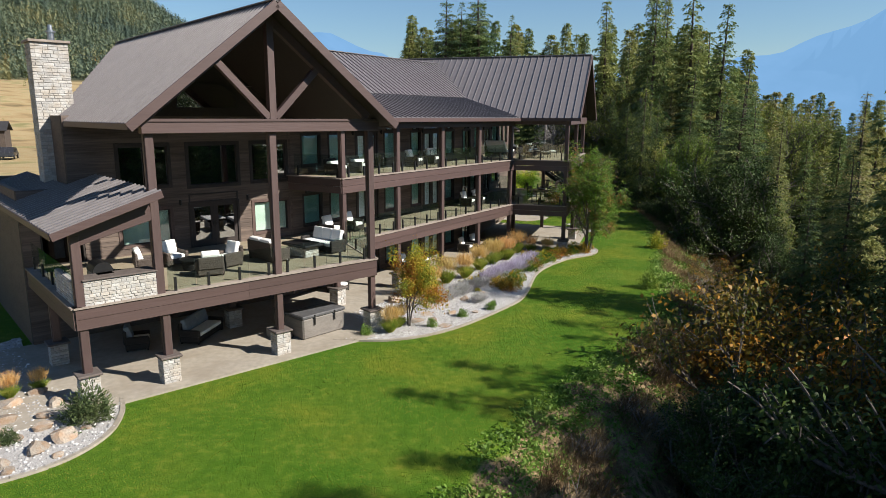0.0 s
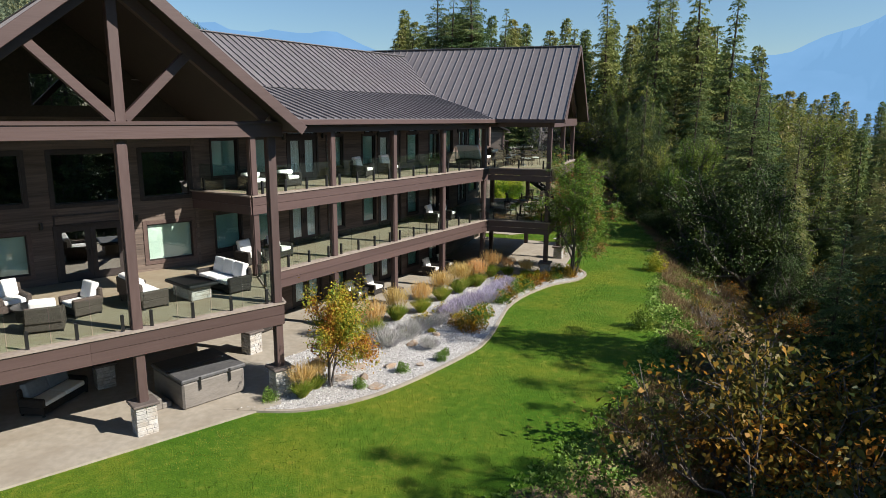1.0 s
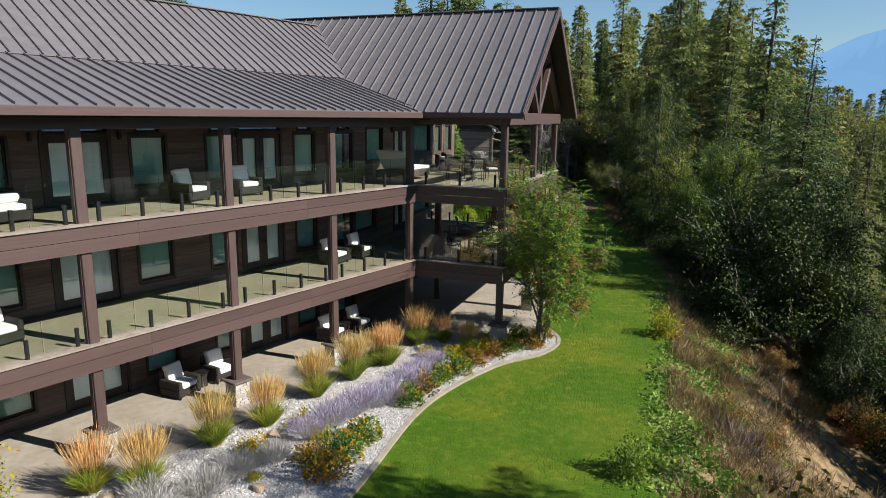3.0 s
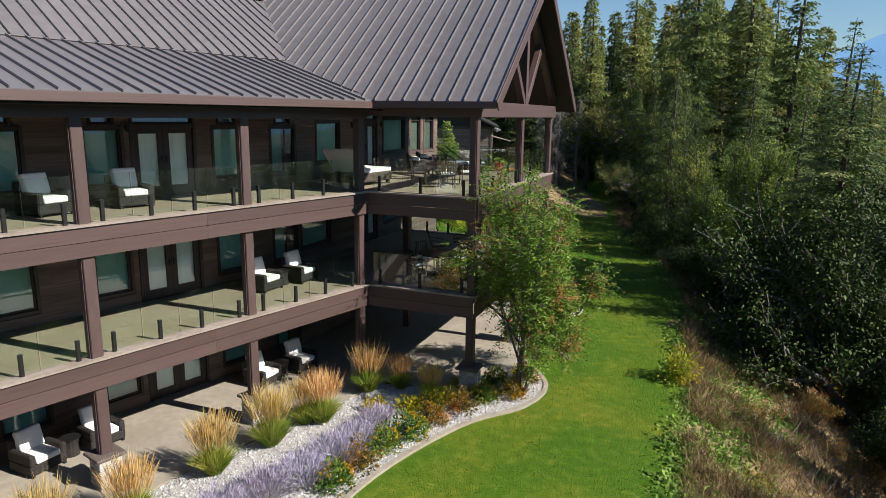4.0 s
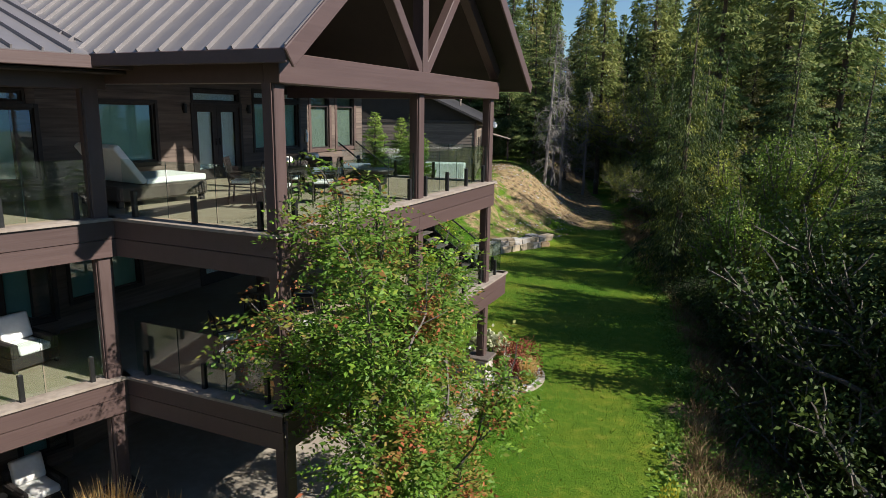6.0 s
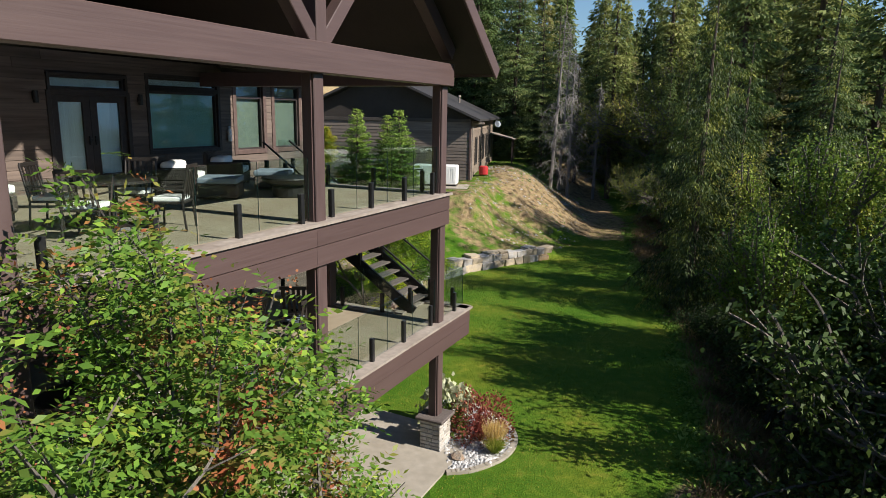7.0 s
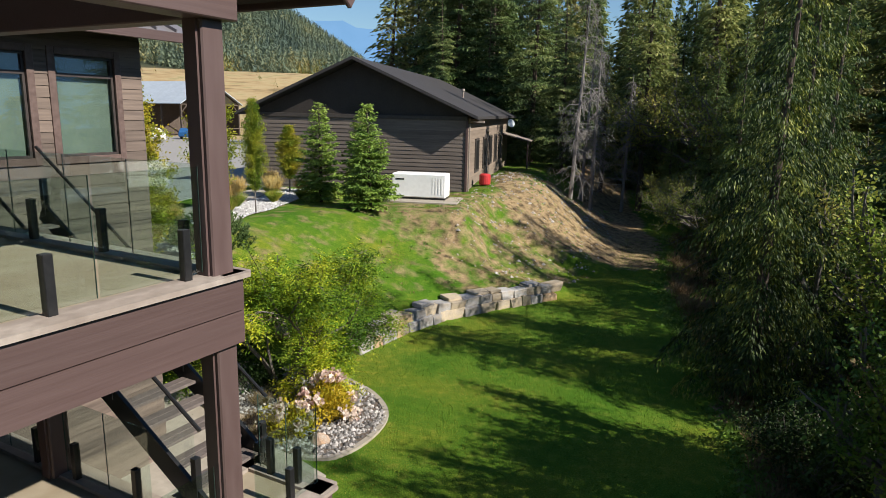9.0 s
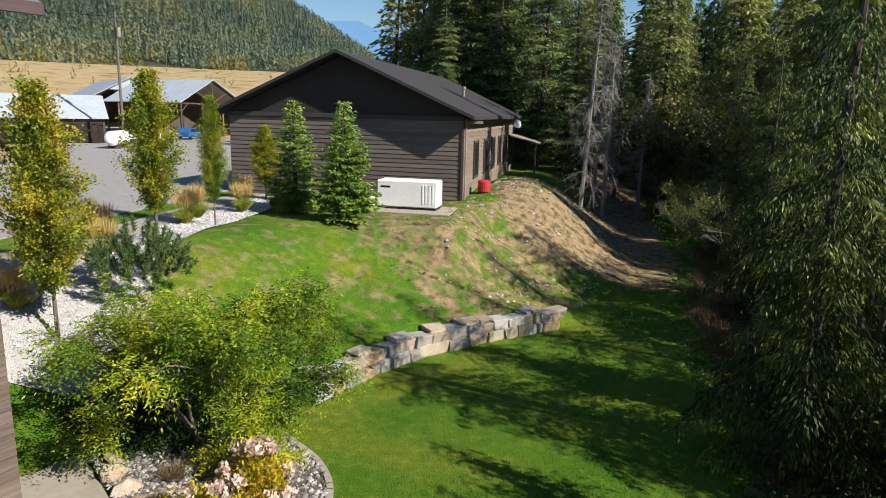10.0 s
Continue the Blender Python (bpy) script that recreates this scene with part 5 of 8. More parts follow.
for k, (x, y, s, tall, top, kind) in enumerate(fir_spots):
    i = k % 5
    z = float(height(np.array([x]), np.array([y]))[0])
    if 44 < y < 82 and x < 31:
        i = 10 + k % 3
    elif y > 122 or x > 40:
        i = 20 + k % 3
    # behind the workshop the stand's shade is put in as darker needles
    if x < 15 and 100 < y < 122:
        i = 10 if k % 2 else 12
    i = i if kind is None else kind
    own_h = FIR_H[i] if i < 10 else NEAR_H[i - 10] if i < 20 else FAR_H[i - 20]
    az, far = math.degrees(math.atan2(x, y)), math.hypot(x, y)
    if top is not None:
        s = (top - z) / own_h
    elif tall:
        s = (8.9 + far * (g.uniform(0.1, 0.158) if az < 20.5 else g.uniform(0.05, 0.115)) - z) / own_h
    else:
        if 44 < y < 100 and x > 19.9:
            # the crowns stay low towards the lawn, which lies in the sun for the most part
            s = min(s, max(0.42, ((-0.8 if 55 < y < 82 else 2.0) + 0.76 * (x - 12.5) + g.uniform(-3.0, 1.5) + max(0, y - 78) * 0.3 - z) / own_h))
        # the tree line falls away down the slope, and keeps an even height beyond the lodge
        if az > 22.3 and y > 30:
            s = min(s, max(0.4, (8.2 + 0.035 * far + g.uniform(-3.0, 0.8) - z) / own_h))
        if y > 100:
            s = min(s * 1.12, (8.9 + (0.165 if az < 8 else 0.15 if az < 20.5 else 0.1) * far + g.uniform(-3.5, 1.0) - z) / own_h)
    m = spot(x, y, min(s, 1.5) * g.uniform(0.9, 1.15) * (1.3 if (x, y) == marked[0][:2] else 1.0), None, 0, s)
    if i not in protos:
        protos[i] = plant_tree("conifer", FIR_LABEL, firs_near[i - 10] if 10 <= i < 20 else firs_far[i - 20] if i >= 20 else firs[i], m, "conifers of the forest")
    else:
        copy_thing(protos[i], m)
for k, (x, y, s) in enumerate([(19.6, 65.6, 0.82), (21.0, 68.2, 0.7), (22.5, 70.6, 0.78), (22.0, 74, 0.72), (23.5, 64, 0.8), (21.8, 79, 0.66)]):
    plant_tree("cedar", "dark cedar with hanging yellow-green sprays", cedars[k % 2], spot(x, y, s), "cedars at the lawn's edge")
# (16.8, 11.6) is added out of view to shade the bank
for x, y, s, kind in [(20.9, 59.2, 0.92, 2), (20.3, 55.8, 0.7, 2), (22.8, 56.6, 0.85, 2), (22.0, 51.0, 0.55, 1), (24, 67, 0.95, 0), (24.6, 76, 0.75, 0), (24, 49, 0.7, 1), (22.5, 44.5, 0.75, 1), (22.5, 80, 0.7, 0), (23.5, 71.2, 0.75, 0), (23, 86, 0.7, 0), (27, 58, 1.1, 0), (26, 44, 0.8, 1), (25, 68, 1.0, 0), (26, 75, 1.0, 0), (16.8, 11.6, 1.2, 1), (31, 88, 1.6, 0), (34, 96, 1.7, 0), (27, 99, 1.5, 0), (38, 92, 1.7, 0), (30, 104, 1.7, 0), (36, 78, 1.5, 0), (41, 84, 1.6, 0), (33, 72, 1.4, 0), (24, 103, 1.4, 0)]:
    plant_tree("broadleaf_tree", "green broadleaf tree at the forest's edge", broad[kind], spot(x, y, s), "broadleaf trees at the forest's edge")
for k in range(76):
    y = g.uniform(8, 62) if k < 60 else g.uniform(8, 22)
    d = (4.6 if y < 27 else 8.0) + abs(g.normal(0, 4.0))
    x = float(np.interp(y, EDGE_Y, EDGE_X)) + d
    kind = 0 if k >= 60 or y < 24 else (1, 2, 0, 1)[k % 4] if y < 42 else (0, 2, 0, 1)[k % 4]
    plant_tree("shrub", ("tangled green shrub on the bank", "tall shrub with orange and green leaves", "low bronze shrub among dry stems")[kind], shrubs[kind], spot(x, y, g.uniform(0.6, 1.1) * (0.7 if d < 6 else 1)), "shrubs on the bank", "shrub")

for x, y, s in ((11.3, 21.4, 1.9), (13.6, 23.4, 1.8), (15.8, 27.6, 1.9), (17.6, 30.4, 1.5)):
    plant_tree("shrub", "tall shrub with orange and green leaves", shrubs[1], spot(x, y, s), "shrubs on the bank", "shrub")

for x, y, s in ((20.0, 57.0, 0.8), (20.4, 60.6, 0.9), (19.9, 62.0, 0.6), (22.2, 58.4, 1.0), (21.6, 54.4, 0.8), (20.2, 53.2, 0.6), (22.4, 61.6, 0.9), (21.0, 63.6, 0.7), (23.4, 60, 1.0), (20.8, 51.4, 0.7), (21.2, 67.0, 0.6), (20.6, 70.5, 0.55), (21.2, 73.5, 0.6)):
    plant_tree("shrub", "tangled green shrub on the bank", shrubs[0], spot(x, y, s), "shrubs on the bank", "shrub")
for k in range(26):
    y = g.uniform(24, 62)
    x = float(np.interp(y, EDGE_Y, EDGE_X)) + g.uniform(2.2, 7.5)
    plant_tree("shrub", "low bronze shrub among dry stems", shrubs[2], spot(x, y, g.uniform(0.35, 0.7)), "shrubs on the bank", "shrub")
# first six are added to shade bank and lawn, four out of view
for x, y, s in ((14.5, 12.0, 1.6), (13.2, 9.0, 1.5), (16.0, 13.4, 1.2), (11.6, 11.2, 1.0), (23.8, 49.6, 1.3), (24.6, 53.2, 1.5), (6.8, 14.4, 0.62), (8.5, 14.5, 0.72), (8.0, 17.0, 0.7), (9.7, 16.4, 0.76), (9.2, 18.8, 0.74), (10.8, 17.8, 0.8), (5.6, 11.6, 0.6), (7.4, 12.0, 0.7), (12.3, 19.6, 0.8)):
    plant_tree("broadleaf_tree", "dark leafy tree on the shaded bank", broad[1], spot(x, y, s), "broadleaf trees at the forest's edge")

# ---- workshop on the rise ----
shop = thing("workshop", "large brown-sided workshop with a low dark roof", "workshop")
bm = bmesh.new()
pr = [(-3.9, 2.9), (8.6, 2.9), (8.6, 7.6), (2.35, 10.35), (-3.9, 7.6)]
a = [bm.verts.new((x, 82.75, z)) for x, z in pr]
b = [bm.verts.new((x, 106, z)) for x, z in pr]
bm.faces.new(a)
bm.faces.new(b[::-1])
for i in range(5):
    bm.faces.new((a[i], b[i], b[(i + 1) % 5], a[(i + 1) % 5]))
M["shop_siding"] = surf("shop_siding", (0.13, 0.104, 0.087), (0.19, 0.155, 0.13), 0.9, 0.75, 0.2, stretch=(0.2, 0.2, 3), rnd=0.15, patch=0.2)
M["shop_roof"] = surf("shop_roofing", (0.035, 0.032, 0.032), (0.055, 0.05, 0.05), 2, 0.7, 0.2)
part("wall", bm, M["core"], shop)
z = 2.95
while z < 7.3:
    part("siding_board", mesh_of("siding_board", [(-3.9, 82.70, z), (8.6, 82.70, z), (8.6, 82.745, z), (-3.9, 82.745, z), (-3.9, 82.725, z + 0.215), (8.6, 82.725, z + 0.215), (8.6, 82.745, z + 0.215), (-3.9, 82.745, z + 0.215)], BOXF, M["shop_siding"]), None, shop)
    z += 0.22
for s, e in ((1, -4.6), (-1, 9.3)):
    bm = bmesh.new()
    for up in (0,):
        v = [(e, 81.9, 7.35), (e, 106.8, 7.35), (2.35, 106.8, 10.42), (2.35, 81.9, 10.42)]
        lo2 = [bm.verts.new(p) for p in v]
        hi2 = [bm.verts.new((p[0], p[1], p[2] + 0.16)) for p in v]
        bm.faces.new(lo2[::-1])
        bm.faces.new(hi2)
        for i in range(4):
            bm.faces.new((lo2[i], lo2[(i + 1) % 4], hi2[(i + 1) % 4], hi2[i]))
    part("roof", bm, M["shop_roof"], shop)
M["shop_trim"] = surf("shop_trim", (0.05, 0.042, 0.036), (0.075, 0.062, 0.054), 2, 0.7, 0.1)
a_box("band", (-3.95, 8.65, 82.64, 82.72, 7.28, 7.5), M["shop_trim"], shop)
a_box("corner_board", (8.55, 8.68, 82.66, 82.8, 2.95, 7.4), M["trim"], shop)
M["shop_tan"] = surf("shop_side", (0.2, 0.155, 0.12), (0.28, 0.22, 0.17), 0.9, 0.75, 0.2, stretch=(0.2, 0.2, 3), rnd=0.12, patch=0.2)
z = 2.95
while z < 7.3:
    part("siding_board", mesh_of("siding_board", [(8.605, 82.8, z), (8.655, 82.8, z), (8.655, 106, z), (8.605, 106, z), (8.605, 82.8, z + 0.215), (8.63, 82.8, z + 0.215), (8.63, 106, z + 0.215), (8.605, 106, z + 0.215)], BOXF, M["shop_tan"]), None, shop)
    z += 0.22
for y in (86.5, 90.0, 93.2, 96.4, 99.6):
    bm = bmesh.new()
    for d in ((y - 0.75, y - 0.62), (y + 0.62, y + 0.75)):
        box(bm, 8.64, 8.72, d[0], d[1], 4.2, 6.2)
    for d in ((4.2, 4.33), (6.07, 6.2)):
        box(bm, 8.64, 8.72, y - 0.62, y + 0.62, d[0], d[1])
    w_ = part("window", bm, M["shop_trim"], shop)
    part("pane", box_mesh("pane", 8.66, 8.67, y - 0.62, y + 0.62, 4.33, 6.07, M["black"]), None, w_)
a_box("downpipe", (8.7, 8.78, 82.85, 82.93, 3.2, 7.4), M["ledge"], shop)
a_box("light_bar", (8.7, 9.5, 83.2, 83.35, 7.15, 7.28), M["ledge"], shop)
bm = bmesh.new()
tube(bm, [(9.2, 101.5, 6.9), (9.35, 101.3, 6.95)], [0.05, 0.34], 14)
M["white"] = surf("white_enamel", (0.72, 0.72, 0.7), (0.78, 0.78, 0.76), 1, 0.4, 0.02, patch=0.08)
part("satellite_dish", bm, M["white"], shop)
bm = bmesh.new()
beam(bm, (8.7, 103.2, 6.1), (11.0, 103.2, 5.5), 3.6, 0.08)
part("lean_to_roof", bm, M["ledge"], shop)
for y in (101.6, 104.8):
    a_box("lean_to_post", (10.7, 10.82, y - 0.06, y + 0.06, 2.2, 5.55), M["trim"], shop)
bm = bmesh.new()
tube(bm, [(6.5, 94, 8.4), (6.5, 94, 9.2), (6.5, 94, 9.2), (6.5, 94, 9.35)], [0.08, 0.08, 0.14, 0.12], 10)
part("roof_vent", bm, M["ledge"], shop)
gen = thing("generator", "white metal standby generator on a concrete pad", "generator", pose(6.75, 79.8, 3.3))
a_box("cabinet", (-1.4, 1.4, -0.6, 0.6, 0.12, 1.32), M["white"], gen, bevel=0.05)
a_box("skid", (-1.36, 1.36, -0.56, 0.56, 0.0, 0.12), M["black"], gen, bevel=0.01)
for k in range(4):
    a_box("louvre", (0.72 + 0.15 * k, 0.8 + 0.15 * k, -0.612, -0.6, 0.3, 1.15), M["white"], gen, bevel=0.003)
a_box("badge", (-1.2, -0.75, -0.612, -0.6, 1.0, 1.07), M["black"], gen, bevel=0.002)
pad = a_box("pad", (4.6, 8.9, 78.2, 82.6, 3.0, 3.32), M["concrete"], None)
tagged(pad, "pale concrete pad under the generator", "pad", kind="structure")
tank = thing("propane_cover", "small white box beside the generator", "box", pose(4.95, 79.3, 3.28))
a_box("body", (-0.3, 0.3, -0.25, 0.25, 0, 0.55), M["white"], tank, bevel=0.04)
M["red"] = surf("red_plastic", (0.5, 0.03, 0.035), (0.58, 0.05, 0.05), 2, 0.45, 0.02)
bm = bmesh.new()
tube(bm, [(0, 0, 0), (0, 0, 0.08), (0, 0, 0.8), (0, 0, 0.9)], [0.38, 0.46, 0.46, 0.34], 18)
tagged(part("red_barrel", bm, M["red"], None, "", spot(9.4, 85.0, 0.72, 20, 0.02)), "red plastic drum standing by the workshop", "drum")

# ---- furniture ----
M["wicker"] = surf("dark_wicker", (0.012, 0.01, 0.009), (0.055, 0.045, 0.039), 22, 0.6, 0.8, stretch=(1, 1, 2.2), fine=3, dist=0.03)
M["wicker_b"] = surf("brown_wicker", (0.06, 0.045, 0.036), (0.15, 0.115, 0.095), 22, 0.6, 0.8, stretch=(1, 1, 2.2), fine=3, dist=0.03)
M["cushion"] = surf("white_cushion", (0.74, 0.73, 0.7), (0.8, 0.79, 0.77), 2, 0.85, 0.15, patch=0.12)
M["grey_cushion"] = surf("grey_cushion", (0.2, 0.25, 0.31), (0.26, 0.31, 0.37), 2, 0.85, 0.15, patch=0.15)


def pillow(bm, x0, x1, y0, y1, z0, z1, tilt=0.0, puff=0.06):
    """A stuffed cushion with soft edges, leaning back by tilt degrees."""
    vs = box(bm, x0, x1, y0, y1, z0, z1)
    fs = list({f for v in vs for f in v.link_faces})
    es = list({e for f in fs for e in f.edges})
    r = bmesh.ops.bevel(bm, geom=es, offset=puff, segments=3, profile=0.6, affect="EDGES")
    if tilt:
        vv = list({v for f in r["faces"] for v in f.verts} | {v for v in vs if v.is_valid})
        bmesh.ops.rotate(bm, cent=((x0 + x1) / 2, (y0 + y1) / 2, z0), matrix=Matrix.Rotation(radians(tilt), 3, "X"), verts=vv)


def seat_thing(name, label, width, m, group, mat="wicker", cushions=1, back_h=0.78, back_pillow="cushion", bolster=False):
    """A deep wicker seat: it looks towards -y."""
    t = thing(name, label, "armchair" if cushions == 1 else "sofa", m, group)
    h = width / 2
    bm = bmesh.new()
    box(bm, -h, h, -0.4, 0.42, 0.06, 0.3, 0.025)
    part("seat_base", bm, M[mat], t)
    for s in (-1, 1):
        bm = bmesh.new()
        box(bm, s * h - (0.14 if s > 0 else 0), s * h + (0.14 if s < 0 else 0), -0.42, 0.4, 0.28, 0.56, 0.035)
        part("arm", bm, M[mat], t)
        for y in (-0.36, 0.36):
            part("foot", box_mesh("foot", s * (h - 0.06) - 0.03, s * (h - 0.06) + 0.03, y - 0.03, y + 0.03, 0.0, 0.07, M["black"]), None, t)
    bm = bmesh.new()
    vs = box(bm, -h + 0.02, h - 0.02, 0.36, 0.48, 0.28, back_h, 0.035)
    part("backrest", bm, M[mat], t)
    w = (width - 0.3) / cushions
    for k in range(cushions):
        x = -h + 0.15 + w * k
        bm = bmesh.new()
        pillow(bm, x + 0.005, x + w - 0.005, -0.41, 0.34, 0.3, 0.45, 0, 0.05)
        part("seat_cushion", bm, M["cushion"], t)
        bm = bmesh.new()
        if bolster:
            # the back cushion lies tipped forward along the seat
            pillow(bm, x - 0.08, x + w + 0.08, -0.02, 0.34, 0.45, 0.68, 0, 0.1)
        else:
            pillow(bm, x + 0.005, x + w - 0.005, 0.12, 0.34, 0.44, 0.96, -16, 0.06)
        part("back_cushion", bm, M[back_pillow], t)
    for o in t.children_recursive:
        if "cushion" in o.name:
            o.data.polygons.foreach_set("use_smooth", [True] * len(o.data.polygons))
    return t


def put(frm, u, w, z, rz=0):
    return frm @ pose(u, w, z, 0, 0, rz)


ARM = "dark wicker armchair with thick white cushions"
roll0 = seat_thing("armchair", "dark wicker armchair, its white back cushion tipped over", 0.95, put(FB, -2.75, 1.75, UP, 6), "armchairs on the guest decks", bolster=True)
copy_thing(roll0, put(FB, -1.0, 1.75, UP, 4))
chair0 = seat_thing("armchair", ARM + " on the upper deck", 0.9, put(FB, 4.2, 2.1, UP, 14), "armchairs on the guest decks")
for u, w, z, rz in ((6.2, 2.1, UP, -4), (-2.98, 1.95, DK, 4), (-1.42, 1.95, DK, 8), (10.15, 2.05, DK, 12), (11.6, 2.05, DK, 12), (3.45, 2.1, 0.06, 12), (4.95, 2.2, 0.06, 4), (10.0, 2.1, 0.06, 12), (11.55, 2.15, 0.06, 6), (-2.4, 2.2, 0.06, 6)):
    tagged(copy_thing(chair0, put(FB, u, w, z, rz)), ARM + (" on the upper deck" if z == UP else " on the lower deck" if z == DK else " on the ground patio"))


def side_table(m):
    t = thing("side_table", "small dark wicker side table with a glass top", "table", m, "side tables on the guest decks")
    bm = bmesh.new()
    tube(bm, [(0, 0, 0.0), (0, 0, 0.22), (0, 0, 0.44)], [0.2, 0.17, 0.21], 14)
    part("base", bm, M["wicker"], t)
    bm = bmesh.new()
    tube(bm, [(0, 0, 0.44), (0, 0, 0.46)], [0.24, 0.24], 18)
    part("tabletop", bm, M["black"], t)
    return t


st = side_table(put(FB, -1.85, 2.6, UP))
for u, w, z in ((5.2, 2.9, UP), (-2.2, 1.95, DK), (10.9, 2.1, DK), (4.2, 2.15, 0.056), (10.8, 2.15, 0.056)):
    copy_thing(st, put(FB, u, w, z))

# great room porch
G = "seats on the porch"
seat_thing("armchair", "brown wicker armchair seen from behind beside a round table", 0.95, put(FA, 4.85, 1.75, DK, 165), G, "wicker_b", back_h=0.74)
seat_thing("armchair", "brown wicker armchair with a white back cushion", 0.9, put(FA, 5.95, 2.75, DK, -75), G, "wicker_b")
seat_thing("armchair", "brown wicker armchair with white cushions near the windows", 0.9, put(FA, 4.4, 4.3, DK, 10), G, "wicker_b")
seat_thing("armchair", "brown wicker armchair with white cushions beside the barbecue", 0.85, put(FA, 3.25, 3.7, DK, 80), G, "wicker_b")
seat_thing("loveseat", "dark wicker loveseat with white cushions turned to the fire table", 1.75, put(FA, 7.75, 2.75, DK, 97), G, "wicker_b", 2, 0.82)
seat_thing("sofa", "dark wicker sofa with three plump white cushions", 2.15, put(FA, 10.45, 3.0, DK, -82), G, "wicker", 3, 0.8)
rt = thing("round_table", "low round dark wicker table", "table", put(FA, 4.75, 3.0, DK))
bm = bmesh.new()
tube(bm, [(0, 0, 0.0), (0, 0, 0.3), (0, 0, 0.38)], [0.42, 0.46, 0.5], 24)
part("base", bm, M["wicker"], rt)
bm = bmesh.new()
tube(bm, [(0, 0, 0.38), (0, 0, 0.42)], [0.55, 0.55], 28)
part("tabletop", bm, M["black"], rt)
ft = thing("fire_table", "fire table with a black cover on a pale stone base", "table", put(FA, 9.2, 2.55, DK, 8))
a_box("base", (-0.34, 0.34, -0.6, 0.6, 0, 0.44), M["ledge"], ft)
stones_face(ft, None, -0.34, 0.34, 0.02, 0.44, -0.6, 0.035, size=0.16)
stones_face(ft, None, -0.6, 0.6, 0.02, 0.44, 0.34, 0.035, "w", flip=-1, size=0.16)
stones_face(ft, None, -0.6, 0.6, 0.02, 0.44, -0.34, 0.035, "w", size=0.16)
a_box("cover", (-0.52, 0.52, -0.82, 0.82, 0.44, 0.56), M["black"], ft, bevel=0.04)
# barbecue
bq = thing("barbecue", "stainless barbecue with a closed black lid", "barbecue", put(FA, 1.0, 1.15, DK, 90))
a_box("cabinet", (-0.4, 0.4, -0.3, 0.3, 0.05, 0.85), M["steel"], bq)
bm = bmesh.new()
tube(bm, [(-0.4, 0, 0.88), (0.4, 0, 0.88)], [0.3, 0.3], 14)
part("lid", bm, M["black"], bq)
for s in (-1, 1):
    a_box("side_shelf", (s * 0.4 if s > 0 else -0.72, 0.72 if s > 0 else -0.4, -0.25, 0.25, 0.82, 0.86), M["steel"], bq)

# under the great room deck
M["tub"] = surf("tub_cabinet", (0.2, 0.18, 0.16), (0.26, 0.235, 0.21), 1.5, 0.6, 0.1, stretch=(1, 1, 5))
M["tub_cover"] = surf("tub_cover", (0.1, 0.1, 0.105), (0.15, 0.15, 0.155), 1.5, 0.45, 0.2)
tub = thing("hot_tub", "square hot tub with a grey folding cover", "hot tub", put(FA, 9.0, 1.9, 0.06, 6))
a_box("cabinet", (-1.05, 1.05, -1.05, 1.05, 0.0, 0.85), M["tub"], tub, bevel=0.06)
for s in (-1, 1):
    a_box("cover", (-1.09, 1.09, 0.01 if s > 0 else -1.09, 1.09 if s > 0 else -0.01, 0.85, 0.98), M["tub_cover"], tub, bevel=0.035)
    for x in (-0.5, 0.5):
        a_box("strap", (x - 0.03, x + 0.03, s * 1.1 - 0.01, s * 1.1 + 0.01, 0.55, 0.97), M["black"], tub, bevel=0.002)
bm = bmesh.new()
box(bm, -0.5, 0.5, -0.3, 0.0, 0, 0.18, 0.02)
box(bm, -0.5, 0.5, 0.0, 0.3, 0, 0.36, 0.02)
tagged(part("step", bm, M["tub"], None, "", put(FA, 7.55, 1.8, 0.06, 96)), "two grey steps beside the hot tub", "step")
seat_thing("sofa", "dark wicker sofa in the shade under the deck", 2.0, put(FA, 5.2, 3.9, 0.06, 40), "seats under the deck", "wicker", 2, 0.8, "grey_cushion")
seat_thing("armchair", "dark wicker armchair in the shade under the deck", 0.9, put(FA, 2.8, 4.2, 0.06, 70), "seats under the deck", "wicker", 1, 0.8, "grey_cushion")

# end pavilion, upper deck
bed = thing("daybed", "wide wicker daybed with a white mattress and raised head", "daybed", put(FC, 1.9, 5.0, UP, -8))
a_box("base", (-1.05, 1.05, -0.72, 0.72, 0.12, 0.42), M["wicker_b"], bed, bevel=0.04)
for x in (-0.95, 0.95):
    for y in (-0.6, 0.6):
        part("foot", box_mesh("foot", x - 0.05, x + 0.05, y - 0.05, y + 0.05, 0, 0.13, M["black"]), None, bed)
bm = bmesh.new()
pillow(bm, -0.4, 1.04, -0.7, 0.7, 0.42, 0.56, 0, 0.05)
part("mattress", bm, M["cushion"], bed)
bm = bmesh.new()
pillow(bm, -0.07, 0.07, -0.7, 0.7, 0.0, 0.95, 0, 0.05)
hd = part("headrest", bm, M["cushion"], bed, "", pose(-0.42, 0, 0.46, 0, -38, 0))
M["dark_metal"] = surf("dark_cast_metal", (0.02, 0.016, 0.014), (0.04, 0.032, 0.028), 5, 0.45, 0.1)


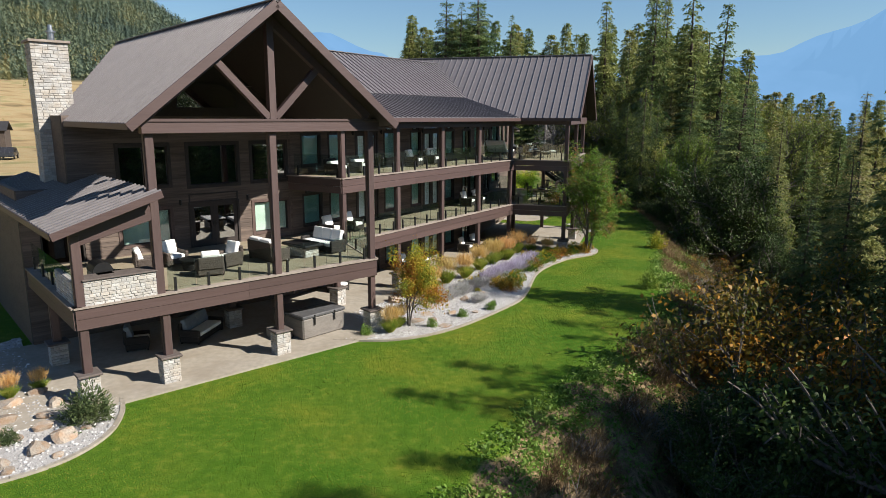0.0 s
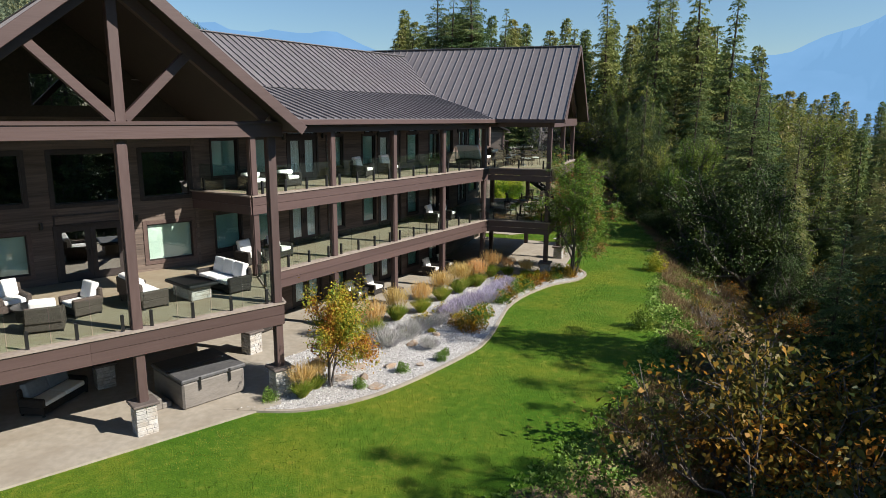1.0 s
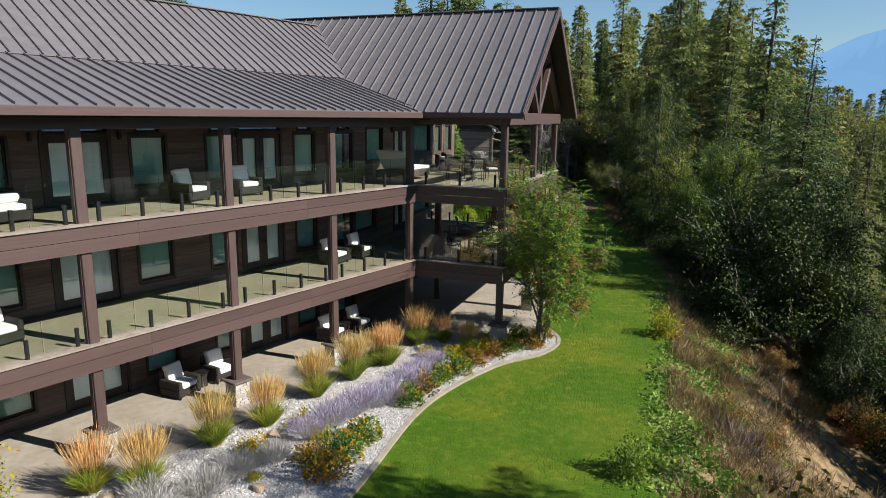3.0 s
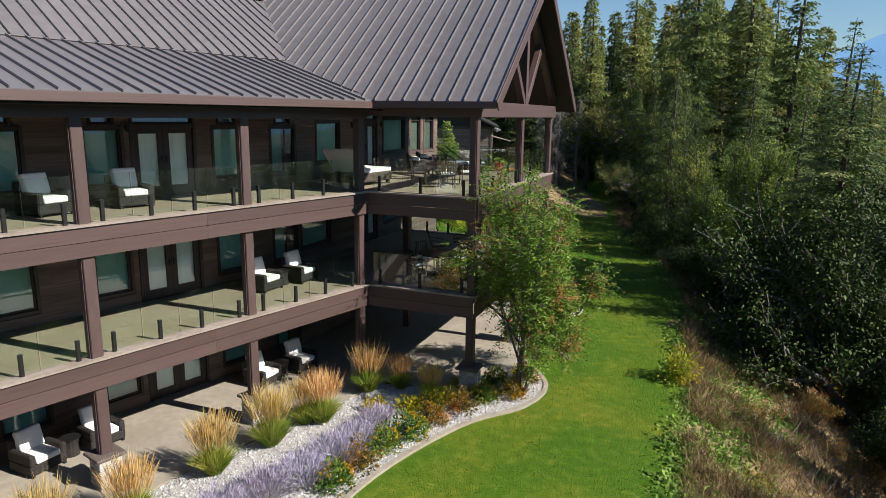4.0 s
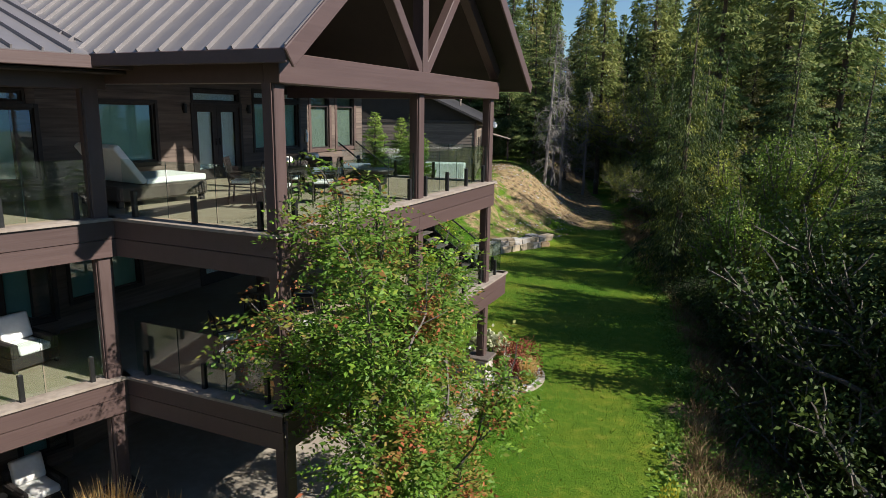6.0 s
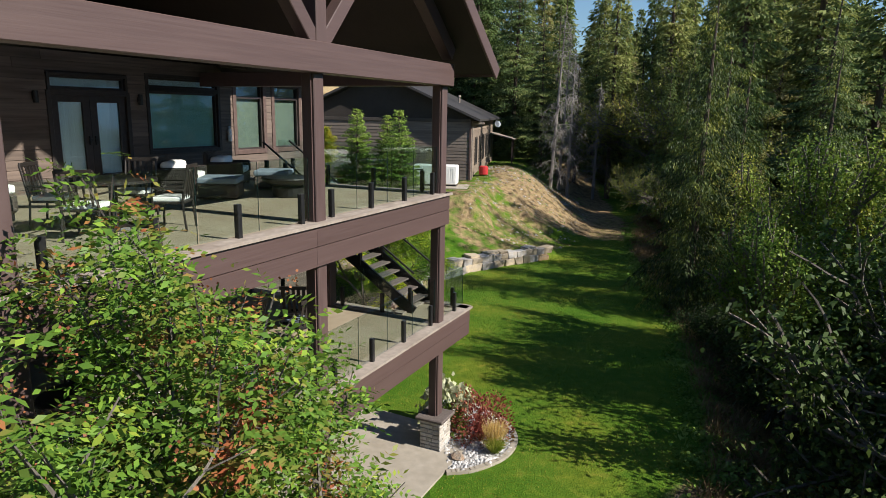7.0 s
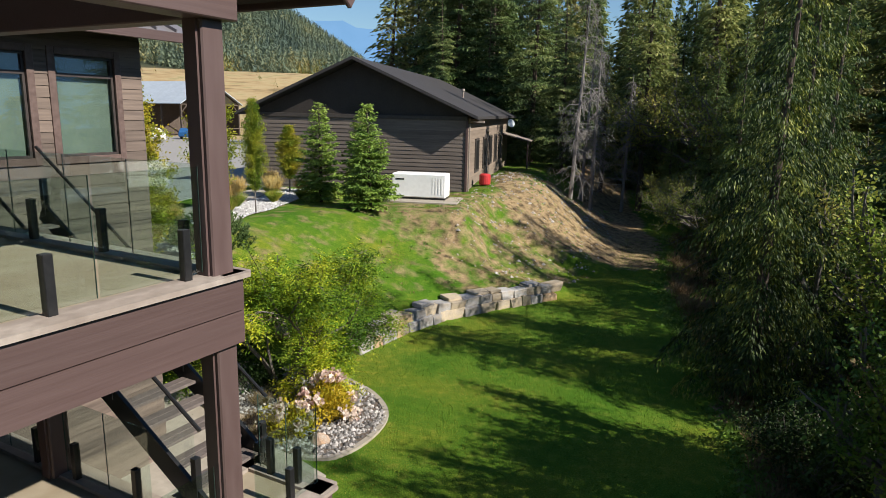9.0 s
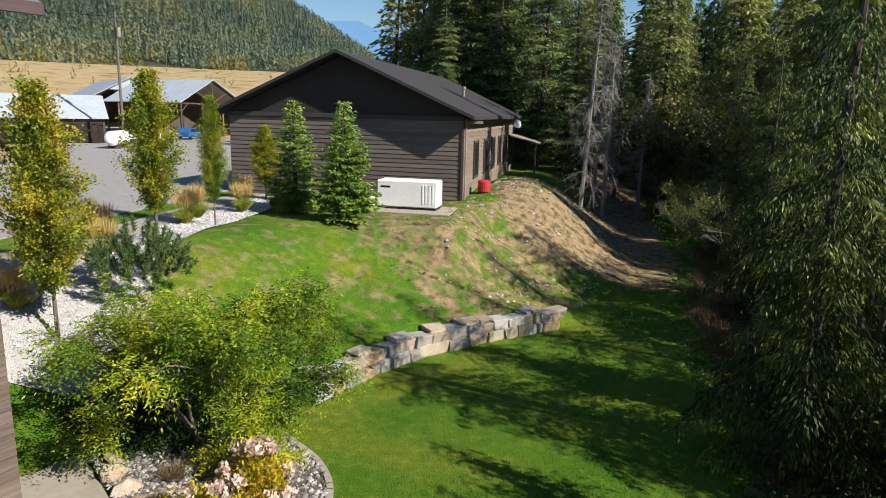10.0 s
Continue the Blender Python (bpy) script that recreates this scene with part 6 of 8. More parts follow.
def patio_chair(m, group, label):
    t = thing("patio_chair", label, "chair", m, group)
    bm = bmesh.new()
    for x in (-0.24, 0.24):
        tube(bm, [(x, -0.22, 0), (x, -0.2, 0.42)], [0.018, 0.018], 6)
        tube(bm, [(x, 0.26, 0), (x, 0.22, 0.42), (x, 0.32, 0.95)], [0.018, 0.018, 0.016], 6)
        tube(bm, [(x, -0.2, 0.42), (x, -0.2, 0.63), (x, 0.24, 0.64)], [0.016] * 3, 6)
    part("frame", bm, M["dark_metal"], t)
    a_box("seat", (-0.24, 0.24, -0.22, 0.24, 0.4, 0.43), M["dark_metal"], t, bevel=0.008)
    bm = bmesh.new()
    pillow(bm, -0.23, 0.23, -0.22, 0.2, 0.43, 0.5, 0, 0.025)
    part("seat_cushion", bm, M["cushion"], t)
    for k in range(5):
        bm = bmesh.new()
        x = -0.18 + 0.09 * k
        beam(bm, (x, 0.235, 0.48), (x, 0.315, 0.93), 0.03, 0.012, (1, 0, 0))
        part("slat", bm, M["dark_metal"], t)
    a_box("top_rail", (-0.24, 0.24, 0.3, 0.33, 0.91, 0.97), M["dark_metal"], t, bevel=0.008)
    return t


def round_dining(frm, u, w, z, r, spin, label):
    t = thing("dining_table", "round dark metal dining table on the deck", "table", put(frm, u, w, z))
    bm = bmesh.new()
    tube(bm, [(0, 0, 0.7), (0, 0, 0.74)], [r, r], 28)
    part("tabletop", bm, M["dark_metal"], t)
    bm = bmesh.new()
    tube(bm, [(0, 0, 0), (0, 0, 0.05), (0, 0, 0.1), (0, 0, 0.7)], [0.32, 0.3, 0.06, 0.06], 14)
    part("pedestal", bm, M["dark_metal"], t)
    for k in range(4):
        a = spin + 90 * k
        x, y = u + (r + 0.22) * math.cos(radians(a)), w + (r + 0.22) * math.sin(radians(a))
        m = put(frm, x, y, z, a - 90 + 0)
        patio_chair(m, "chairs round the pavilion tables", label)


round_dining(FC, 3.1, 2.3, UP, 0.62, 30, "dark slatted metal patio chair with a white seat pad")
def swivel_chair(m):
    """A dark sling armchair on a round rocker base."""
    t = thing("swivel_chair", "black swivel patio chair with curved metal arms", "chair", m, "swivel chairs in the shade")
    bm = bmesh.new()
    for k in range(20):
        a0, a1 = k * math.tau / 20, (k + 1) * math.tau / 20
        beam(bm, (0.27 * math.cos(a0), 0.27 * math.sin(a0), 0.02), (0.27 * math.cos(a1), 0.27 * math.sin(a1), 0.02), 0.03, 0.03, (0, 0, 1))
    tube(bm, [(0, 0, 0.03), (0, 0, 0.36)], [0.04, 0.04], 10)
    beam(bm, (-0.27, 0, 0.03), (0.27, 0, 0.03), 0.04, 0.03, (0, 1, 0))
    part("base", bm, M["dark_metal"], t)
    bm = bmesh.new()
    pillow(bm, -0.27, 0.27, -0.28, 0.26, 0.38, 0.46, 0, 0.03)
    part("seat", bm, M["black"], t)
    bm = bmesh.new()
    pillow(bm, -0.22, 0.22, -0.26, 0.2, 0.46, 0.52, 0, 0.025)
    part("seat_pad", bm, M["grey_cushion"], t)
    for k in range(5):
        x = -0.22 + 0.11 * k
        bm = bmesh.new()
        beam(bm, (x, 0.25, 0.44), (x, 0.4, 0.98), 0.065, 0.018, (1, 0, 0))
        part("slat", bm, M["dark_metal"], t)
    bm = bmesh.new()
    beam(bm, (-0.29, 0.4, 1.0), (0.29, 0.4, 1.0), 0.03, 0.07, (0, 1, 0))
    part("top_rail", bm, M["dark_metal"], t)
    for s in (-1, 1):
        bm = bmesh.new()
        tube(bm, [(s * 0.3, 0.26, 0.4), (s * 0.31, -0.26, 0.42), (s * 0.32, -0.3, 0.56), (s * 0.32, -0.1, 0.64), (s * 0.31, 0.3, 0.66)], [0.018] * 5, 8)
        part("arm", bm, M["dark_metal"], t)
    return t


for u, w, rz in ((7.0, 2.0, 165), (7.8, 2.75, 120), (6.1, 2.7, 200), (4.3, 1.1, 150), (4.9, 3.2, 30)):
    swivel_chair(put(FC, u, w, DK, rz))
round_dining(FC, 2.2, 2.1, DK, 0.6, 55, "dark slatted metal patio chair in the shade")
seat_thing("armchair", "dark wicker club chair with white cushions before the window", 0.95, put(FC, 6.75, 4.85, UP, 32), "club chairs of the pavilion", bolster=True)
seat_thing("armchair", "dark wicker club chair with white cushions and a wicker table", 0.95, put(FC, 8.5, 5.2, UP, 30), "club chairs of the pavilion", bolster=True)
ot = thing("ottoman", "square wicker ottoman with a pale grey cushion", "ottoman", put(FC, 6.55, 3.55, UP, 32))
a_box("base", (-0.38, 0.38, -0.38, 0.38, 0.04, 0.32), M["wicker_b"], ot, bevel=0.03)
bm = bmesh.new()
pillow(bm, -0.39, 0.39, -0.39, 0.39, 0.32, 0.44, 0, 0.04)
part("seat_cushion", bm, M["grey_cushion"], ot)
ot2 = copy_thing(ot, put(FC, 8.4, 3.75, UP, 30))
bowl = thing("fire_bowl", "low round black fire bowl on a drum base", "fire bowl", put(FC, 7.47, 2.6, UP))
bm = bmesh.new()
tube(bm, [(0, 0, 0), (0, 0, 0.03), (0, 0, 0.2), (0, 0, 0.26)], [0.3, 0.32, 0.34, 0.3], 20)
part("base", bm, M["black"], bowl)
bm = bmesh.new()
tube(bm, [(0, 0, 0.24), (0, 0, 0.3), (0, 0, 0.38), (0, 0, 0.41)], [0.3, 0.48, 0.54, 0.52], 28)
part("bowl", bm, M["black"], bowl)
fe = thing("fire_extinguisher", "small white fire extinguisher on the wall", "extinguisher", put(FC, 10.5, 7.02, 7.0))
bm = bmesh.new()
tube(bm, [(0, 0, 0), (0, 0, 0.3), (0, 0, 0.34), (0, 0, 0.42)], [0.055, 0.055, 0.03, 0.025], 10)
part("cylinder", bm, M["cushion"], fe)

# wall lamps by the doors
for frm, w, ls in ((FB, 3.5, [(u, z) for z in (DK + 1.95, UP + 1.95) for u in (0.4, 6.95, 2.85)]), (FA, 7.2, [(5.85, 5.2), (8.95, 5.2)]), (FC, 7.1, [(5.15, 8.05), (7.65, 8.05)])):
    for u, z in ls:
        t = thing("wall_lamp", "small black cylinder wall lamp, unlit", "lamp", frm @ pose(u, w - 0.09, z), "wall lamps")
        bm = bmesh.new()
        tube(bm, [(0, 0, -0.12), (0, 0, 0.12)], [0.055, 0.055], 10)
        part("body", bm, M["black"], t)
        part("bracket", box_mesh("bracket", -0.04, 0.04, 0.03, 0.09, -0.05, 0.05, M["black"]), None, t)

# ---- beds, gravel, stones ----
M["gravel"] = surf("white_gravel", (0.44, 0.42, 0.4), (0.59, 0.57, 0.55), 6, 0.9, 0.8, fine=5, c3=(0.3, 0.27, 0.24), patch=0.45, dist=0.04)
M["pebble"] = surf("white_pebbles", (0.5, 0.485, 0.47), (0.59, 0.58, 0.57), 4, 0.85, 0.1, island=0.45, patch=0.15)
M["boulder"] = surf("boulder", (0.3, 0.25, 0.2), (0.48, 0.42, 0.35), 1.6, 0.9, 0.6, rnd=0.25, c3=(0.42, 0.24, 0.12), patch=0.7, dist=0.05)
M["river_stone"] = surf("river_stone", (0.2, 0.18, 0.165), (0.42, 0.4, 0.38), 4, 0.85, 0.15, island=0.8, patch=0.3)
M["bark_mulch"] = surf("mulch", (0.1, 0.075, 0.055), (0.19, 0.145, 0.115), 6, 0.95, 0.8, fine=4)


def inside(x, y, poly):
    p = np.array(poly)
    ok = np.zeros(x.shape, bool)
    j = len(p) - 1
    for i in range(len(p)):
        c = ((p[i, 1] > y) != (p[j, 1] > y)) & (x < (p[j, 0] - p[i, 0]) * (y - p[i, 1]) / (p[j, 1] - p[i, 1] + 1e-12) + p[i, 0])
        ok ^= c
        j = i
    return ok


def smooth_line(pts, n=6):
    """Catmull-Rom through the plan points."""
    P = [np.array(p, float) for p in pts]
    P = [2 * P[0] - P[1]] + P + [2 * P[-1] - P[-2]]
    out = []
    for a, b, c, d in zip(P, P[1:], P[2:], P[3:]):
        for k in range(n):
            t = k / n
            out.append(0.5 * (2 * b + (c - a) * t + (2 * a - 5 * b + 4 * c - d) * t * t + (3 * b - a - 3 * c + d) * t ** 3))
    out.append(P[-2])
    return out


def gravel_bed(name, poly, label, count, mat="gravel", z=0.035, stone="pebble", size=(0.022, 0.055), seed=1, raised=None):
    p = np.array(poly)
    x0, y0, x1, y1 = *p.min(0), *p.max(0)
    zz = (lambda x, y: z) if raised is None else (lambda x, y: float(height(np.array([x]), np.array([y]))[0]) + raised)
    bm = bmesh.new()
    vs = [bm.verts.new((x, y, zz(x, y))) for x, y in poly]
    f = bm.faces.new(vs)
    bmesh.ops.triangulate(bm, faces=[f])
    if raised is not None:
        bmesh.ops.subdivide_edges(bm, edges=list(bm.edges), cuts=3, use_grid_fill=True)
        for v in bm.verts:
            v.co.z = zz(v.co.x, v.co.y)
    bed_ = tagged(part(name, bm, M[mat]), label, "planting bed", kind="structure")
    if not count:
        return bed_
    g = np.random.default_rng(seed)
    n = int(count * (x1 - x0) * (y1 - y0) / max(1, abs(0.5 * np.sum(p[:, 0] * np.roll(p[:, 1], 1) - p[:, 1] * np.roll(p[:, 0], 1)))))
    X, Y = g.uniform(x0, x1, n), g.uniform(y0, y1, n)
    ok = inside(X, Y, poly)
    X, Y = X[ok], Y[ok]
    n = len(X)
    Z = np.full(n, z) if raised is None else height(X, Y) + raised
    r = g.uniform(*size, n) * g.choice([1, 1, 1, 1.5], n)
    ang = g.uniform(0, 6.28, n)
    ax = np.stack([np.cos(ang), np.sin(ang), np.zeros(n)], 1) * (r * g.uniform(0.8, 1.4, n))[:, None]
    ay = np.stack([-np.sin(ang), np.cos(ang), np.zeros(n)], 1) * r[:, None] * 0.8
    up = np.array([0, 0, 1.0]) * (r * 0.6)[:, None]
    c = np.stack([X, Y, Z + 0.006], 1)
    t6 = [c + ax, c + ay, c - ax, c - ay]
    top = [c + ax * 0.5 + up, c + ay * 0.5 + up, c - ax * 0.5 + up, c - ay * 0.5 + up]
    V = np.stack(t6 + top, 1).reshape(-1, 3)
    base = (np.arange(n) * 8)[:, None, None]
    F = (np.array([(0, 1, 5, 4), (1, 2, 6, 5), (2, 3, 7, 6), (3, 0, 4, 7), (4, 5, 6, 7)])[None] + base).reshape(-1, 4)
    me = bpy.data.meshes.new("pebbles")
    me.vertices.add(len(V))
    me.vertices.foreach_set("co", V.astype(np.float32).ravel())
    me.loops.add(F.size)
    me.loops.foreach_set("vertex_index", F.astype(np.int32).ravel())
    me.polygons.add(len(F))
    me.polygons.foreach_set("loop_start", np.arange(0, F.size, 4, dtype=np.int32))
    me.materials.append(M[stone])
    me.update(calc_edges=True)
    tagged(new("pebbles", me), "loose white and grey river pebbles" if stone == "pebble" else "grey and tan river stones on dark soil", "pebbles", kind="stuff")
    return bed_


def kerb(pts, label="narrow concrete lawn edging", z=0.07, wide=0.14):
    bm = bmesh.new()
    for a, b in zip(pts, pts[1:]):
        a, b = Vector((*a, z / 2 - 0.04)), Vector((*b, z / 2 - 0.04))
        d = (b - a).normalized() * 0.012
        beam(bm, a - d, b + d, wide, z + 0.08, side=(b - a).cross(Vector((0, 0, 1))))
    return tagged(part("edging", bm, M["concrete"]), label, "edging", kind="structure")


edge_main = smooth_line([(-4.4, 25.35), (-1.9, 25.4), (0.4, 26.8), (3.1, 30.2), (4.2, 32.4), (5.6, 37.4), (7.8, 40.8), (9.7, 42.3), (10.5, 43.9), (10.1, 45.6), (9.6, 46.6)], 6)
inner = [plan(FC, 3.0, -0.55), plan(FC, 0.0, -0.6), plan(FB, 12.4, -0.85), plan(FB, 6, -0.8), plan(FB, 2, -1.15), plan(FB, -5.2, -0.95), plan(FA, 11.2, 0.4), plan(FA, 10.4, -0.5)]
gravel_bed("bed_wing", [tuple(p) for p in edge_main] + inner, "white gravel planting bed along the guest wing", 24000, size=(0.014, 0.036), seed=2)
kerb(edge_main)
edge_w = smooth_line([(-10.3, 19.75), (-9.75, 18.6), (-9.5, 17.2), (-9.9, 15.8), (-11.0, 14.7), (-13, 13.6), (-16, 12.6)], 6)
gravel_bed("bed_west", [tuple(p) for p in edge_w] + [(-18, 15), (-19, 22), (-17.2, 25.5), (-13.6, 20.6)], "rock garden bed of white gravel beside the patio", 3600, seed=3)
kerb(edge_w)
edge_e = smooth_line([plan(FC, 8.6, -0.65), (12.0, 51.4), (12.65, 52.1), (12.85, 53.0), (12.5, 53.9), (11.8, 54.6), (11.0, 55.2)], 6)
gravel_bed("bed_pavilion", [tuple(p) for p in edge_e] + [plan(FC, 12, 1.5), plan(FC, 10.5, 0.3)], "small gravel bed at the pavilion corner", 1200, seed=4)
kerb(edge_e)
edge_s = smooth_line([(8.6, 59.4), (9.4, 59.6), (9.9, 60.6), (9.95, 61.9), (9.2, 63.1), (7.7, 64.3), (7.3, 65.6)], 6)
gravel_bed("bed_stair", [tuple(p) for p in edge_s] + [(5.6, 64.4), (3.4, 64.4), (2.7, 63.2), (4.2, 62.0), (5.5, 61.05), (6.2, 60.52), (7.4, 59.95)], "dry planting bed of grey river stones", 5200, "bark_mulch", stone="river_stone", size=(0.022, 0.06), seed=6)
kerb(edge_s)
slab("walk_stair", [(4.2, 57.6), (7.2, 56.6), (9.0, 57.6), (9.5, 58.8), (8.6, 59.36), (7.4, 59.9), (6.16, 60.47), (5.45, 61.0), (4.15, 61.95), (2.65, 63.15), (0.2, 64.4), (-0.8, 63.6), (2.6, 60.4)], -0.1, 0.05, M["concrete"], "concrete walk past the foot of the lodge")


def boulder_mesh(seed, flat=0.7):
    g = np.random.default_rng(seed)
    bm = bmesh.new()
    bmesh.ops.create_icosphere(bm, subdivisions=2, radius=1.0)
    k = g.normal(size=(11, 3))
    k /= np.linalg.norm(k, axis=1, keepdims=True)
    off = g.uniform(0.45, 0.82, 11)
    for v in bm.verts:
        p = np.array(v.co)
        for q, o in zip(k, off):
            d = p @ q
            if d > o:
                p = p - q * (d - o)
        p = p * (1 + g.normal(0, 0.025))
        v.co = (p[0], p[1] * 0.85, p[2] * flat)
    me = bpy.data.meshes.new("boulder")
    bm.to_mesh(me)
    bm.free()
    me.materials.append(M["boulder"])
    return me


BOULD = [boulder_mesh(s, f) for s, f in ((1, 0.6), (2, 0.75), (3, 0.5), (4, 0.65))]
spots = [(-10.6, 17.0, 0.5), (-10.95, 16.3, 0.4), (-11.5, 17.6, 0.38), (-12.3, 16.4, 0.35), (-10.2, 16.0, 0.22), (-11.4, 15.5, 0.3), (-12.9, 17.9, 0.45), (-13.4, 19.0, 0.4), (-10.7, 18.6, 0.25), (-12.1, 19.2, 0.36), (-14.2, 16.6, 0.5), (-11.9, 18.3, 0.3), (-11.2, 18.9, 0.28), (-10.3, 17.6, 0.18), (-12.6, 17.2, 0.3), (-11.0, 15.2, 0.2), (-12.4, 15.0, 0.4), (-13.6, 15.4, 0.35), (-13.2, 20.0, 0.4), (-11.8, 16.9, 0.2),
         (1.67, 35.2, 0.28), (-1.2, 31.8, 0.32), (-2.4, 31.0, 0.5), (-2.0, 29.4, 0.55), (-0.6, 29.9, 0.35), (1.1, 31.4, 0.3), (0.4, 29.0, 0.3), (2.0, 32.6, 0.22), (2.6, 34.6, 0.2), (-0.4, 28.0, 0.25), (1.5, 29.2, 0.22), (3.2, 36.8, 0.22), (11.6, 51.8, 0.25), (8.8, 60.2, 0.3), (8.6, 62.9, 0.25), (5.2, 63.6, 0.5), (4.3, 63.4, 0.6), (7.0, 64.6, 0.4)]
for k, (x, y, s) in enumerate(spots):
    tagged(part("boulder", BOULD[k % 4], None, None, "", pose(x, y, 0.03 + s * 0.12, random.uniform(-12, 12), random.uniform(-12, 12), random.uniform(0, 360)) @ Matrix.Diagonal((s, s, s, 1))), "rounded tan and grey garden boulder", "boulder", "boulders in the beds")
# flat stepping stones through the bed
for k, (x, y, s) in enumerate([(-1.2, 27.9, 0.5), (-0.7, 28.9, 0.48), (-1.7, 30.1, 0.52), (0.1, 27.3, 0.45)]):
    tagged(part("stepping_stone", BOULD[2], None, None, "", pose(x, y, 0.03, 0, 0, 70 * k) @ Matrix.Diagonal((s, s, 0.12, 1))), "flat grey stepping stone set in gravel", "stone", "stepping stones")

# dry-laid wall at the foot of the rise
rw = thing("retaining_wall", "low dry-laid wall of tan and grey blocks", "wall", kind="structure")
line = smooth_line([tuple(p) for p in BACK[7:11]], 8)
line = [np.array(p) for p in line]
seg = [np.linalg.norm(b - a) for a, b in zip(line, line[1:])]
cum = np.concatenate([[0], np.cumsum(seg)])


def on_line(s):
    i = min(len(seg) - 1, int(np.searchsorted(cum, s, side="right") - 1))
    t = (s - cum[i]) / seg[i]
    d = (line[i + 1] - line[i]) / seg[i]
    return line[i] * (1 - t) + line[i + 1] * t, d


def block_mesh(seed):
    """A split wall block: flat faces, corners knocked about, arrises broken."""
    g = np.random.default_rng(seed)
    bm = bmesh.new()
    vs = box(bm, -0.5, 0.5, -0.5, 0.5, -0.5, 0.5)
    for v in vs:
        v.co += Vector(g.normal(0, 0.055, 3))
    bmesh.ops.bevel(bm, geom=list(bm.edges), offset=0.045, segments=1, affect="EDGES")
    for v in bm.verts:
        v.co += Vector(g.normal(0, 0.012, 3))
    me = bpy.data.meshes.new("wall_stone")
    bm.to_mesh(me)
    bm.free()
    return me


WALL_M = [surf("wall_grey", (0.3, 0.29, 0.28), (0.46, 0.44, 0.42), 2.5, 0.85, 0.5, rnd=0.25, c3=(0.34, 0.26, 0.17), patch=0.5), surf("wall_tan", (0.36, 0.29, 0.2), (0.52, 0.43, 0.3), 2.5, 0.85, 0.5, rnd=0.2, c3=(0.3, 0.27, 0.25), patch=0.5), surf("wall_ochre", (0.42, 0.27, 0.13), (0.54, 0.38, 0.22), 2.5, 0.85, 0.5, rnd=0.2, c3=(0.34, 0.3, 0.25), patch=0.5)]
BLOCKS = []
for k in range(9):
    BLOCKS.append(block_mesh(300 + k))
    BLOCKS[-1].materials.append(WALL_M[(0, 1, 0, 1, 2, 0, 1, 0, 0)[k]])
for course, (z0, zh) in enumerate(((-0.12, 0.46), (0.33, 0.34), (0.66, 0.12))):
    s = (0.0, -0.25, 0.1)[course]
    while s < cum[-1] - 0.1:
        L = random.uniform(0.35, 0.85) if course < 2 else random.uniform(0.45, 0.8)
        c, d = on_line(min(max(s + L / 2, 0.05), cum[-1] - 0.05))
        if not (course == 2 and random.random() < 0.5):
            hh = zh * random.uniform(0.94, 1.12)
            part("wall_stone", BLOCKS[random.randrange(9)], None, rw, "", pose(c[0] - d[1] * 0.1 * course, c[1] + d[0] * 0.1 * course, z0 + hh / 2, random.uniform(-2, 2), random.uniform(-2.5, 2.5), math.degrees(math.atan2(d[1], d[0])) + random.choice((0, 180)) + random.uniform(-4, 4)) @ Matrix.Diagonal((L * 1.02, 0.55, hh, 1)))
        s += L

# ---- garden plants ----
M["reed"] = leafmat("reed_blades", [(0.16, 0.28, 0.035), (0.34, 0.42, 0.06), (0.62, 0.54, 0.16)], 0.6, 0.35, 1.5)
M["plume"] = leafmat("reed_plumes", [(0.66, 0.42, 0.13), (0.82, 0.58, 0.22), (0.92, 0.72, 0.36)], 0.7, 0.4, 2)
M["sage"] = leafmat("sage_stems", [(0.42, 0.44, 0.38), (0.55, 0.54, 0.52), (0.66, 0.62, 0.64)], 0.7, 0.35, 1.5)
M["violet"] = leafmat("violet_spikes", [(0.45, 0.38, 0.58), (0.56, 0.5, 0.68), (0.66, 0.62, 0.74)], 0.7, 0.35, 1.5)
M["gold"] = leafmat("yellow_flowers", [(0.5, 0.32, 0.01), (0.6, 0.42, 0.02)], 0.6, 0.3, 2)
M["lime"] = leafmat("lime_leaves", [(0.34, 0.34, 0.02), (0.55, 0.48, 0.03), (0.64, 0.52, 0.05)], 0.5, 0.4, 2)
M["pink"] = leafmat("rose_blooms", [(0.6, 0.4, 0.34), (0.76, 0.6, 0.5), (0.84, 0.74, 0.62)], 0.7, 0.3, 2)
M["cream"] = leafmat("cream_blooms", [(0.5, 0.55, 0.3), (0.66, 0.66, 0.5)], 0.7, 0.3, 2)
M["rust"] = leafmat("rust_leaves", [(0.2, 0.05, 0.03), (0.32, 0.1, 0.06), (0.4, 0.18, 0.1), (0.36, 0.26, 0.06)], 0.55, 0.35, 1.6)
M["needle"] = leafmat("juniper_needles", [(0.05, 0.08, 0.03), (0.1, 0.14, 0.05), (0.16, 0.19, 0.08)], 0.6, 0.2, 2)
M["straw"] = leafmat("dry_grass", [(0.14, 0.1, 0.045), (0.26, 0.19, 0.09), (0.36, 0.28, 0.14)], 0.8, 0.3, 0.8)
M["weed"] = leafmat("weeds", [(0.08, 0.17, 0.025), (0.16, 0.3, 0.045), (0.3, 0.44, 0.1)], 0.6, 0.3, 0.8)


def tuft(n, h, spread, width, g, lean=0.35, z=0.0, base_r=0.14):
    a, r = g.uniform(0, 6.28, n), base_r * np.sqrt(g.random(n))
    b = np.stack([np.cos(a) * r, np.sin(a) * r, np.full(n, z)], 1)
    a2 = a + g.normal(0, 0.6, n)
    k = lean * g.random(n)
    d = np.stack([np.cos(a2) * k, np.sin(a2) * k, np.ones(n)], 1)
    return b, d, h * g.uniform(0.6, 1.0, n)


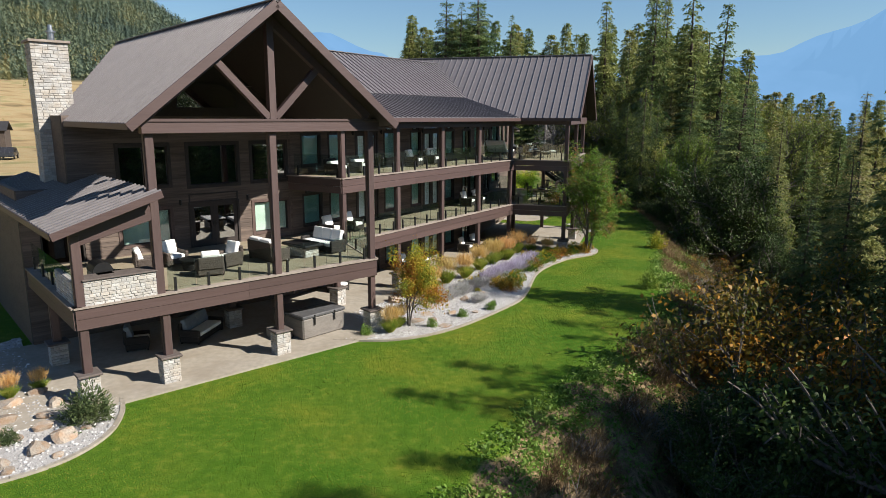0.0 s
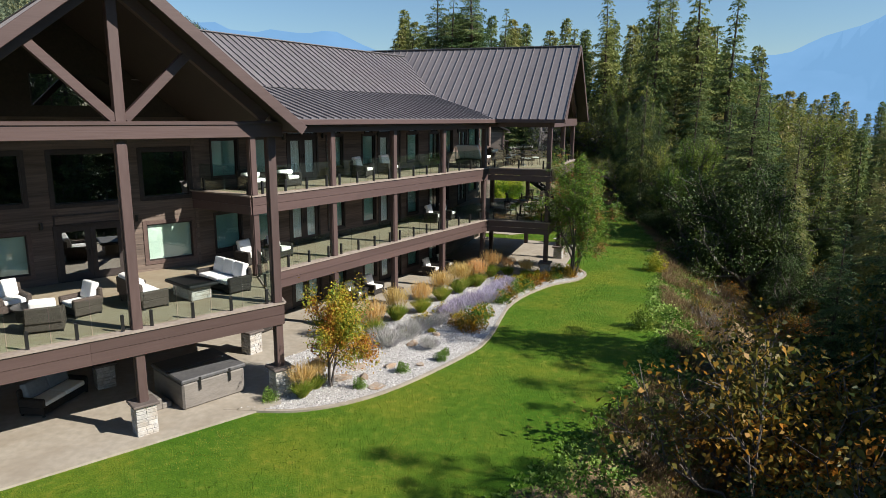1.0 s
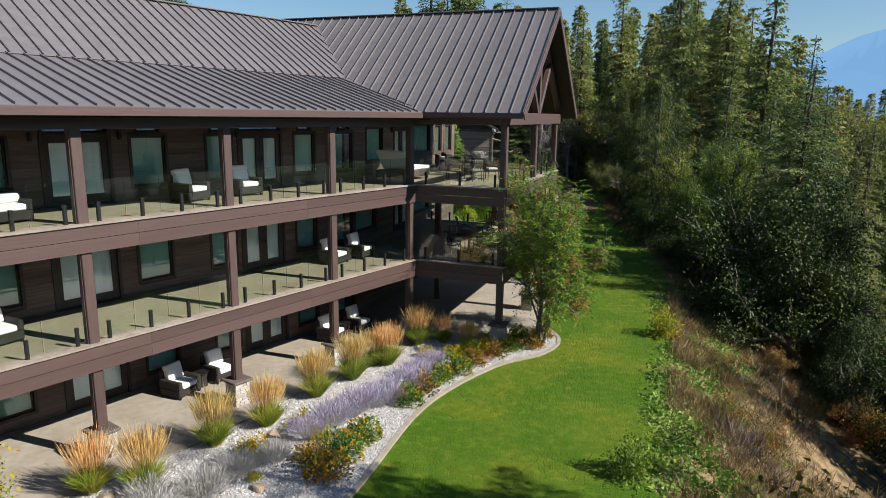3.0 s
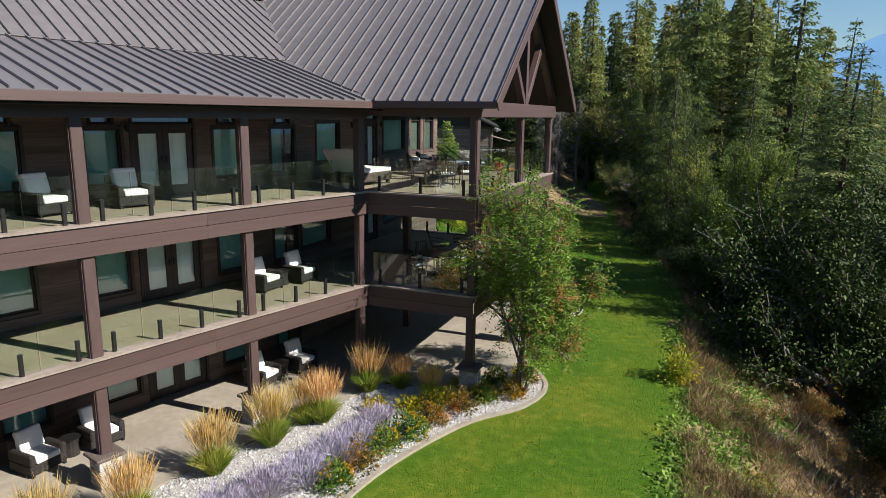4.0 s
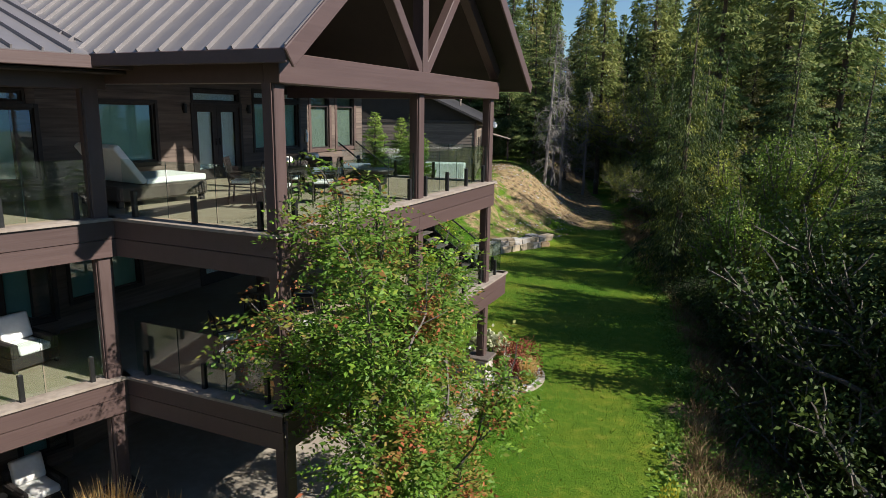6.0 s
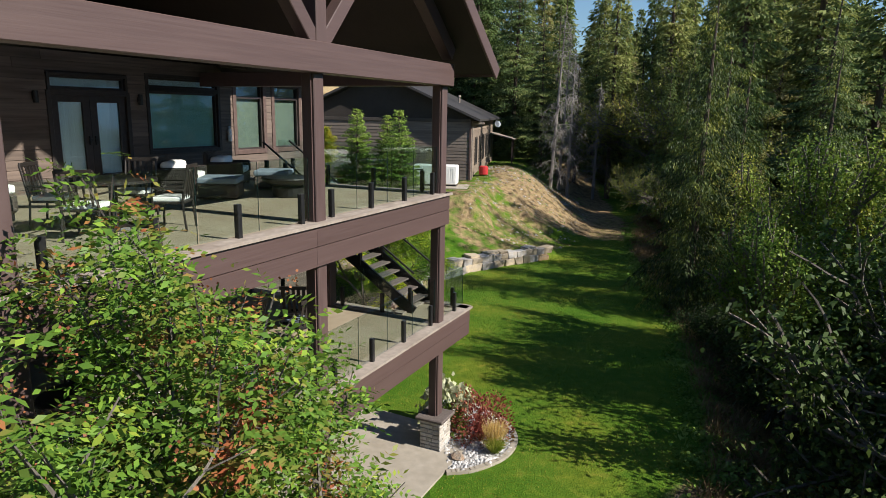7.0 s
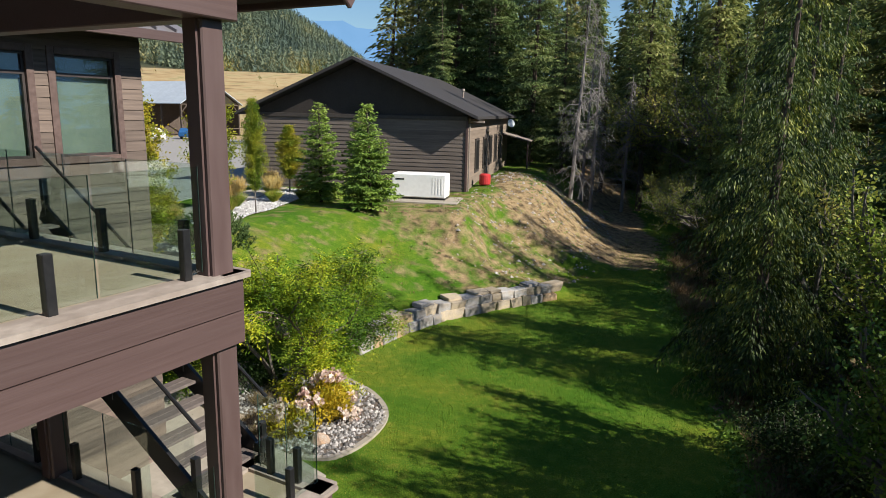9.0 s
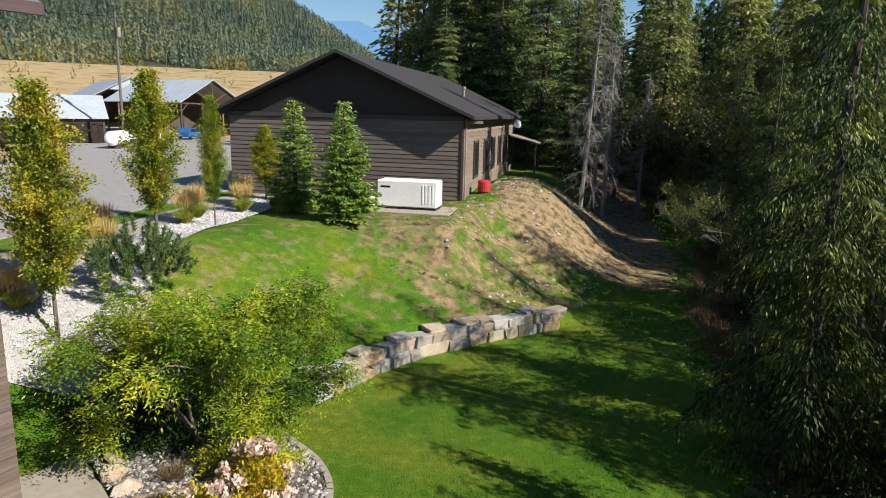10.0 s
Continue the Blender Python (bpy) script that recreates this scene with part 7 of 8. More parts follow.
def blade_mesh(name, b, d, L, width, mat, droop=0.0):
    return soup(name, blades(b, d, L, width, droop), 4, M[mat])


def reed(seed):
    g = np.random.default_rng(seed)
    b, d, L = tuft(1200, 0.95, 0.3, 0.02, g, 0.8)
    green = blade_mesh("foliage", b, d, L, 0.0095, "reed", 0.2)
    b, d, L = tuft(800, 1.15, 0.3, 0.02, g, 0.42)
    stalk = b + unit(d) * (L * 0.85)[:, None]
    pl = blade_mesh("plume", stalk, d + g.normal(0, 0.05, d.shape), g.uniform(0.25, 0.6, len(b)), 0.012, "plume", 0.1)
    return green, pl


def clump(seed, r, h, n, leaf, mat, wide=0.5):
    """A rounded leafy mound, filled through."""
    g = np.random.default_rng(seed)
    p = unit(g.normal(size=(n, 3))) * (g.random(n) ** 0.45)[:, None]
    p = p * (1 + 0.18 * np.sin(p[:, :1] * 5 + seed) + 0.14 * np.sin(p[:, 1:2] * 6.3 + seed * 2))
    p[:, 2] = np.abs(p[:, 2])
    d = p + g.normal(0, 0.5, (n, 3)) + [0, 0, 0.35]
    b = p * [r, r, h]
    L = leaf * g.uniform(0.6, 1.3, n)
    return soup("foliage", blades(b, d, L, L * wide, 0.1), 4, M[mat])


def blooms(seed, r, h, n, size, mat, cluster=10):
    g = np.random.default_rng(seed)
    c = unit(g.normal(size=(n, 3)) + [0, 0, 0.6])
    c[:, 2] = np.abs(c[:, 2])
    c = c * [r, r, h]
    b = np.repeat(c, cluster, 0) + g.normal(0, size * 0.35, (n * cluster, 3))
    d = g.normal(size=(n * cluster, 3)) + [0, 0, 0.5]
    L = size * g.uniform(0.5, 0.9, n * cluster)
    return soup("blossom", blades(b, d, L, L * 0.8), 4, M[mat])


def plant(name, label, category, parts, m, group=""):
    t = thing(name, label, category, m, group)
    for n, me in parts:
        part(n, me, None, t)
    return t


reeds = [reed(s) for s in (1, 2, 3)]
REED = "feather reed grass with tan plumes over green blades"
for k, (x, y, s) in enumerate([(-1.76, 32.2, 1), (-0.6, 32.4, 1.05), (0.2, 34.6, 1.05), (1.25, 35.8, 1), (2.16, 37.85, 1.05), (3.05, 39.3, 1.1), (4.05, 40.7, 1.05), (4.95, 42.9, 1.05), (5.9, 43.2, 0.8), (-2.2, 26.3, 0.8), (-1.9, 27.0, 0.7), (3.6, 40.6, 0.9), (6.9, 42.6, 0.75),
                              (-13.8, 19.6, 0.6), (-13.2, 20.2, 0.55), (-0.6, 74.2, 0.95), (-0.2, 72.8, 0.9), (0.3, 76.2, 0.9), (1.0, 77.8, 0.7), (-0.9, 69.2, 0.8), (-1.1, 66.4, 0.8), (0.6, 67.4, 0.8), (-1.6, 63.6, 0.9), (0.2, 64.6, 0.8), (-2.6, 70.4, 0.8), (-1.0, 78.6, 0.9), (12.4, 52.2, 0.55)]):
    z = float(height(np.array([x]), np.array([y]))[0]) + 0.03
    s *= 1.12
    m = pose(x, y, z, 0, 0, 47 * k) @ Matrix.Diagonal((s, s, s, 1))
    plant("ornamental_grass", REED, "grass clump", [("foliage", reeds[k % 3][0]), ("plume", reeds[k % 3][1])], m, "clumps of reed grass")


def sage_plant(seed, purple):
    g = np.random.default_rng(seed)
    b, d, L = tuft(420, 0.85, 0.5, 0.02, g, 1.3, base_r=0.26)
    st_ = blade_mesh("foliage", b, d, L, 0.009, "sage", 0.08)
    tip = b + unit(d) * (L * 0.6)[:, None]
    b2 = np.repeat(tip, 2, 0) + g.normal(0, 0.05, (2 * len(tip), 3))
    fl = blade_mesh("blossom", b2, np.repeat(d, 2, 0) + g.normal(0, 0.25, (2 * len(tip), 3)), g.uniform(0.1, 0.26, 2 * len(tip)), 0.018, "violet" if purple else "sage", 0)
    return st_, fl


sages = [sage_plant(11, True), sage_plant(12, False)]
for k, (x, y, s, p) in enumerate([(3.1, 36.0, 1.1, 0), (3.7, 36.9, 1.1, 0), (4.4, 37.6, 1.1, 0), (4.9, 38.6, 1.15, 0), (5.2, 39.5, 1.0, 0), (2.5, 35.2, 0.9, 0), (0.2, 31.2, 1.0, 1), (0.9, 32.2, 1.0, 1), (-0.3, 31.9, 0.9, 1), (1.3, 33.2, 0.9, 1), (1.8, 31.0, 0.75, 1), (2.0, 33.9, 0.8, 1), (5.6, 40.6, 0.9, 0)]):
    plant("sage", "hazy violet sage in bloom" if p == 0 else "pale grey sage past bloom", "shrub", [("foliage", sages[p][0]), ("blossom", sages[p][1])], pose(x, y, 0.03, 0, 0, 63 * k) @ Matrix.Diagonal((s, s, s, 1)), "sage in the bed")
susan = (clump(21, 0.5, 0.6, 900, 0.1, "leaf_dec"), blooms(22, 0.5, 0.62, 45, 0.07, "gold", 6))
bronze = (clump(23, 0.5, 0.65, 900, 0.1, "leaf_orange"), blooms(24, 0.48, 0.64, 25, 0.06, "gold", 6))
for k, (x, y, s, w) in enumerate([(3.5, 33.3, 1.1, 1), (3.75, 34.3, 1.1, 0), (4.1, 35.2, 1.05, 0), (5.1, 37.6, 1.0, 0), (5.5, 38.5, 1.0, 1), (6.0, 39.4, 0.95, 0), (6.6, 40.2, 1.0, 0), (7.1, 41.0, 0.9, 1), (3.0, 33.9, 0.9, 1), (7.9, 41.9, 0.9, 1), (8.6, 42.6, 0.8, 0), (9.4, 43.0, 0.9, 1), (9.9, 44.2, 0.8, 1), (8.9, 43.9, 0.9, 0), (6.9, 41.9, 0.8, 0)]):
    plant("flowering_shrub", "coneflower clump with golden flowers" if w == 0 else "bronze-leaved shrub with a few yellow flowers", "shrub", [("foliage", (susan, bronze)[w][0]), ("blossom", (susan, bronze)[w][1])], pose(x, y, 0.03, 0, 0, 71 * k) @ Matrix.Diagonal((s, s, s, 1)), "flowering shrubs in the bed")
lime = clump(31, 0.38, 0.42, 520, 0.1, "lime")
for k, (x, y, s) in enumerate([(1.33, 34.3, 1), (2.25, 35.8, 1), (2.9, 35.1, 0.8), (0.7, 33.2, 0.5), (1.8, 33.0, 0.45), (6.4, 41.7, 1.1), (7.3, 42.4, 1.1), (8.3, 42.9, 1.0), (7.8, 43.6, 0.9), (9.7, 44.6, 0.8), (5.4, 41.6, 0.9)]):
    plant("low_shrub", "small bright yellow barberry", "shrub", [("foliage", lime)], pose(x, y, 0.03, 0, 0, 50 * k) @ Matrix.Diagonal((s, s, s, 1)), "yellow barberries")
ballm = clump(41, 0.27, 0.42, 2600, 0.035, "leaf_young", 0.6)
for k, (x, y, s) in enumerate([(-3.17, 26.0, 1), (-0.45, 27.1, 0.9), (0.88, 28.55, 0.95), (2.24, 29.7, 0.9), (2.4, 30.3, 0.7)]):
    plant("boxwood", "small clipped green boxwood ball in white gravel", "shrub", [("foliage", ballm)], pose(x, y, 0.03, 0, 0, 50 * k) @ Matrix.Diagonal((s, s, s, 1)), "boxwood balls")
jun = (clump(51, 0.75, 0.95, 2600, 0.16, "needle", 0.22), None)
plant("juniper", "spreading blue-green juniper in the rock garden", "shrub", [("foliage", jun[0])], pose(-10.5, 18.1, 0.03))
plant("juniper", "small juniper among the rocks", "shrub", [("foliage", jun[0])], pose(-12.0, 16.7, 0.03, 0, 0, 70) @ Matrix.Diagonal((0.45, 0.45, 0.4, 1)))
red_c = (clump(61, 0.72, 1.25, 2600, 0.09, "rust"), clump(62, 0.45, 0.7, 600, 0.12, "leaf_young"))
plant("smoke_bush", "rounded shrub with pink and russet leaves", "shrub", [("foliage", red_c[0])], pose(12.0, 53.0, 0.03))
plant("hydrangea", "hydrangea with cream-green flower heads", "shrub", [("foliage", red_c[1]), ("blossom", blooms(63, 0.5, 0.85, 14, 0.2, "cream", 40))], pose(11.1, 53.2, 0.03) @ Matrix.Diagonal((1.2, 1.2, 1.35, 1)))
hy_l = clump(64, 0.75, 0.85, 1500, 0.13, "lime")
plant("hydrangea", "hydrangea with faded pink flower heads over yellow leaves", "shrub", [("foliage", hy_l), ("blossom", blooms(65, 0.8, 1.0, 24, 0.17, "pink", 36))], pose(8.5, 61.6, 0.03))
plant("hydrangea", "low hydrangea with pale pink flower heads", "shrub", [("foliage", hy_l), ("blossom", blooms(66, 0.8, 1.0, 16, 0.16, "pink", 32))], pose(7.9, 60.4, 0.03, 0, 0, 90) @ Matrix.Diagonal((0.85, 0.85, 0.8, 1)))

under = clump(67, 0.7, 0.75, 1500, 0.11, "leaf_dark")
for k, (x, y, w) in enumerate([(3.3, 63.2, 1.0), (4.2, 62.9, 1.1), (5.0, 62.6, 0.9), (3.1, 64.3, 1.1), (5.9, 63.0, 1.0), (4.6, 63.8, 1.2)]):
    plant("low_shrub", "dark green shrub in the shade of the locust", "shrub", [("foliage", under)], pose(x, y, 0.03, 0, 0, 55 * k) @ Matrix.Diagonal((w, w, w, 1)), "dark shrubs under the locust")
wisp = blade_mesh("foliage", *tuft(420, 0.5, 0.42, 0.02, np.random.default_rng(68), 1.2, base_r=0.16), 0.008, "straw", 0.1)
for k, (x, y, w) in enumerate([(7.6, 61.0, 1.0), (6.9, 60.7, 0.9), (6.6, 61.7, 1.0), (7.3, 60.2, 0.8)]):
    plant("ornamental_grass", "wispy tan grass among grey stones", "grass clump", [("foliage", wisp)], pose(x, y, 0.03, 0, 0, 80 * k) @ Matrix.Diagonal((w, w, w, 1)), "tan grasses in the bed")

# garden trees
plant_tree("rowan", "slender rowan tree with green and russet leaves", leafy_meshes(7.4, 71, 4, 4, 0.27, 0.1, 12, "leaf_ash", "grey_bark", 0.6, 3, 0.1, (0.68, 0.68, 1), 0.17, 0.06, 0.46, 0.13, 0.1, 0.3, 0.34), pose(9.65, 43.2, 0))
rowan = [o for o in bpy.data.objects if o.name == "rowan"][0]
gr = np.random.default_rng(88)
ba, bz = gr.uniform(0, 6.28, 60), gr.uniform(2.8, 6.2, 60)
bc = np.stack([np.cos(ba) * 1.2, np.sin(ba) * 1.2, bz], 1) * np.stack([gr.uniform(0.5, 1.15, 60)] * 2 + [np.ones(60)], 1)
bc = np.repeat(bc, 16, 0) + gr.normal(0, 0.06, (960, 3))
M["berry"] = leafmat("orange_red_berries", [(0.24, 0.1, 0.04), (0.36, 0.17, 0.06)], 0.6, 0.1, 2)
part("berries", soup("berries", blades(bc, gr.normal(size=(960, 3)), 0.035, 0.035), 4, M["berry"]), None, rowan, "clusters of orange-red berries")
plant_tree("young_maple", "young maple turning red and yellow in the bed", leafy_meshes(4.0, 72, 3, 4, 0.3, 0.085, 62, "leaf_red", "grey_bark", 0.48, 3, 0.16, (0.74, 0.74, 1.03), 0.1, 0.035, 0.6, 0.36), pose(-1.4, 27.2, 0))
plant_tree("locust_tree", "low spreading locust with feathery yellow-green leaves", leafy_meshes(4.4, 73, 3, 4, 0.32, 0.09, 20, "leaf_yellow", "grey_bark", 0.58, 3, 0.0, (0.74, 0.74, 0.9), 0.26, 0.055, 0.4, 0.1, 0.2, 0.2, 0.38), pose(6.7, 62.8, 0))


def columnar(h, r, seed, n):
    """A narrow tree on a bare stem: many rising twigs, each with its own tuft of leaves."""
    g = np.random.default_rng(seed)
    bm = bmesh.new()
    tube(bm, [(0, 0, -0.1), (0, 0, h * 0.5), (0, 0, h * 0.93)], [0.055, 0.035, 0.01], 6)
    B, D = [], []
    twigs = 170
    for k in range(twigs):
        f = 0.2 + 0.78 * (k + g.random()) / twigs
        a = k * 2.4 + g.normal(0, 0.3)
        wide = r * min(1, ((f - 0.16) * 5) ** 0.6) * min(1, (1.06 - f) * 1.9) ** 0.8 * g.uniform(0.55, 1.2)
        p = np.array([0, 0, h * f])
        q = p + [math.cos(a) * wide, math.sin(a) * wide, wide * g.uniform(0.5, 1.1)]
        tube(bm, [Vector(p - [0, 0, 0.2 * wide]), Vector(q)], [0.012, 0.004], 3, cap=False)
        m = int(n / twigs * (0.35 + 0.75 * wide / r))
        t = g.uniform(0.15, 1.08, (m, 1))
        B.append(p + (q - p) * t + g.normal(0, 0.085, (m, 3)))
        D.append((q - p) * 0.9 / max(0.2, wide) + g.normal(0, 0.7, (m, 3)))
    B, D = np.concatenate(B), np.concatenate(D)
    L = 0.088 * g.uniform(0.6, 1.3, len(B))
    tr = bpy.data.meshes.new("trunk")
    bm.to_mesh(tr)
    bm.free()
    tr.materials.append(M["grey_bark"])
    return tr, soup("crown", blades(B, D, L, L * 0.6, 0.2, 0.8), 4, M["leaf_horn"])


horn = [columnar(6.3, 0.95, 81, 34000), columnar(5.4, 0.78, 82, 25000)]
for x, y, k, s, sz in ((1.5, 64.4, 0, 1.0, 1.03), (1.35, 68.9, 1, 1.0, 1.0), (1.1, 72.7, 1, 0.62, 0.88), (-0.7, 80.3, 1, 0.85, 0.66), (-3.4, 66, 0, 0.8, 0.8)):
    plant_tree("hornbeam", "columnar hornbeam with yellowing leaves", horn[k], spot(x, y, s, None, 0, sz), "columnar trees by the walk")
young = [conifer_meshes(4.8, 1.35, 91, 36, 0.18, 1.4, 0.1, 0.03, "leaf_young", "bark", 0.75, 0.5, 0.1, 0.4, 0.35, 0.6), conifer_meshes(4.5, 1.25, 92, 34, 0.18, 1.4, 0.1, 0.03, "leaf_young", "bark", 0.75, 0.5, 0.1, 0.4, 0.35, 0.6)]
for x, y, k, s in ((2.3, 77.2, 0, 1), (5.3, 75.6, 1, 1.06), (3.7, 79.2, 0, 0.92)):
    plant_tree("spruce", "young green spruce before the workshop", young[k], spot(x, y, s), "young spruces")


def pine_mesh(seed, shoots=70, needles=70):
    g = np.random.default_rng(seed)
    a, q = g.uniform(0, 6.28, shoots), np.sqrt(g.random(shoots))
    c = np.stack([np.cos(a) * q * 0.85, np.sin(a) * q * 0.85, 0.25 + (1.45 - 0.9 * q) * g.uniform(0.35, 1.0, shoots)], 1)
    ax = unit(np.stack([np.cos(a) * q * 0.7, np.sin(a) * q * 0.7, np.full(shoots, 0.9)], 1))
    t = g.random((shoots, needles, 1))
    b = c[:, None] + ax[:, None] * t * 0.38
    d = ax[:, None] * 0.8 + g.normal(0, 0.55, (shoots, needles, 3))
    return soup("foliage", blades(b.reshape(-1, 3), d.reshape(-1, 3), g.uniform(0.1, 0.17, shoots * needles), 0.018), 4, M["leaf_shade"])


pine = pine_mesh(93, 110, 90)
plant("pine", "small bushy mountain pine above the rocks", "shrub", [("foliage", pine)], spot(2.6, 66.4, 1.3))
bushm = clump(94, 0.55, 1.0, 1300, 0.11, "leaf_horn")
plant("shrub", "single yellow-green shrub at the lawn's edge", "shrub", [("foliage", bushm)], spot(14.9, 44.9, 1.1))
plant("shrub", "dark green shrub at the lawn's edge", "shrub", [("foliage", clump(95, 0.6, 0.9, 1300, 0.1, "leaf_dec"))], spot(11.0, 33.9, 1.0))

# weeds, dry grass and twigs on the banks
g = np.random.default_rng(44)
n = 15000
Y = 8 + 84 * g.random(n)
D = np.abs(g.normal(0, 3.2, n)) + g.uniform(-0.4, 0.4, n)
X = np.interp(Y, EDGE_Y, EDGE_X) + D
Z = height(X, Y)


def scatter(name, label, pick, per, h, width, mat, lean, droop=0.15, base=0.12):
    x, y, z = X[pick], Y[pick], Z[pick]
    m = len(x)
    bx = np.repeat(np.stack([x, y, z - 0.02], 1), per, 0) + np.concatenate([g.normal(0, base, (m * per, 2)), np.zeros((m * per, 1))], 1)
    d = np.concatenate([g.normal(0, lean, (m * per, 2)), np.ones((m * per, 1))], 1)
    L = h * g.uniform(0.4, 1.1, m * per) * np.repeat(g.uniform(0.5, 1.3, m), per)
    return tagged(new(name, soup(name, blades(bx, d, L, width * np.sqrt(L / h), droop), 4, M[mat])), label, name.replace("_", " "), kind="stuff")


patchy = np.array([noise.noise(Vector((x * 0.42, y * 0.42, 3))) * 2.6 + noise.noise(Vector((x * 1.3, y * 1.3, 9))) * 1.2 for x, y in zip(X, Y)]) + g.normal(0, 0.35, n)
scatter("dry_grass", "long dry straw-coloured grass on the bank", (patchy > -0.4) & (D > 0.5) & ((Y > 24) | (D > 1.8)), 16, 0.55, 0.022, "straw", 0.5)
scatter("weeds", "leafy green weeds along the lawn's edge", ((patchy < 0.2) & (D < 4.5)) | ((D < 1.6) & (patchy < 1.0)), 14, 0.2, 0.085, "weed", 0.9, 0.3, 0.16)
scatter("twigs", "bare grey twigs and dead stems on the bank", (patchy > 1.0) & (D > 2), 7, 1.0, 0.018, "dead", 0.7, 0.05)
n = 5200
X, Y = g.uniform(4, 17.5, n), g.uniform(66, 100, n)
b_ = side_of(X, Y, BACK)
ok = (b_ > 0.5) & ((((X - 10.8) / 5) ** 2 + ((Y - 79) / 9) ** 2 < 1.2) | (X > 9.2)) & ~((X < 9.3) & (Y > 82))
X, Y = X[ok], Y[ok]
Z, D = height(X, Y), np.ones(ok.sum())
patchy = np.sin(X * 1.3 + 2 * np.sin(Y * 0.6)) + g.normal(0, 0.6, len(X))
scatter("dry_grass", "short dry grass on the bank by the workshop", patchy > 0.1, 12, 0.18, 0.014, "straw", 0.7)
scatter("weeds", "green weeds among the dry grass", patchy < -0.9, 12, 0.16, 0.04, "weed", 0.9, 0.3)
n = 2600
X, Y = g.uniform(9, 17, n), g.uniform(74, 98, n)
ok = (side_of(X, Y, BACK) > 0.4) & (g.random(n) < 0.5)
stones_xy = np.stack([X[ok], Y[ok]], 1)
V, F = [], []
for x, y in stones_xy:
    r = abs(random.gauss(0.03, 0.04)) + 0.02
    z = float(height(np.array([x]), np.array([y]))[0])
    k = len(V)
    for j in range(4):
        a = j * 1.57 + random.random()
        V.append((x + r * math.cos(a), y + r * math.sin(a), z - 0.01))
    V.append((x, y, z + r * 0.7))
    F += [(k, k + 1, k + 4), (k + 1, k + 2, k + 4), (k + 2, k + 3, k + 4), (k + 3, k, k + 4)]
tagged(part("loose_stones", mesh_of("loose_stones", V, F, M["stone"])), "small loose stones on the bare bank", "stones", kind="stuff")

# bare grey trees at the forest's edge
def snag(h, seed):
    g = np.random.default_rng(seed)
    bm = bmesh.new()
    lean = g.normal(0, 0.05, 2)
    tube(bm, [(lean[0] * h * t, lean[1] * h * t, h * t) for t in (0, 0.3, 0.6, 0.85, 1)], [0.16, 0.13, 0.09, 0.05, 0.015], 7)
    tb = bmesh.new()
    for k in range(64):
        f = g.uniform(0.12, 0.97)
        a, L = g.uniform(0, 6.28), g.uniform(0.8, 3.6) * (1.15 - f)
        p = np.array([lean[0] * h * f, lean[1] * h * f, h * f])
        d = np.array([math.cos(a), math.sin(a), g.uniform(-0.35, 0.25)])
        q1, q2 = p + d * L * 0.5, p + d * L + [0, 0, -0.35 * L]
        tube(tb, [p, q1, q2], [0.035, 0.022, 0.008], 3, cap=False)
        for j in range(10):
            s = p + d * L * g.uniform(0.3, 1) + [0, 0, -0.1 * L]
            e = s + g.normal(0, 0.3, 3) + [0, 0, -0.5]
            tube(tb, [s, e], [0.012, 0.005], 3, cap=False)
    out = []
    for nme, b in (("trunk", bm), ("branchwork", tb)):
        me = bpy.data.meshes.new(nme)
        b.to_mesh(me)
        b.free()
        me.materials.append(M["dead"])
        out.append(me)
    return out


snags = [snag(15, 1), snag(12, 2)]
for x, y, k, s in ((14.4, 95.5, 0, 1), (15.9, 96.5, 1, 1), (15.2, 98.5, 0, 0.9), (18.5, 101, 1, 0.9), (24.8, 86, 0, 0.9)):
    t = thing("dead_tree", "bare grey dead tree with hanging twigs", "tree", spot(x, y, s), "dead trees")
    part("trunk", snags[k][0], None, t)
    part("branchwork", snags[k][1], None, t)


# short grass blades that break up the mown lawn
M["turf"] = leafmat("turf", [(0.06, 0.12, 0.008), (0.12, 0.2, 0.014), (0.24, 0.29, 0.03), (0.38, 0.35, 0.08)], 0.7, 0.35, 0.35)
n = 330000
X, Y = g.uniform(-14, 20, n), g.uniform(10, 90, n)
keep = (X < np.interp(Y, EDGE_Y, EDGE_X) + 0.6) & (side_of(X, Y, BACK) < -0.1)
for poly in ([tuple(p) for p in edge_main] + inner, [tuple(p) for p in edge_w] + [(-18, 15), (-19, 22), (-17.2, 25.5), (-13.6, 20.6)], [tuple(p) for p in edge_e] + [plan(FC, 12, 1.5), plan(FC, 10.5, 0.3)], [tuple(p) for p in edge_s] + [(5.6, 64.4), (3.4, 64.4), (2.7, 63.2), (4.2, 62.0), (5.5, 61.05), (6.2, 60.52), (7.4, 59.95)]):
    keep &= ~inside(X, Y, poly)
for frm, u0, u1, w0 in ((FA, -3, 12.6, -0.85), (FB, -6, 13.1, -1.25), (FC, -0.5, 11, -0.7)):
    inv = np.array(frm.inverted())
    U, W = inv[0, 0] * X + inv[0, 1] * Y + inv[0, 3], inv[1, 0] * X + inv[1, 1] * Y + inv[1, 3]
    keep &= ~((U > u0) & (U < u1) & (W > w0))
X, Y = X[keep], Y[keep]
n = len(X)
b = np.stack([X, Y, height(X, Y) - 0.005], 1)
d = np.concatenate([g.normal(0, 0.7, (n, 2)), np.ones((n, 1))], 1)
tagged(new("grass", soup("grass", blades(b, d, g.uniform(0.035, 0.085, n), 0.02, 0.1), 4, M["turf"])), "short mown grass blades", "grass", kind="stuff")

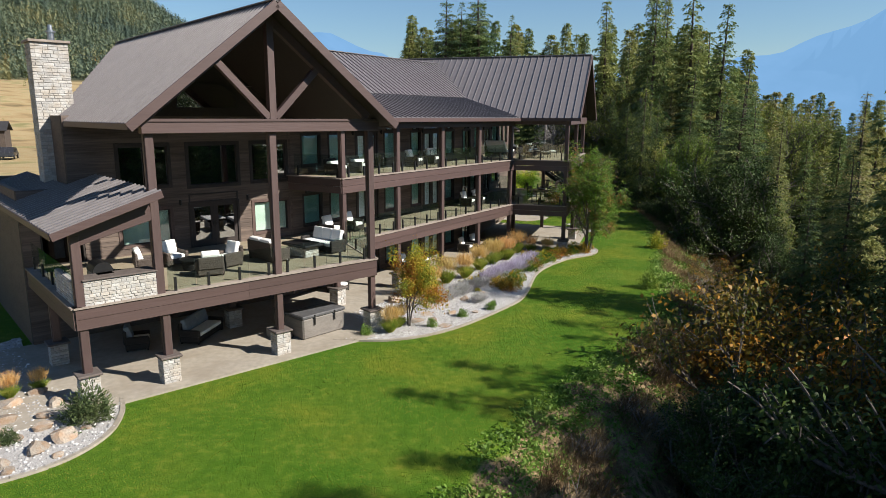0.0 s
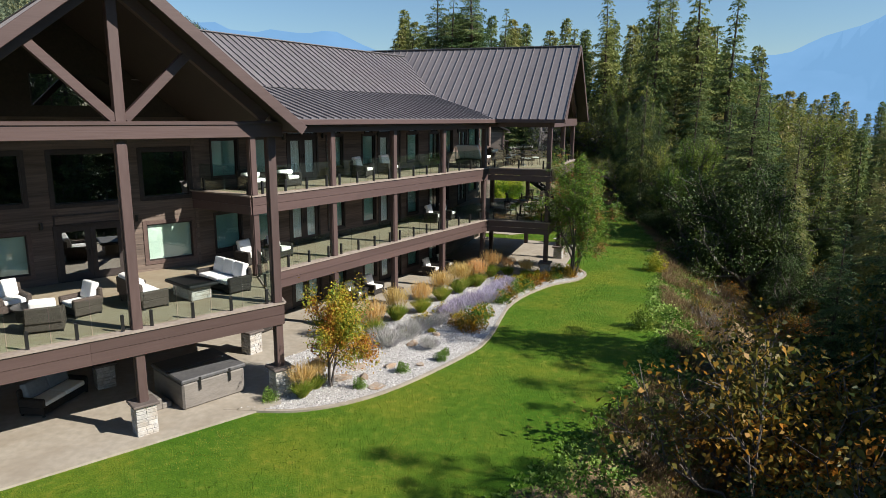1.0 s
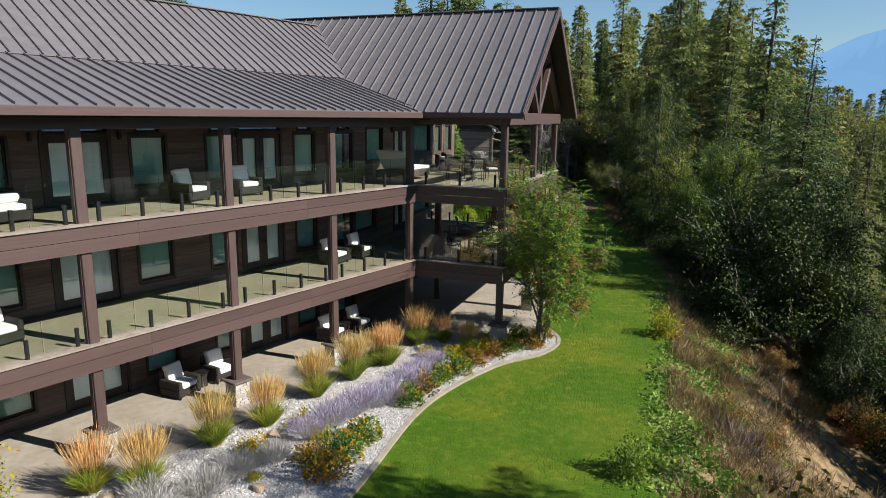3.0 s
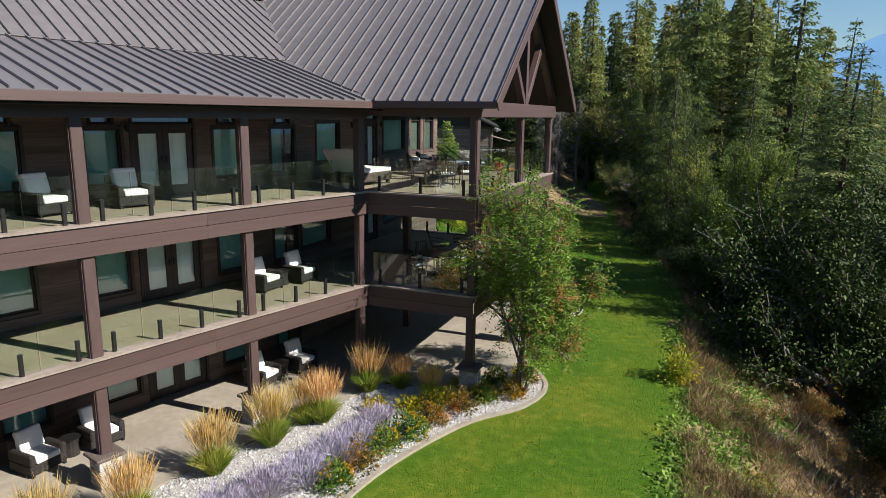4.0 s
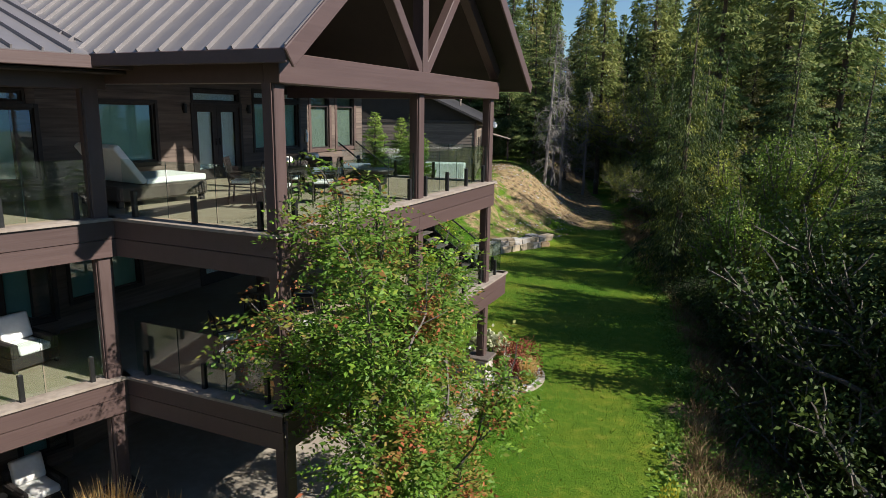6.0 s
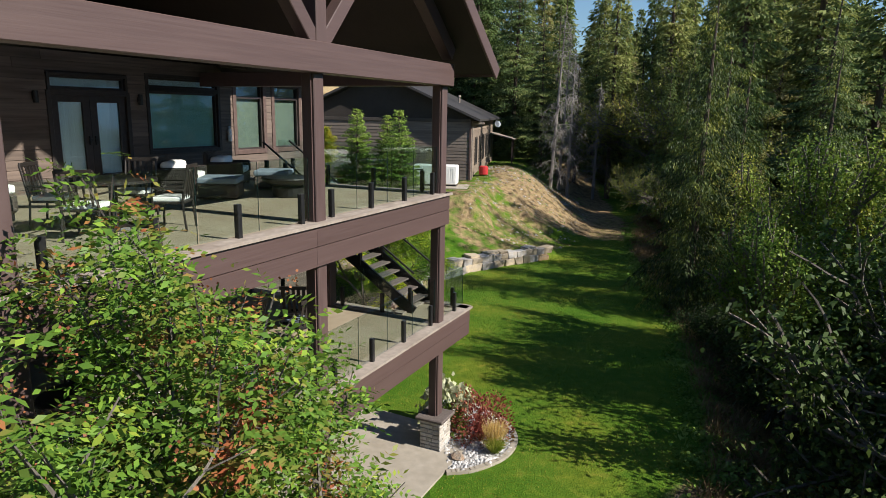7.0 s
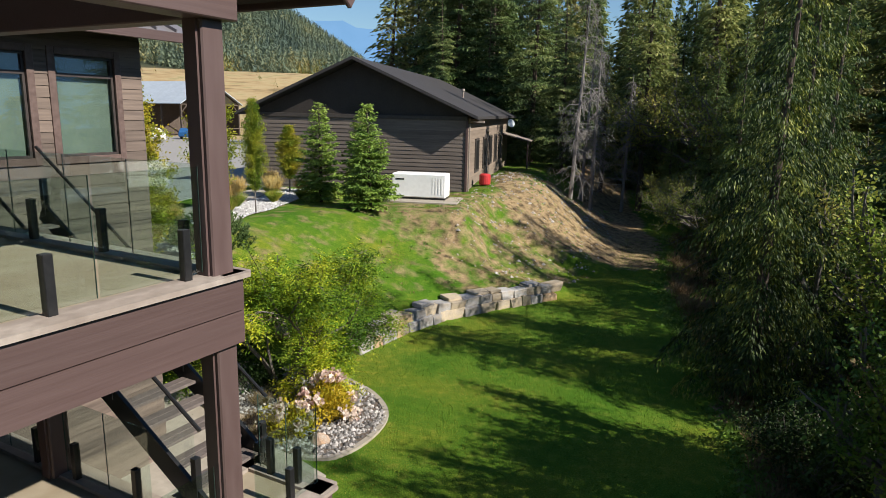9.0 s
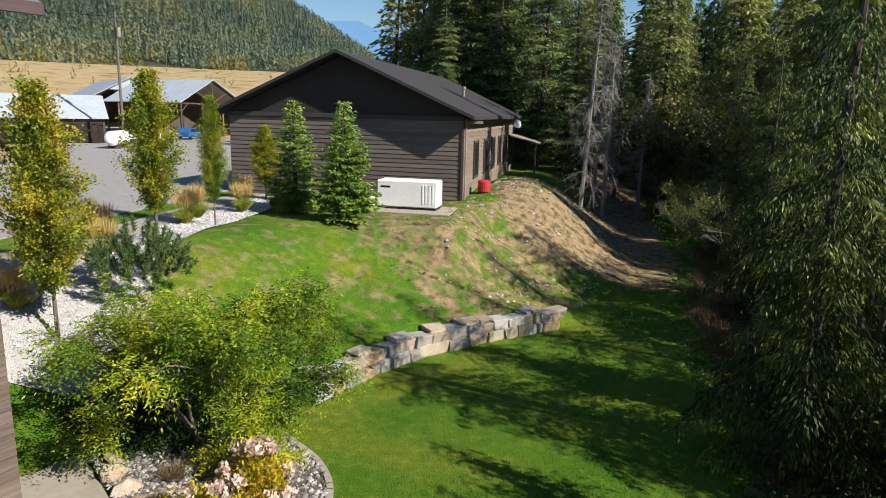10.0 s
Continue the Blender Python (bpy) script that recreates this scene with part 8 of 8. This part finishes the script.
# ---- drive, walk and farm beyond ----
M["asphalt"] = surf("pale_worn_asphalt", (0.3, 0.285, 0.265), (0.38, 0.36, 0.34), 1.2, 0.9, 0.25, patch=0.25)


def draped(name, pts, mat, label, up, cell=1.5):
    """A paved sheet that follows the ground inside a plan outline, with its own thickness."""
    bm = bmesh.new()
    f = bm.faces.new([bm.verts.new((x, y, 0)) for x, y in pts])
    r = bmesh.ops.triangulate(bm, faces=[f])
    bmesh.ops.subdivide_edges(bm, edges=list(bm.edges), cuts=6, use_grid_fill=True)
    for v in bm.verts:
        v.co.z = float(height(np.array([v.co.x]), np.array([v.co.y]))[0]) + up
    ex = bmesh.ops.extrude_face_region(bm, geom=list(bm.faces))
    for v in [e for e in ex["geom"] if isinstance(e, bmesh.types.BMVert)]:
        v.co.z -= 0.12
    return tagged(part(name, bm, mat), label, "paving", kind="structure")


draped("road", [(-4.4, 60), (-4.0, 70), (-4.2, 84), (-4.4, 108), (-14, 128), (-46, 140), (-52, 118), (-30, 96), (-22, 80), (-20, 58)], M["asphalt"], "pale worn asphalt yard and drive", 0.05)
draped("walkway", [(-1.2, 60), (-0.4, 66), (-0.9, 74), (-1.6, 82), (-3.2, 82), (-2.5, 74), (-2.0, 66), (-2.8, 60)], M["concrete"], "concrete walk beside the drive", 0.06)
gravel_bed("bed_walk", [tuple(p) for p in smooth_line([(3.2, 63.6), (3.0, 65.8), (1.9, 68.2), (1.5, 71), (1.2, 74.5), (0.9, 78), (-0.2, 82)], 4)] + [(-1.4, 81), (-0.75, 74), (-0.25, 66), (-0.6, 62.5)], "strip of white gravel with grasses along the walk", 3800, seed=9, raised=0.045)
for k, (x, y, s) in enumerate([(5.3, 61.5, 0.42), (5.9, 61.1, 0.36), (4.9, 62.0, 0.34), (6.5, 60.8, 0.3), (0.1, 64.9, 0.62), (3.2, 65.6, 0.5), (3.8, 65.2, 0.6), (4.4, 64.9, 0.5), (2.7, 66.4, 0.4), (4.9, 65.6, 0.45), (3.6, 64.4, 0.7), (5.6, 65.2, 0.5)]):
    z = float(height(np.array([x]), np.array([y]))[0])
    tagged(part("boulder", BOULD[k % 4], None, None, "", pose(x, y, z + s * 0.2, 8 * k, 5, 60 * k) @ Matrix.Diagonal((s, s, s, 1))), "tan and grey boulder on the slope", "boulder", "boulders on the slope")

M["barn_roof"] = surf("galvanised_barn_roof", (0.42, 0.47, 0.52), (0.52, 0.57, 0.62), 0.4, 0.5, 0.05, patch=0.2)
M["barn_red"] = surf("red_brown_boards", (0.16, 0.075, 0.045), (0.26, 0.13, 0.08), 1, 0.85, 0.15)
M["barn_wood"] = surf("old_barn_wood", (0.07, 0.05, 0.04), (0.13, 0.1, 0.08), 1, 0.9, 0.2)


def barn(x, y, z, rz, L, W, eave, ridge, label, bays=6, closed=False, sheeted=False):
    t = thing("barn", label, "barn", pose(x, y, z, 0, 0, rz), "farm barns")
    for s in (-1, 1):
        bm = bmesh.new()
        vs = [bm.verts.new(p) for p in ((-L / 2 - 0.5, s * (W / 2 + 0.5), eave), (L / 2 + 0.5, s * (W / 2 + 0.5), eave), (L / 2 + 0.5, 0, ridge), (-L / 2 - 0.5, 0, ridge))]
        v2 = [bm.verts.new((v.co.x, v.co.y, v.co.z + 0.12)) for v in vs]
        bm.faces.new(vs)
        bm.faces.new(v2)
        for i in range(4):
            bm.faces.new((vs[i], vs[(i + 1) % 4], v2[(i + 1) % 4], v2[i]))
        part("roof", bm, M["barn_roof"], t)
        for k in range(bays + 1):
            px = -L / 2 + L * k / bays
            part("post", box_mesh("post", px - 0.12, px + 0.12, s * W / 2 - 0.12, s * W / 2 + 0.12, 0, eave + 0.1, M["barn_wood"]), None, t)
        bm = bmesh.new()
        beam(bm, (s * L / 2, -W / 2, eave + 0.05), (s * L / 2, 0, ridge - 0.1), 0.14, 0.2, (1, 0, 0))
        beam(bm, (s * L / 2, W / 2, eave + 0.05), (s * L / 2, 0, ridge - 0.1), 0.14, 0.2, (1, 0, 0))
        beam(bm, (s * L / 2, -W / 2, eave), (s * L / 2, W / 2, eave), 0.14, 0.2, (1, 0, 0))
        beam(bm, (s * L / 2, 0, eave), (s * L / 2, 0, ridge - 0.1), 0.14, 0.16, (1, 0, 0))
        for e in (-1, 1):
            beam(bm, (s * L / 2, 0, eave + 0.1), (s * L / 2, e * W / 4, (eave + ridge) / 2), 0.12, 0.14, (1, 0, 0))
            beam(bm, (s * L / 2, e * W / 2, eave - 1.3), (s * L / 2, e * (W / 2 - 1.3), eave), 0.12, 0.14, (1, 0, 0))
        part("truss", bm, M["barn_wood"], t)
        for e in (-1, 1):
            part("post", box_mesh("post", s * L / 2 - 0.12, s * L / 2 + 0.12, e * W / 6 - 0.12, e * W / 6 + 0.12, 0, eave, M["barn_red"]), None, t)
        part("rail", box_mesh("rail", s * L / 2 - 0.06, s * L / 2 + 0.06, -W / 2, W / 2, 1.1, 1.25, M["barn_wood"]), None, t)
    part("back_wall", box_mesh("back_wall", -L / 2, L / 2, -W / 2 - 0.05, -W / 2 + 0.05, 0, eave, M["barn_wood"]), None, t)
    # boarded partitions are added deep inside, under the roof, to darken the open interior
    for px in (-L / 2 + 0.42 * L, L / 2 - 0.2 * L):
        bm = bmesh.new()
        vs = [bm.verts.new((px + d, y, z)) for d in (0, 0.08) for y, z in ((-W / 2 + 0.06, 0), (W / 2 - 0.3, 0), (W / 2 - 0.3, eave), (0, ridge - 0.15), (-W / 2 + 0.06, eave))]
        bm.faces.new(vs[:5])
        bm.faces.new(vs[5:][::-1])
        for i in range(5):
            bm.faces.new((vs[i], vs[(i + 1) % 5], vs[5 + (i + 1) % 5], vs[5 + i]))
        part("partition", bm, M["barn_wood"], t)
    # a stack of lumber under the roof
    for k in range(3):
        part("lumber", box_mesh("lumber", -L / 2 + 1.0 + 0.3 * k, -L / 2 + 4.2, -W / 3 + 1.4 * k, -W / 3 + 1.2 + 1.4 * k, 0.05, 0.7 + 0.25 * k, M["barn_red"]), None, t)
    if sheeted:
        bm = bmesh.new()
        h = eave + 0.45 * (ridge - eave)
        w = W / 2 * 0.55
        for x in (-L / 2 - 0.16, -L / 2 - 0.12):
            bm.faces.new([bm.verts.new(p) for p in ((x, -w, h), (x, w, h), (x, 0, ridge - 0.05))])
        part("gable_sheet", bm, M["barn_roof"], t)
    if closed:
        part("front_wall", box_mesh("front_wall", -L / 2, L / 2, -W / 2 - 0.05, -W / 2 + 0.05, 0, eave * 0.85, M["barn_wood"]), None, t)
    return t


def ground_z(x, y):
    return float(height(np.array([x]), np.array([y]))[0])


barn(-74.9, 163.6, ground_z(-63, 152), 138, 34, 12.5, 5.0, 8.6, "long open barn with a pale metal roof", 8, False, True)
barn(-49.1, 145.1, ground_z(-41.4, 143), 165, 16, 12, 4.9, 8.4, "open-sided barn with a pale metal roof", 4)
barn(-51.9, 114.3, ground_z(-49, 117), 44, 22, 10, 2.8, 5.4, "low shed with a pale metal roof", 4, True)

pole = thing("utility_pole", "wooden utility pole with a crossarm and transformer", "pole", pose(-35.7, 115.4, ground_z(-35.7, 115.4)))
bm = bmesh.new()
tube(bm, [(0, 0, 0), (0, 0, 7), (0, 0, 14.2)], [0.16, 0.14, 0.11], 8)
part("mast", bm, M["grey_bark"], pole)
a_box("crossarm", (-0.9, 0.9, -0.06, 0.06, 13.5, 13.65), M["grey_bark"], pole)
bm = bmesh.new()
tube(bm, [(0.3, 0, 11.6), (0.3, 0, 12.6)], [0.22, 0.22], 10)
part("transformer", bm, M["ledge"], pole)
bm = bmesh.new()
pa, pb = Vector((-35.7, 115.4, ground_z(-35.7, 115.4) + 13.7)), Vector((-80, 100, 22))
tube(bm, [pa.lerp(pb, k / 8) - Vector((0, 0, 1.2 * math.sin(math.pi * k / 8))) for k in range(9)], [0.03] * 9, 4)
tagged(part("power_line", bm, M["black"]), "thin sagging overhead power line", "cable")
tk = thing("storage_tank", "white horizontal fuel tank on cradles", "tank", pose(-33.0, 111.0, ground_z(-33.0, 111.0), 0, 0, 108))
bm = bmesh.new()
tube(bm, [(-1.75, 0, 1.1), (-1.6, 0, 1.1), (1.6, 0, 1.1), (1.75, 0, 1.1)], [0.5, 0.75, 0.75, 0.5], 18)
part("shell", bm, M["white"], tk)
for x in (-1.0, 1.0):
    part("cradle", box_mesh("cradle", x - 0.1, x + 0.1, -0.6, 0.6, 0, 0.6, M["barn_wood"]), None, tk)


def car(x, y, rz, paint, label, size=1.0):
    t = thing("car", label, "car", pose(x, y, ground_z(x, y) + 0.06, 0, 0, rz) @ Matrix.Diagonal((size, size, size, 1)), "parked cars")
    prof = [(-2.2, 0.35), (2.2, 0.35), (2.25, 0.75), (1.2, 0.95), (0.6, 1.5), (-1.5, 1.55), (-2.15, 0.95)]
    bm = bmesh.new()
    a = [bm.verts.new((px, -0.88, pz)) for px, pz in prof]
    b = [bm.verts.new((px, 0.88, pz)) for px, pz in prof]
    bm.faces.new(a)
    bm.faces.new(b[::-1])
    for i in range(7):
        bm.faces.new((a[i], b[i], b[(i + 1) % 7], a[(i + 1) % 7]))
    bmesh.ops.bevel(bm, geom=list(bm.edges), offset=0.07, segments=2, affect="EDGES")
    part("body", bm, paint, t)
    for s in (-1, 1):
        bm = bmesh.new()
        vs = [bm.verts.new((px, s * 0.89, pz)) for px, pz in ((-1.75, 1.0), (0.95, 1.0), (0.5, 1.4), (-1.45, 1.45))]
        bm.faces.new(vs)
        part("side_window", bm, M["black"], t)
        for px in (-1.35, 1.4):
            bm = bmesh.new()
            tube(bm, [(px, s * 0.72, 0.33), (px, s * 0.9, 0.33)], [0.33, 0.33], 14)
            w = part("wheel", bm, M["black"], t)
            bm = bmesh.new()
            tube(bm, [(px, s * 0.89, 0.33), (px, s * 0.91, 0.33)], [0.2, 0.19], 12)
            part("rim", bm, M["steel"], w)


M["blue_paint"] = surf("blue_car_paint", (0.03, 0.12, 0.3), (0.04, 0.14, 0.34), 1, 0.25, 0.0, patch=0.05)
car(-37.7, 120.6, 212, M["white"], "white estate car parked by the barns", 1.17)
car(-38.8, 133.0, 95, M["blue_paint"], "blue car parked by the barns")
M["dark_paint"] = surf("dark_car_paint", (0.03, 0.03, 0.035), (0.045, 0.045, 0.05), 1, 0.25, 0.0, patch=0.05)
for k in range(4):
    car(-62 + 5.2 * k, 84 + 2.5 * k, 115, M["dark_paint"], "dark car parked in the dry field")

# dark pole building far behind the chimney
sh = thing("field_shed", "small dark shed in the dry field", "shed", pose(-78, 112, ground_z(-78, 112), 0, 0, 25))
a_box("wall", (-4, 4, -3, 3, 0, 3.2), M["barn_wood"], sh)
bm = bmesh.new()
for s in (-1, 1):
    beam(bm, (0, s * 3.4, 3.1), (0, 0, 4.6), 8.8, 0.12, (1, 0, 0))
part("roof", bm, M["shop_roof"], sh)

# wooded hills: small conifers, too many and too far to tell apart
g = np.random.default_rng(77)


def hill_trees(n, th0, th1, r0, r1, h0, h1, name, label, mat, keep):
    th, r = np.radians(g.uniform(th0, th1, n)), r0 + (r1 - r0) * g.random(n) ** 0.8
    x, y = 14 - r * np.sin(th), 50 + r * np.cos(th)
    k = keep(x, y, np.degrees(th), r)
    x, y = x[k], y[k]
    n = len(x)
    z = height(x, y)
    H = h0 + (h1 - h0) * g.random(n) ** 1.6
    R = H * g.uniform(0.14, 0.32, n)
    tri = []
    for j in range(22):
        f = (j + g.random(n)) / 22
        rad = R * (1.05 - f) * np.sqrt(g.random(n))
        a = g.uniform(0, 6.28, n)
        c = np.stack([x + np.cos(a) * rad, y + np.sin(a) * rad, z + H * f], 1)
        size = (H * (0.12 - 0.075 * f))[:, None]
        p0 = c + np.stack([np.cos(a), np.sin(a), np.full(n, -0.5)], 1) * size * 1.25
        p1 = c + np.stack([-np.sin(a), np.cos(a), g.normal(-0.2, 0.3, n)], 1) * size * 0.45
        p2 = c + np.stack([np.sin(a) * 0.6, -np.cos(a) * 0.6, g.uniform(0.4, 1.1, n)], 1) * size * 1.25
        tri.append(np.stack([p0, p1, p2], 1))
    return tagged(new(name, soup(name, np.concatenate(tri).reshape(-1, 3), 3, M[mat])), label, "forest", kind="stuff")


# distance haze is mixed into these lifted blue-green needle colours
M["leaf_far"] = leafmat("far_conifers", [(0.1, 0.15, 0.125), (0.15, 0.2, 0.14), (0.21, 0.25, 0.15), (0.36, 0.33, 0.15)], 0.9, 0.3, 0.025)
M["leaf_farb"] = leafmat("far_broadleaf", [(0.1, 0.14, 0.03), (0.2, 0.2, 0.05), (0.26, 0.17, 0.06)], 0.8, 0.1, 0.05)
hill_trees(32000, 10, 62, 320, 900, 5, 14, "far_forest", "dense conifer forest on the hill", "leaf_far", lambda x, y, t, r: (r > 340 + 40 * np.sin(t * 0.4)) & (t > 15 + 0.004 * (900 - r)))
hill_trees(1500, 14, 62, 300, 420, 5, 10, "far_scrub", "autumn scrub at the foot of the wooded hill", "leaf_farb", lambda x, y, t, r: np.sin(t * 0.9) + np.sin(r * 0.05) > 0.3)
hill_trees(260, 15, 60, 130, 300, 2.0, 4.5, "field_bushes", "scattered bushes in the dry field", "leaf_farb", lambda x, y, t, r: np.sin(t * 1.3) + np.sin(r * 0.06) > 0.6)

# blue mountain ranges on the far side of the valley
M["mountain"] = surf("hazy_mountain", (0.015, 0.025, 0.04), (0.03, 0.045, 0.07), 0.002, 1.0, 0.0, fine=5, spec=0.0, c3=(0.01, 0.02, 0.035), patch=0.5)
# an even blue glow stands in for the haze before the mountains
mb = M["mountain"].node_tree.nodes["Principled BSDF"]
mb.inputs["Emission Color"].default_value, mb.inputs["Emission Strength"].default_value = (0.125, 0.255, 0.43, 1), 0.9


def mountains(name, dist, a0, a1, prof, seed, mat):
    a = np.linspace(a0, a1, 160)
    e = np.interp(a, *zip(*prof))
    for k, amp in ((0.55, 0.28), (1.3, 0.16), (3.1, 0.08)):
        e = e + amp * np.sin(a * k + seed * 1.7 * k)
    V, F = [], []
    for i in range(160):
        t = radians(a[i])
        top = dist * math.tan(radians(max(0.2, e[i])))
        for j, (dr, f) in enumerate(((-500, 0.0), (-330, 0.35), (-160, 0.7), (0, 1.0), (300, 0.2))):
            rr = dist + dr + 60 * math.sin(a[i] * 0.35 + j * 1.3 + seed)
            V.append((14 + rr * math.sin(t), 50 + rr * math.cos(t), -80 + (top + 80) * f))
        if i:
            for j in range(4):
                p = 5 * (i - 1) + j
                F.append((p, p + 5, p + 6, p + 1))
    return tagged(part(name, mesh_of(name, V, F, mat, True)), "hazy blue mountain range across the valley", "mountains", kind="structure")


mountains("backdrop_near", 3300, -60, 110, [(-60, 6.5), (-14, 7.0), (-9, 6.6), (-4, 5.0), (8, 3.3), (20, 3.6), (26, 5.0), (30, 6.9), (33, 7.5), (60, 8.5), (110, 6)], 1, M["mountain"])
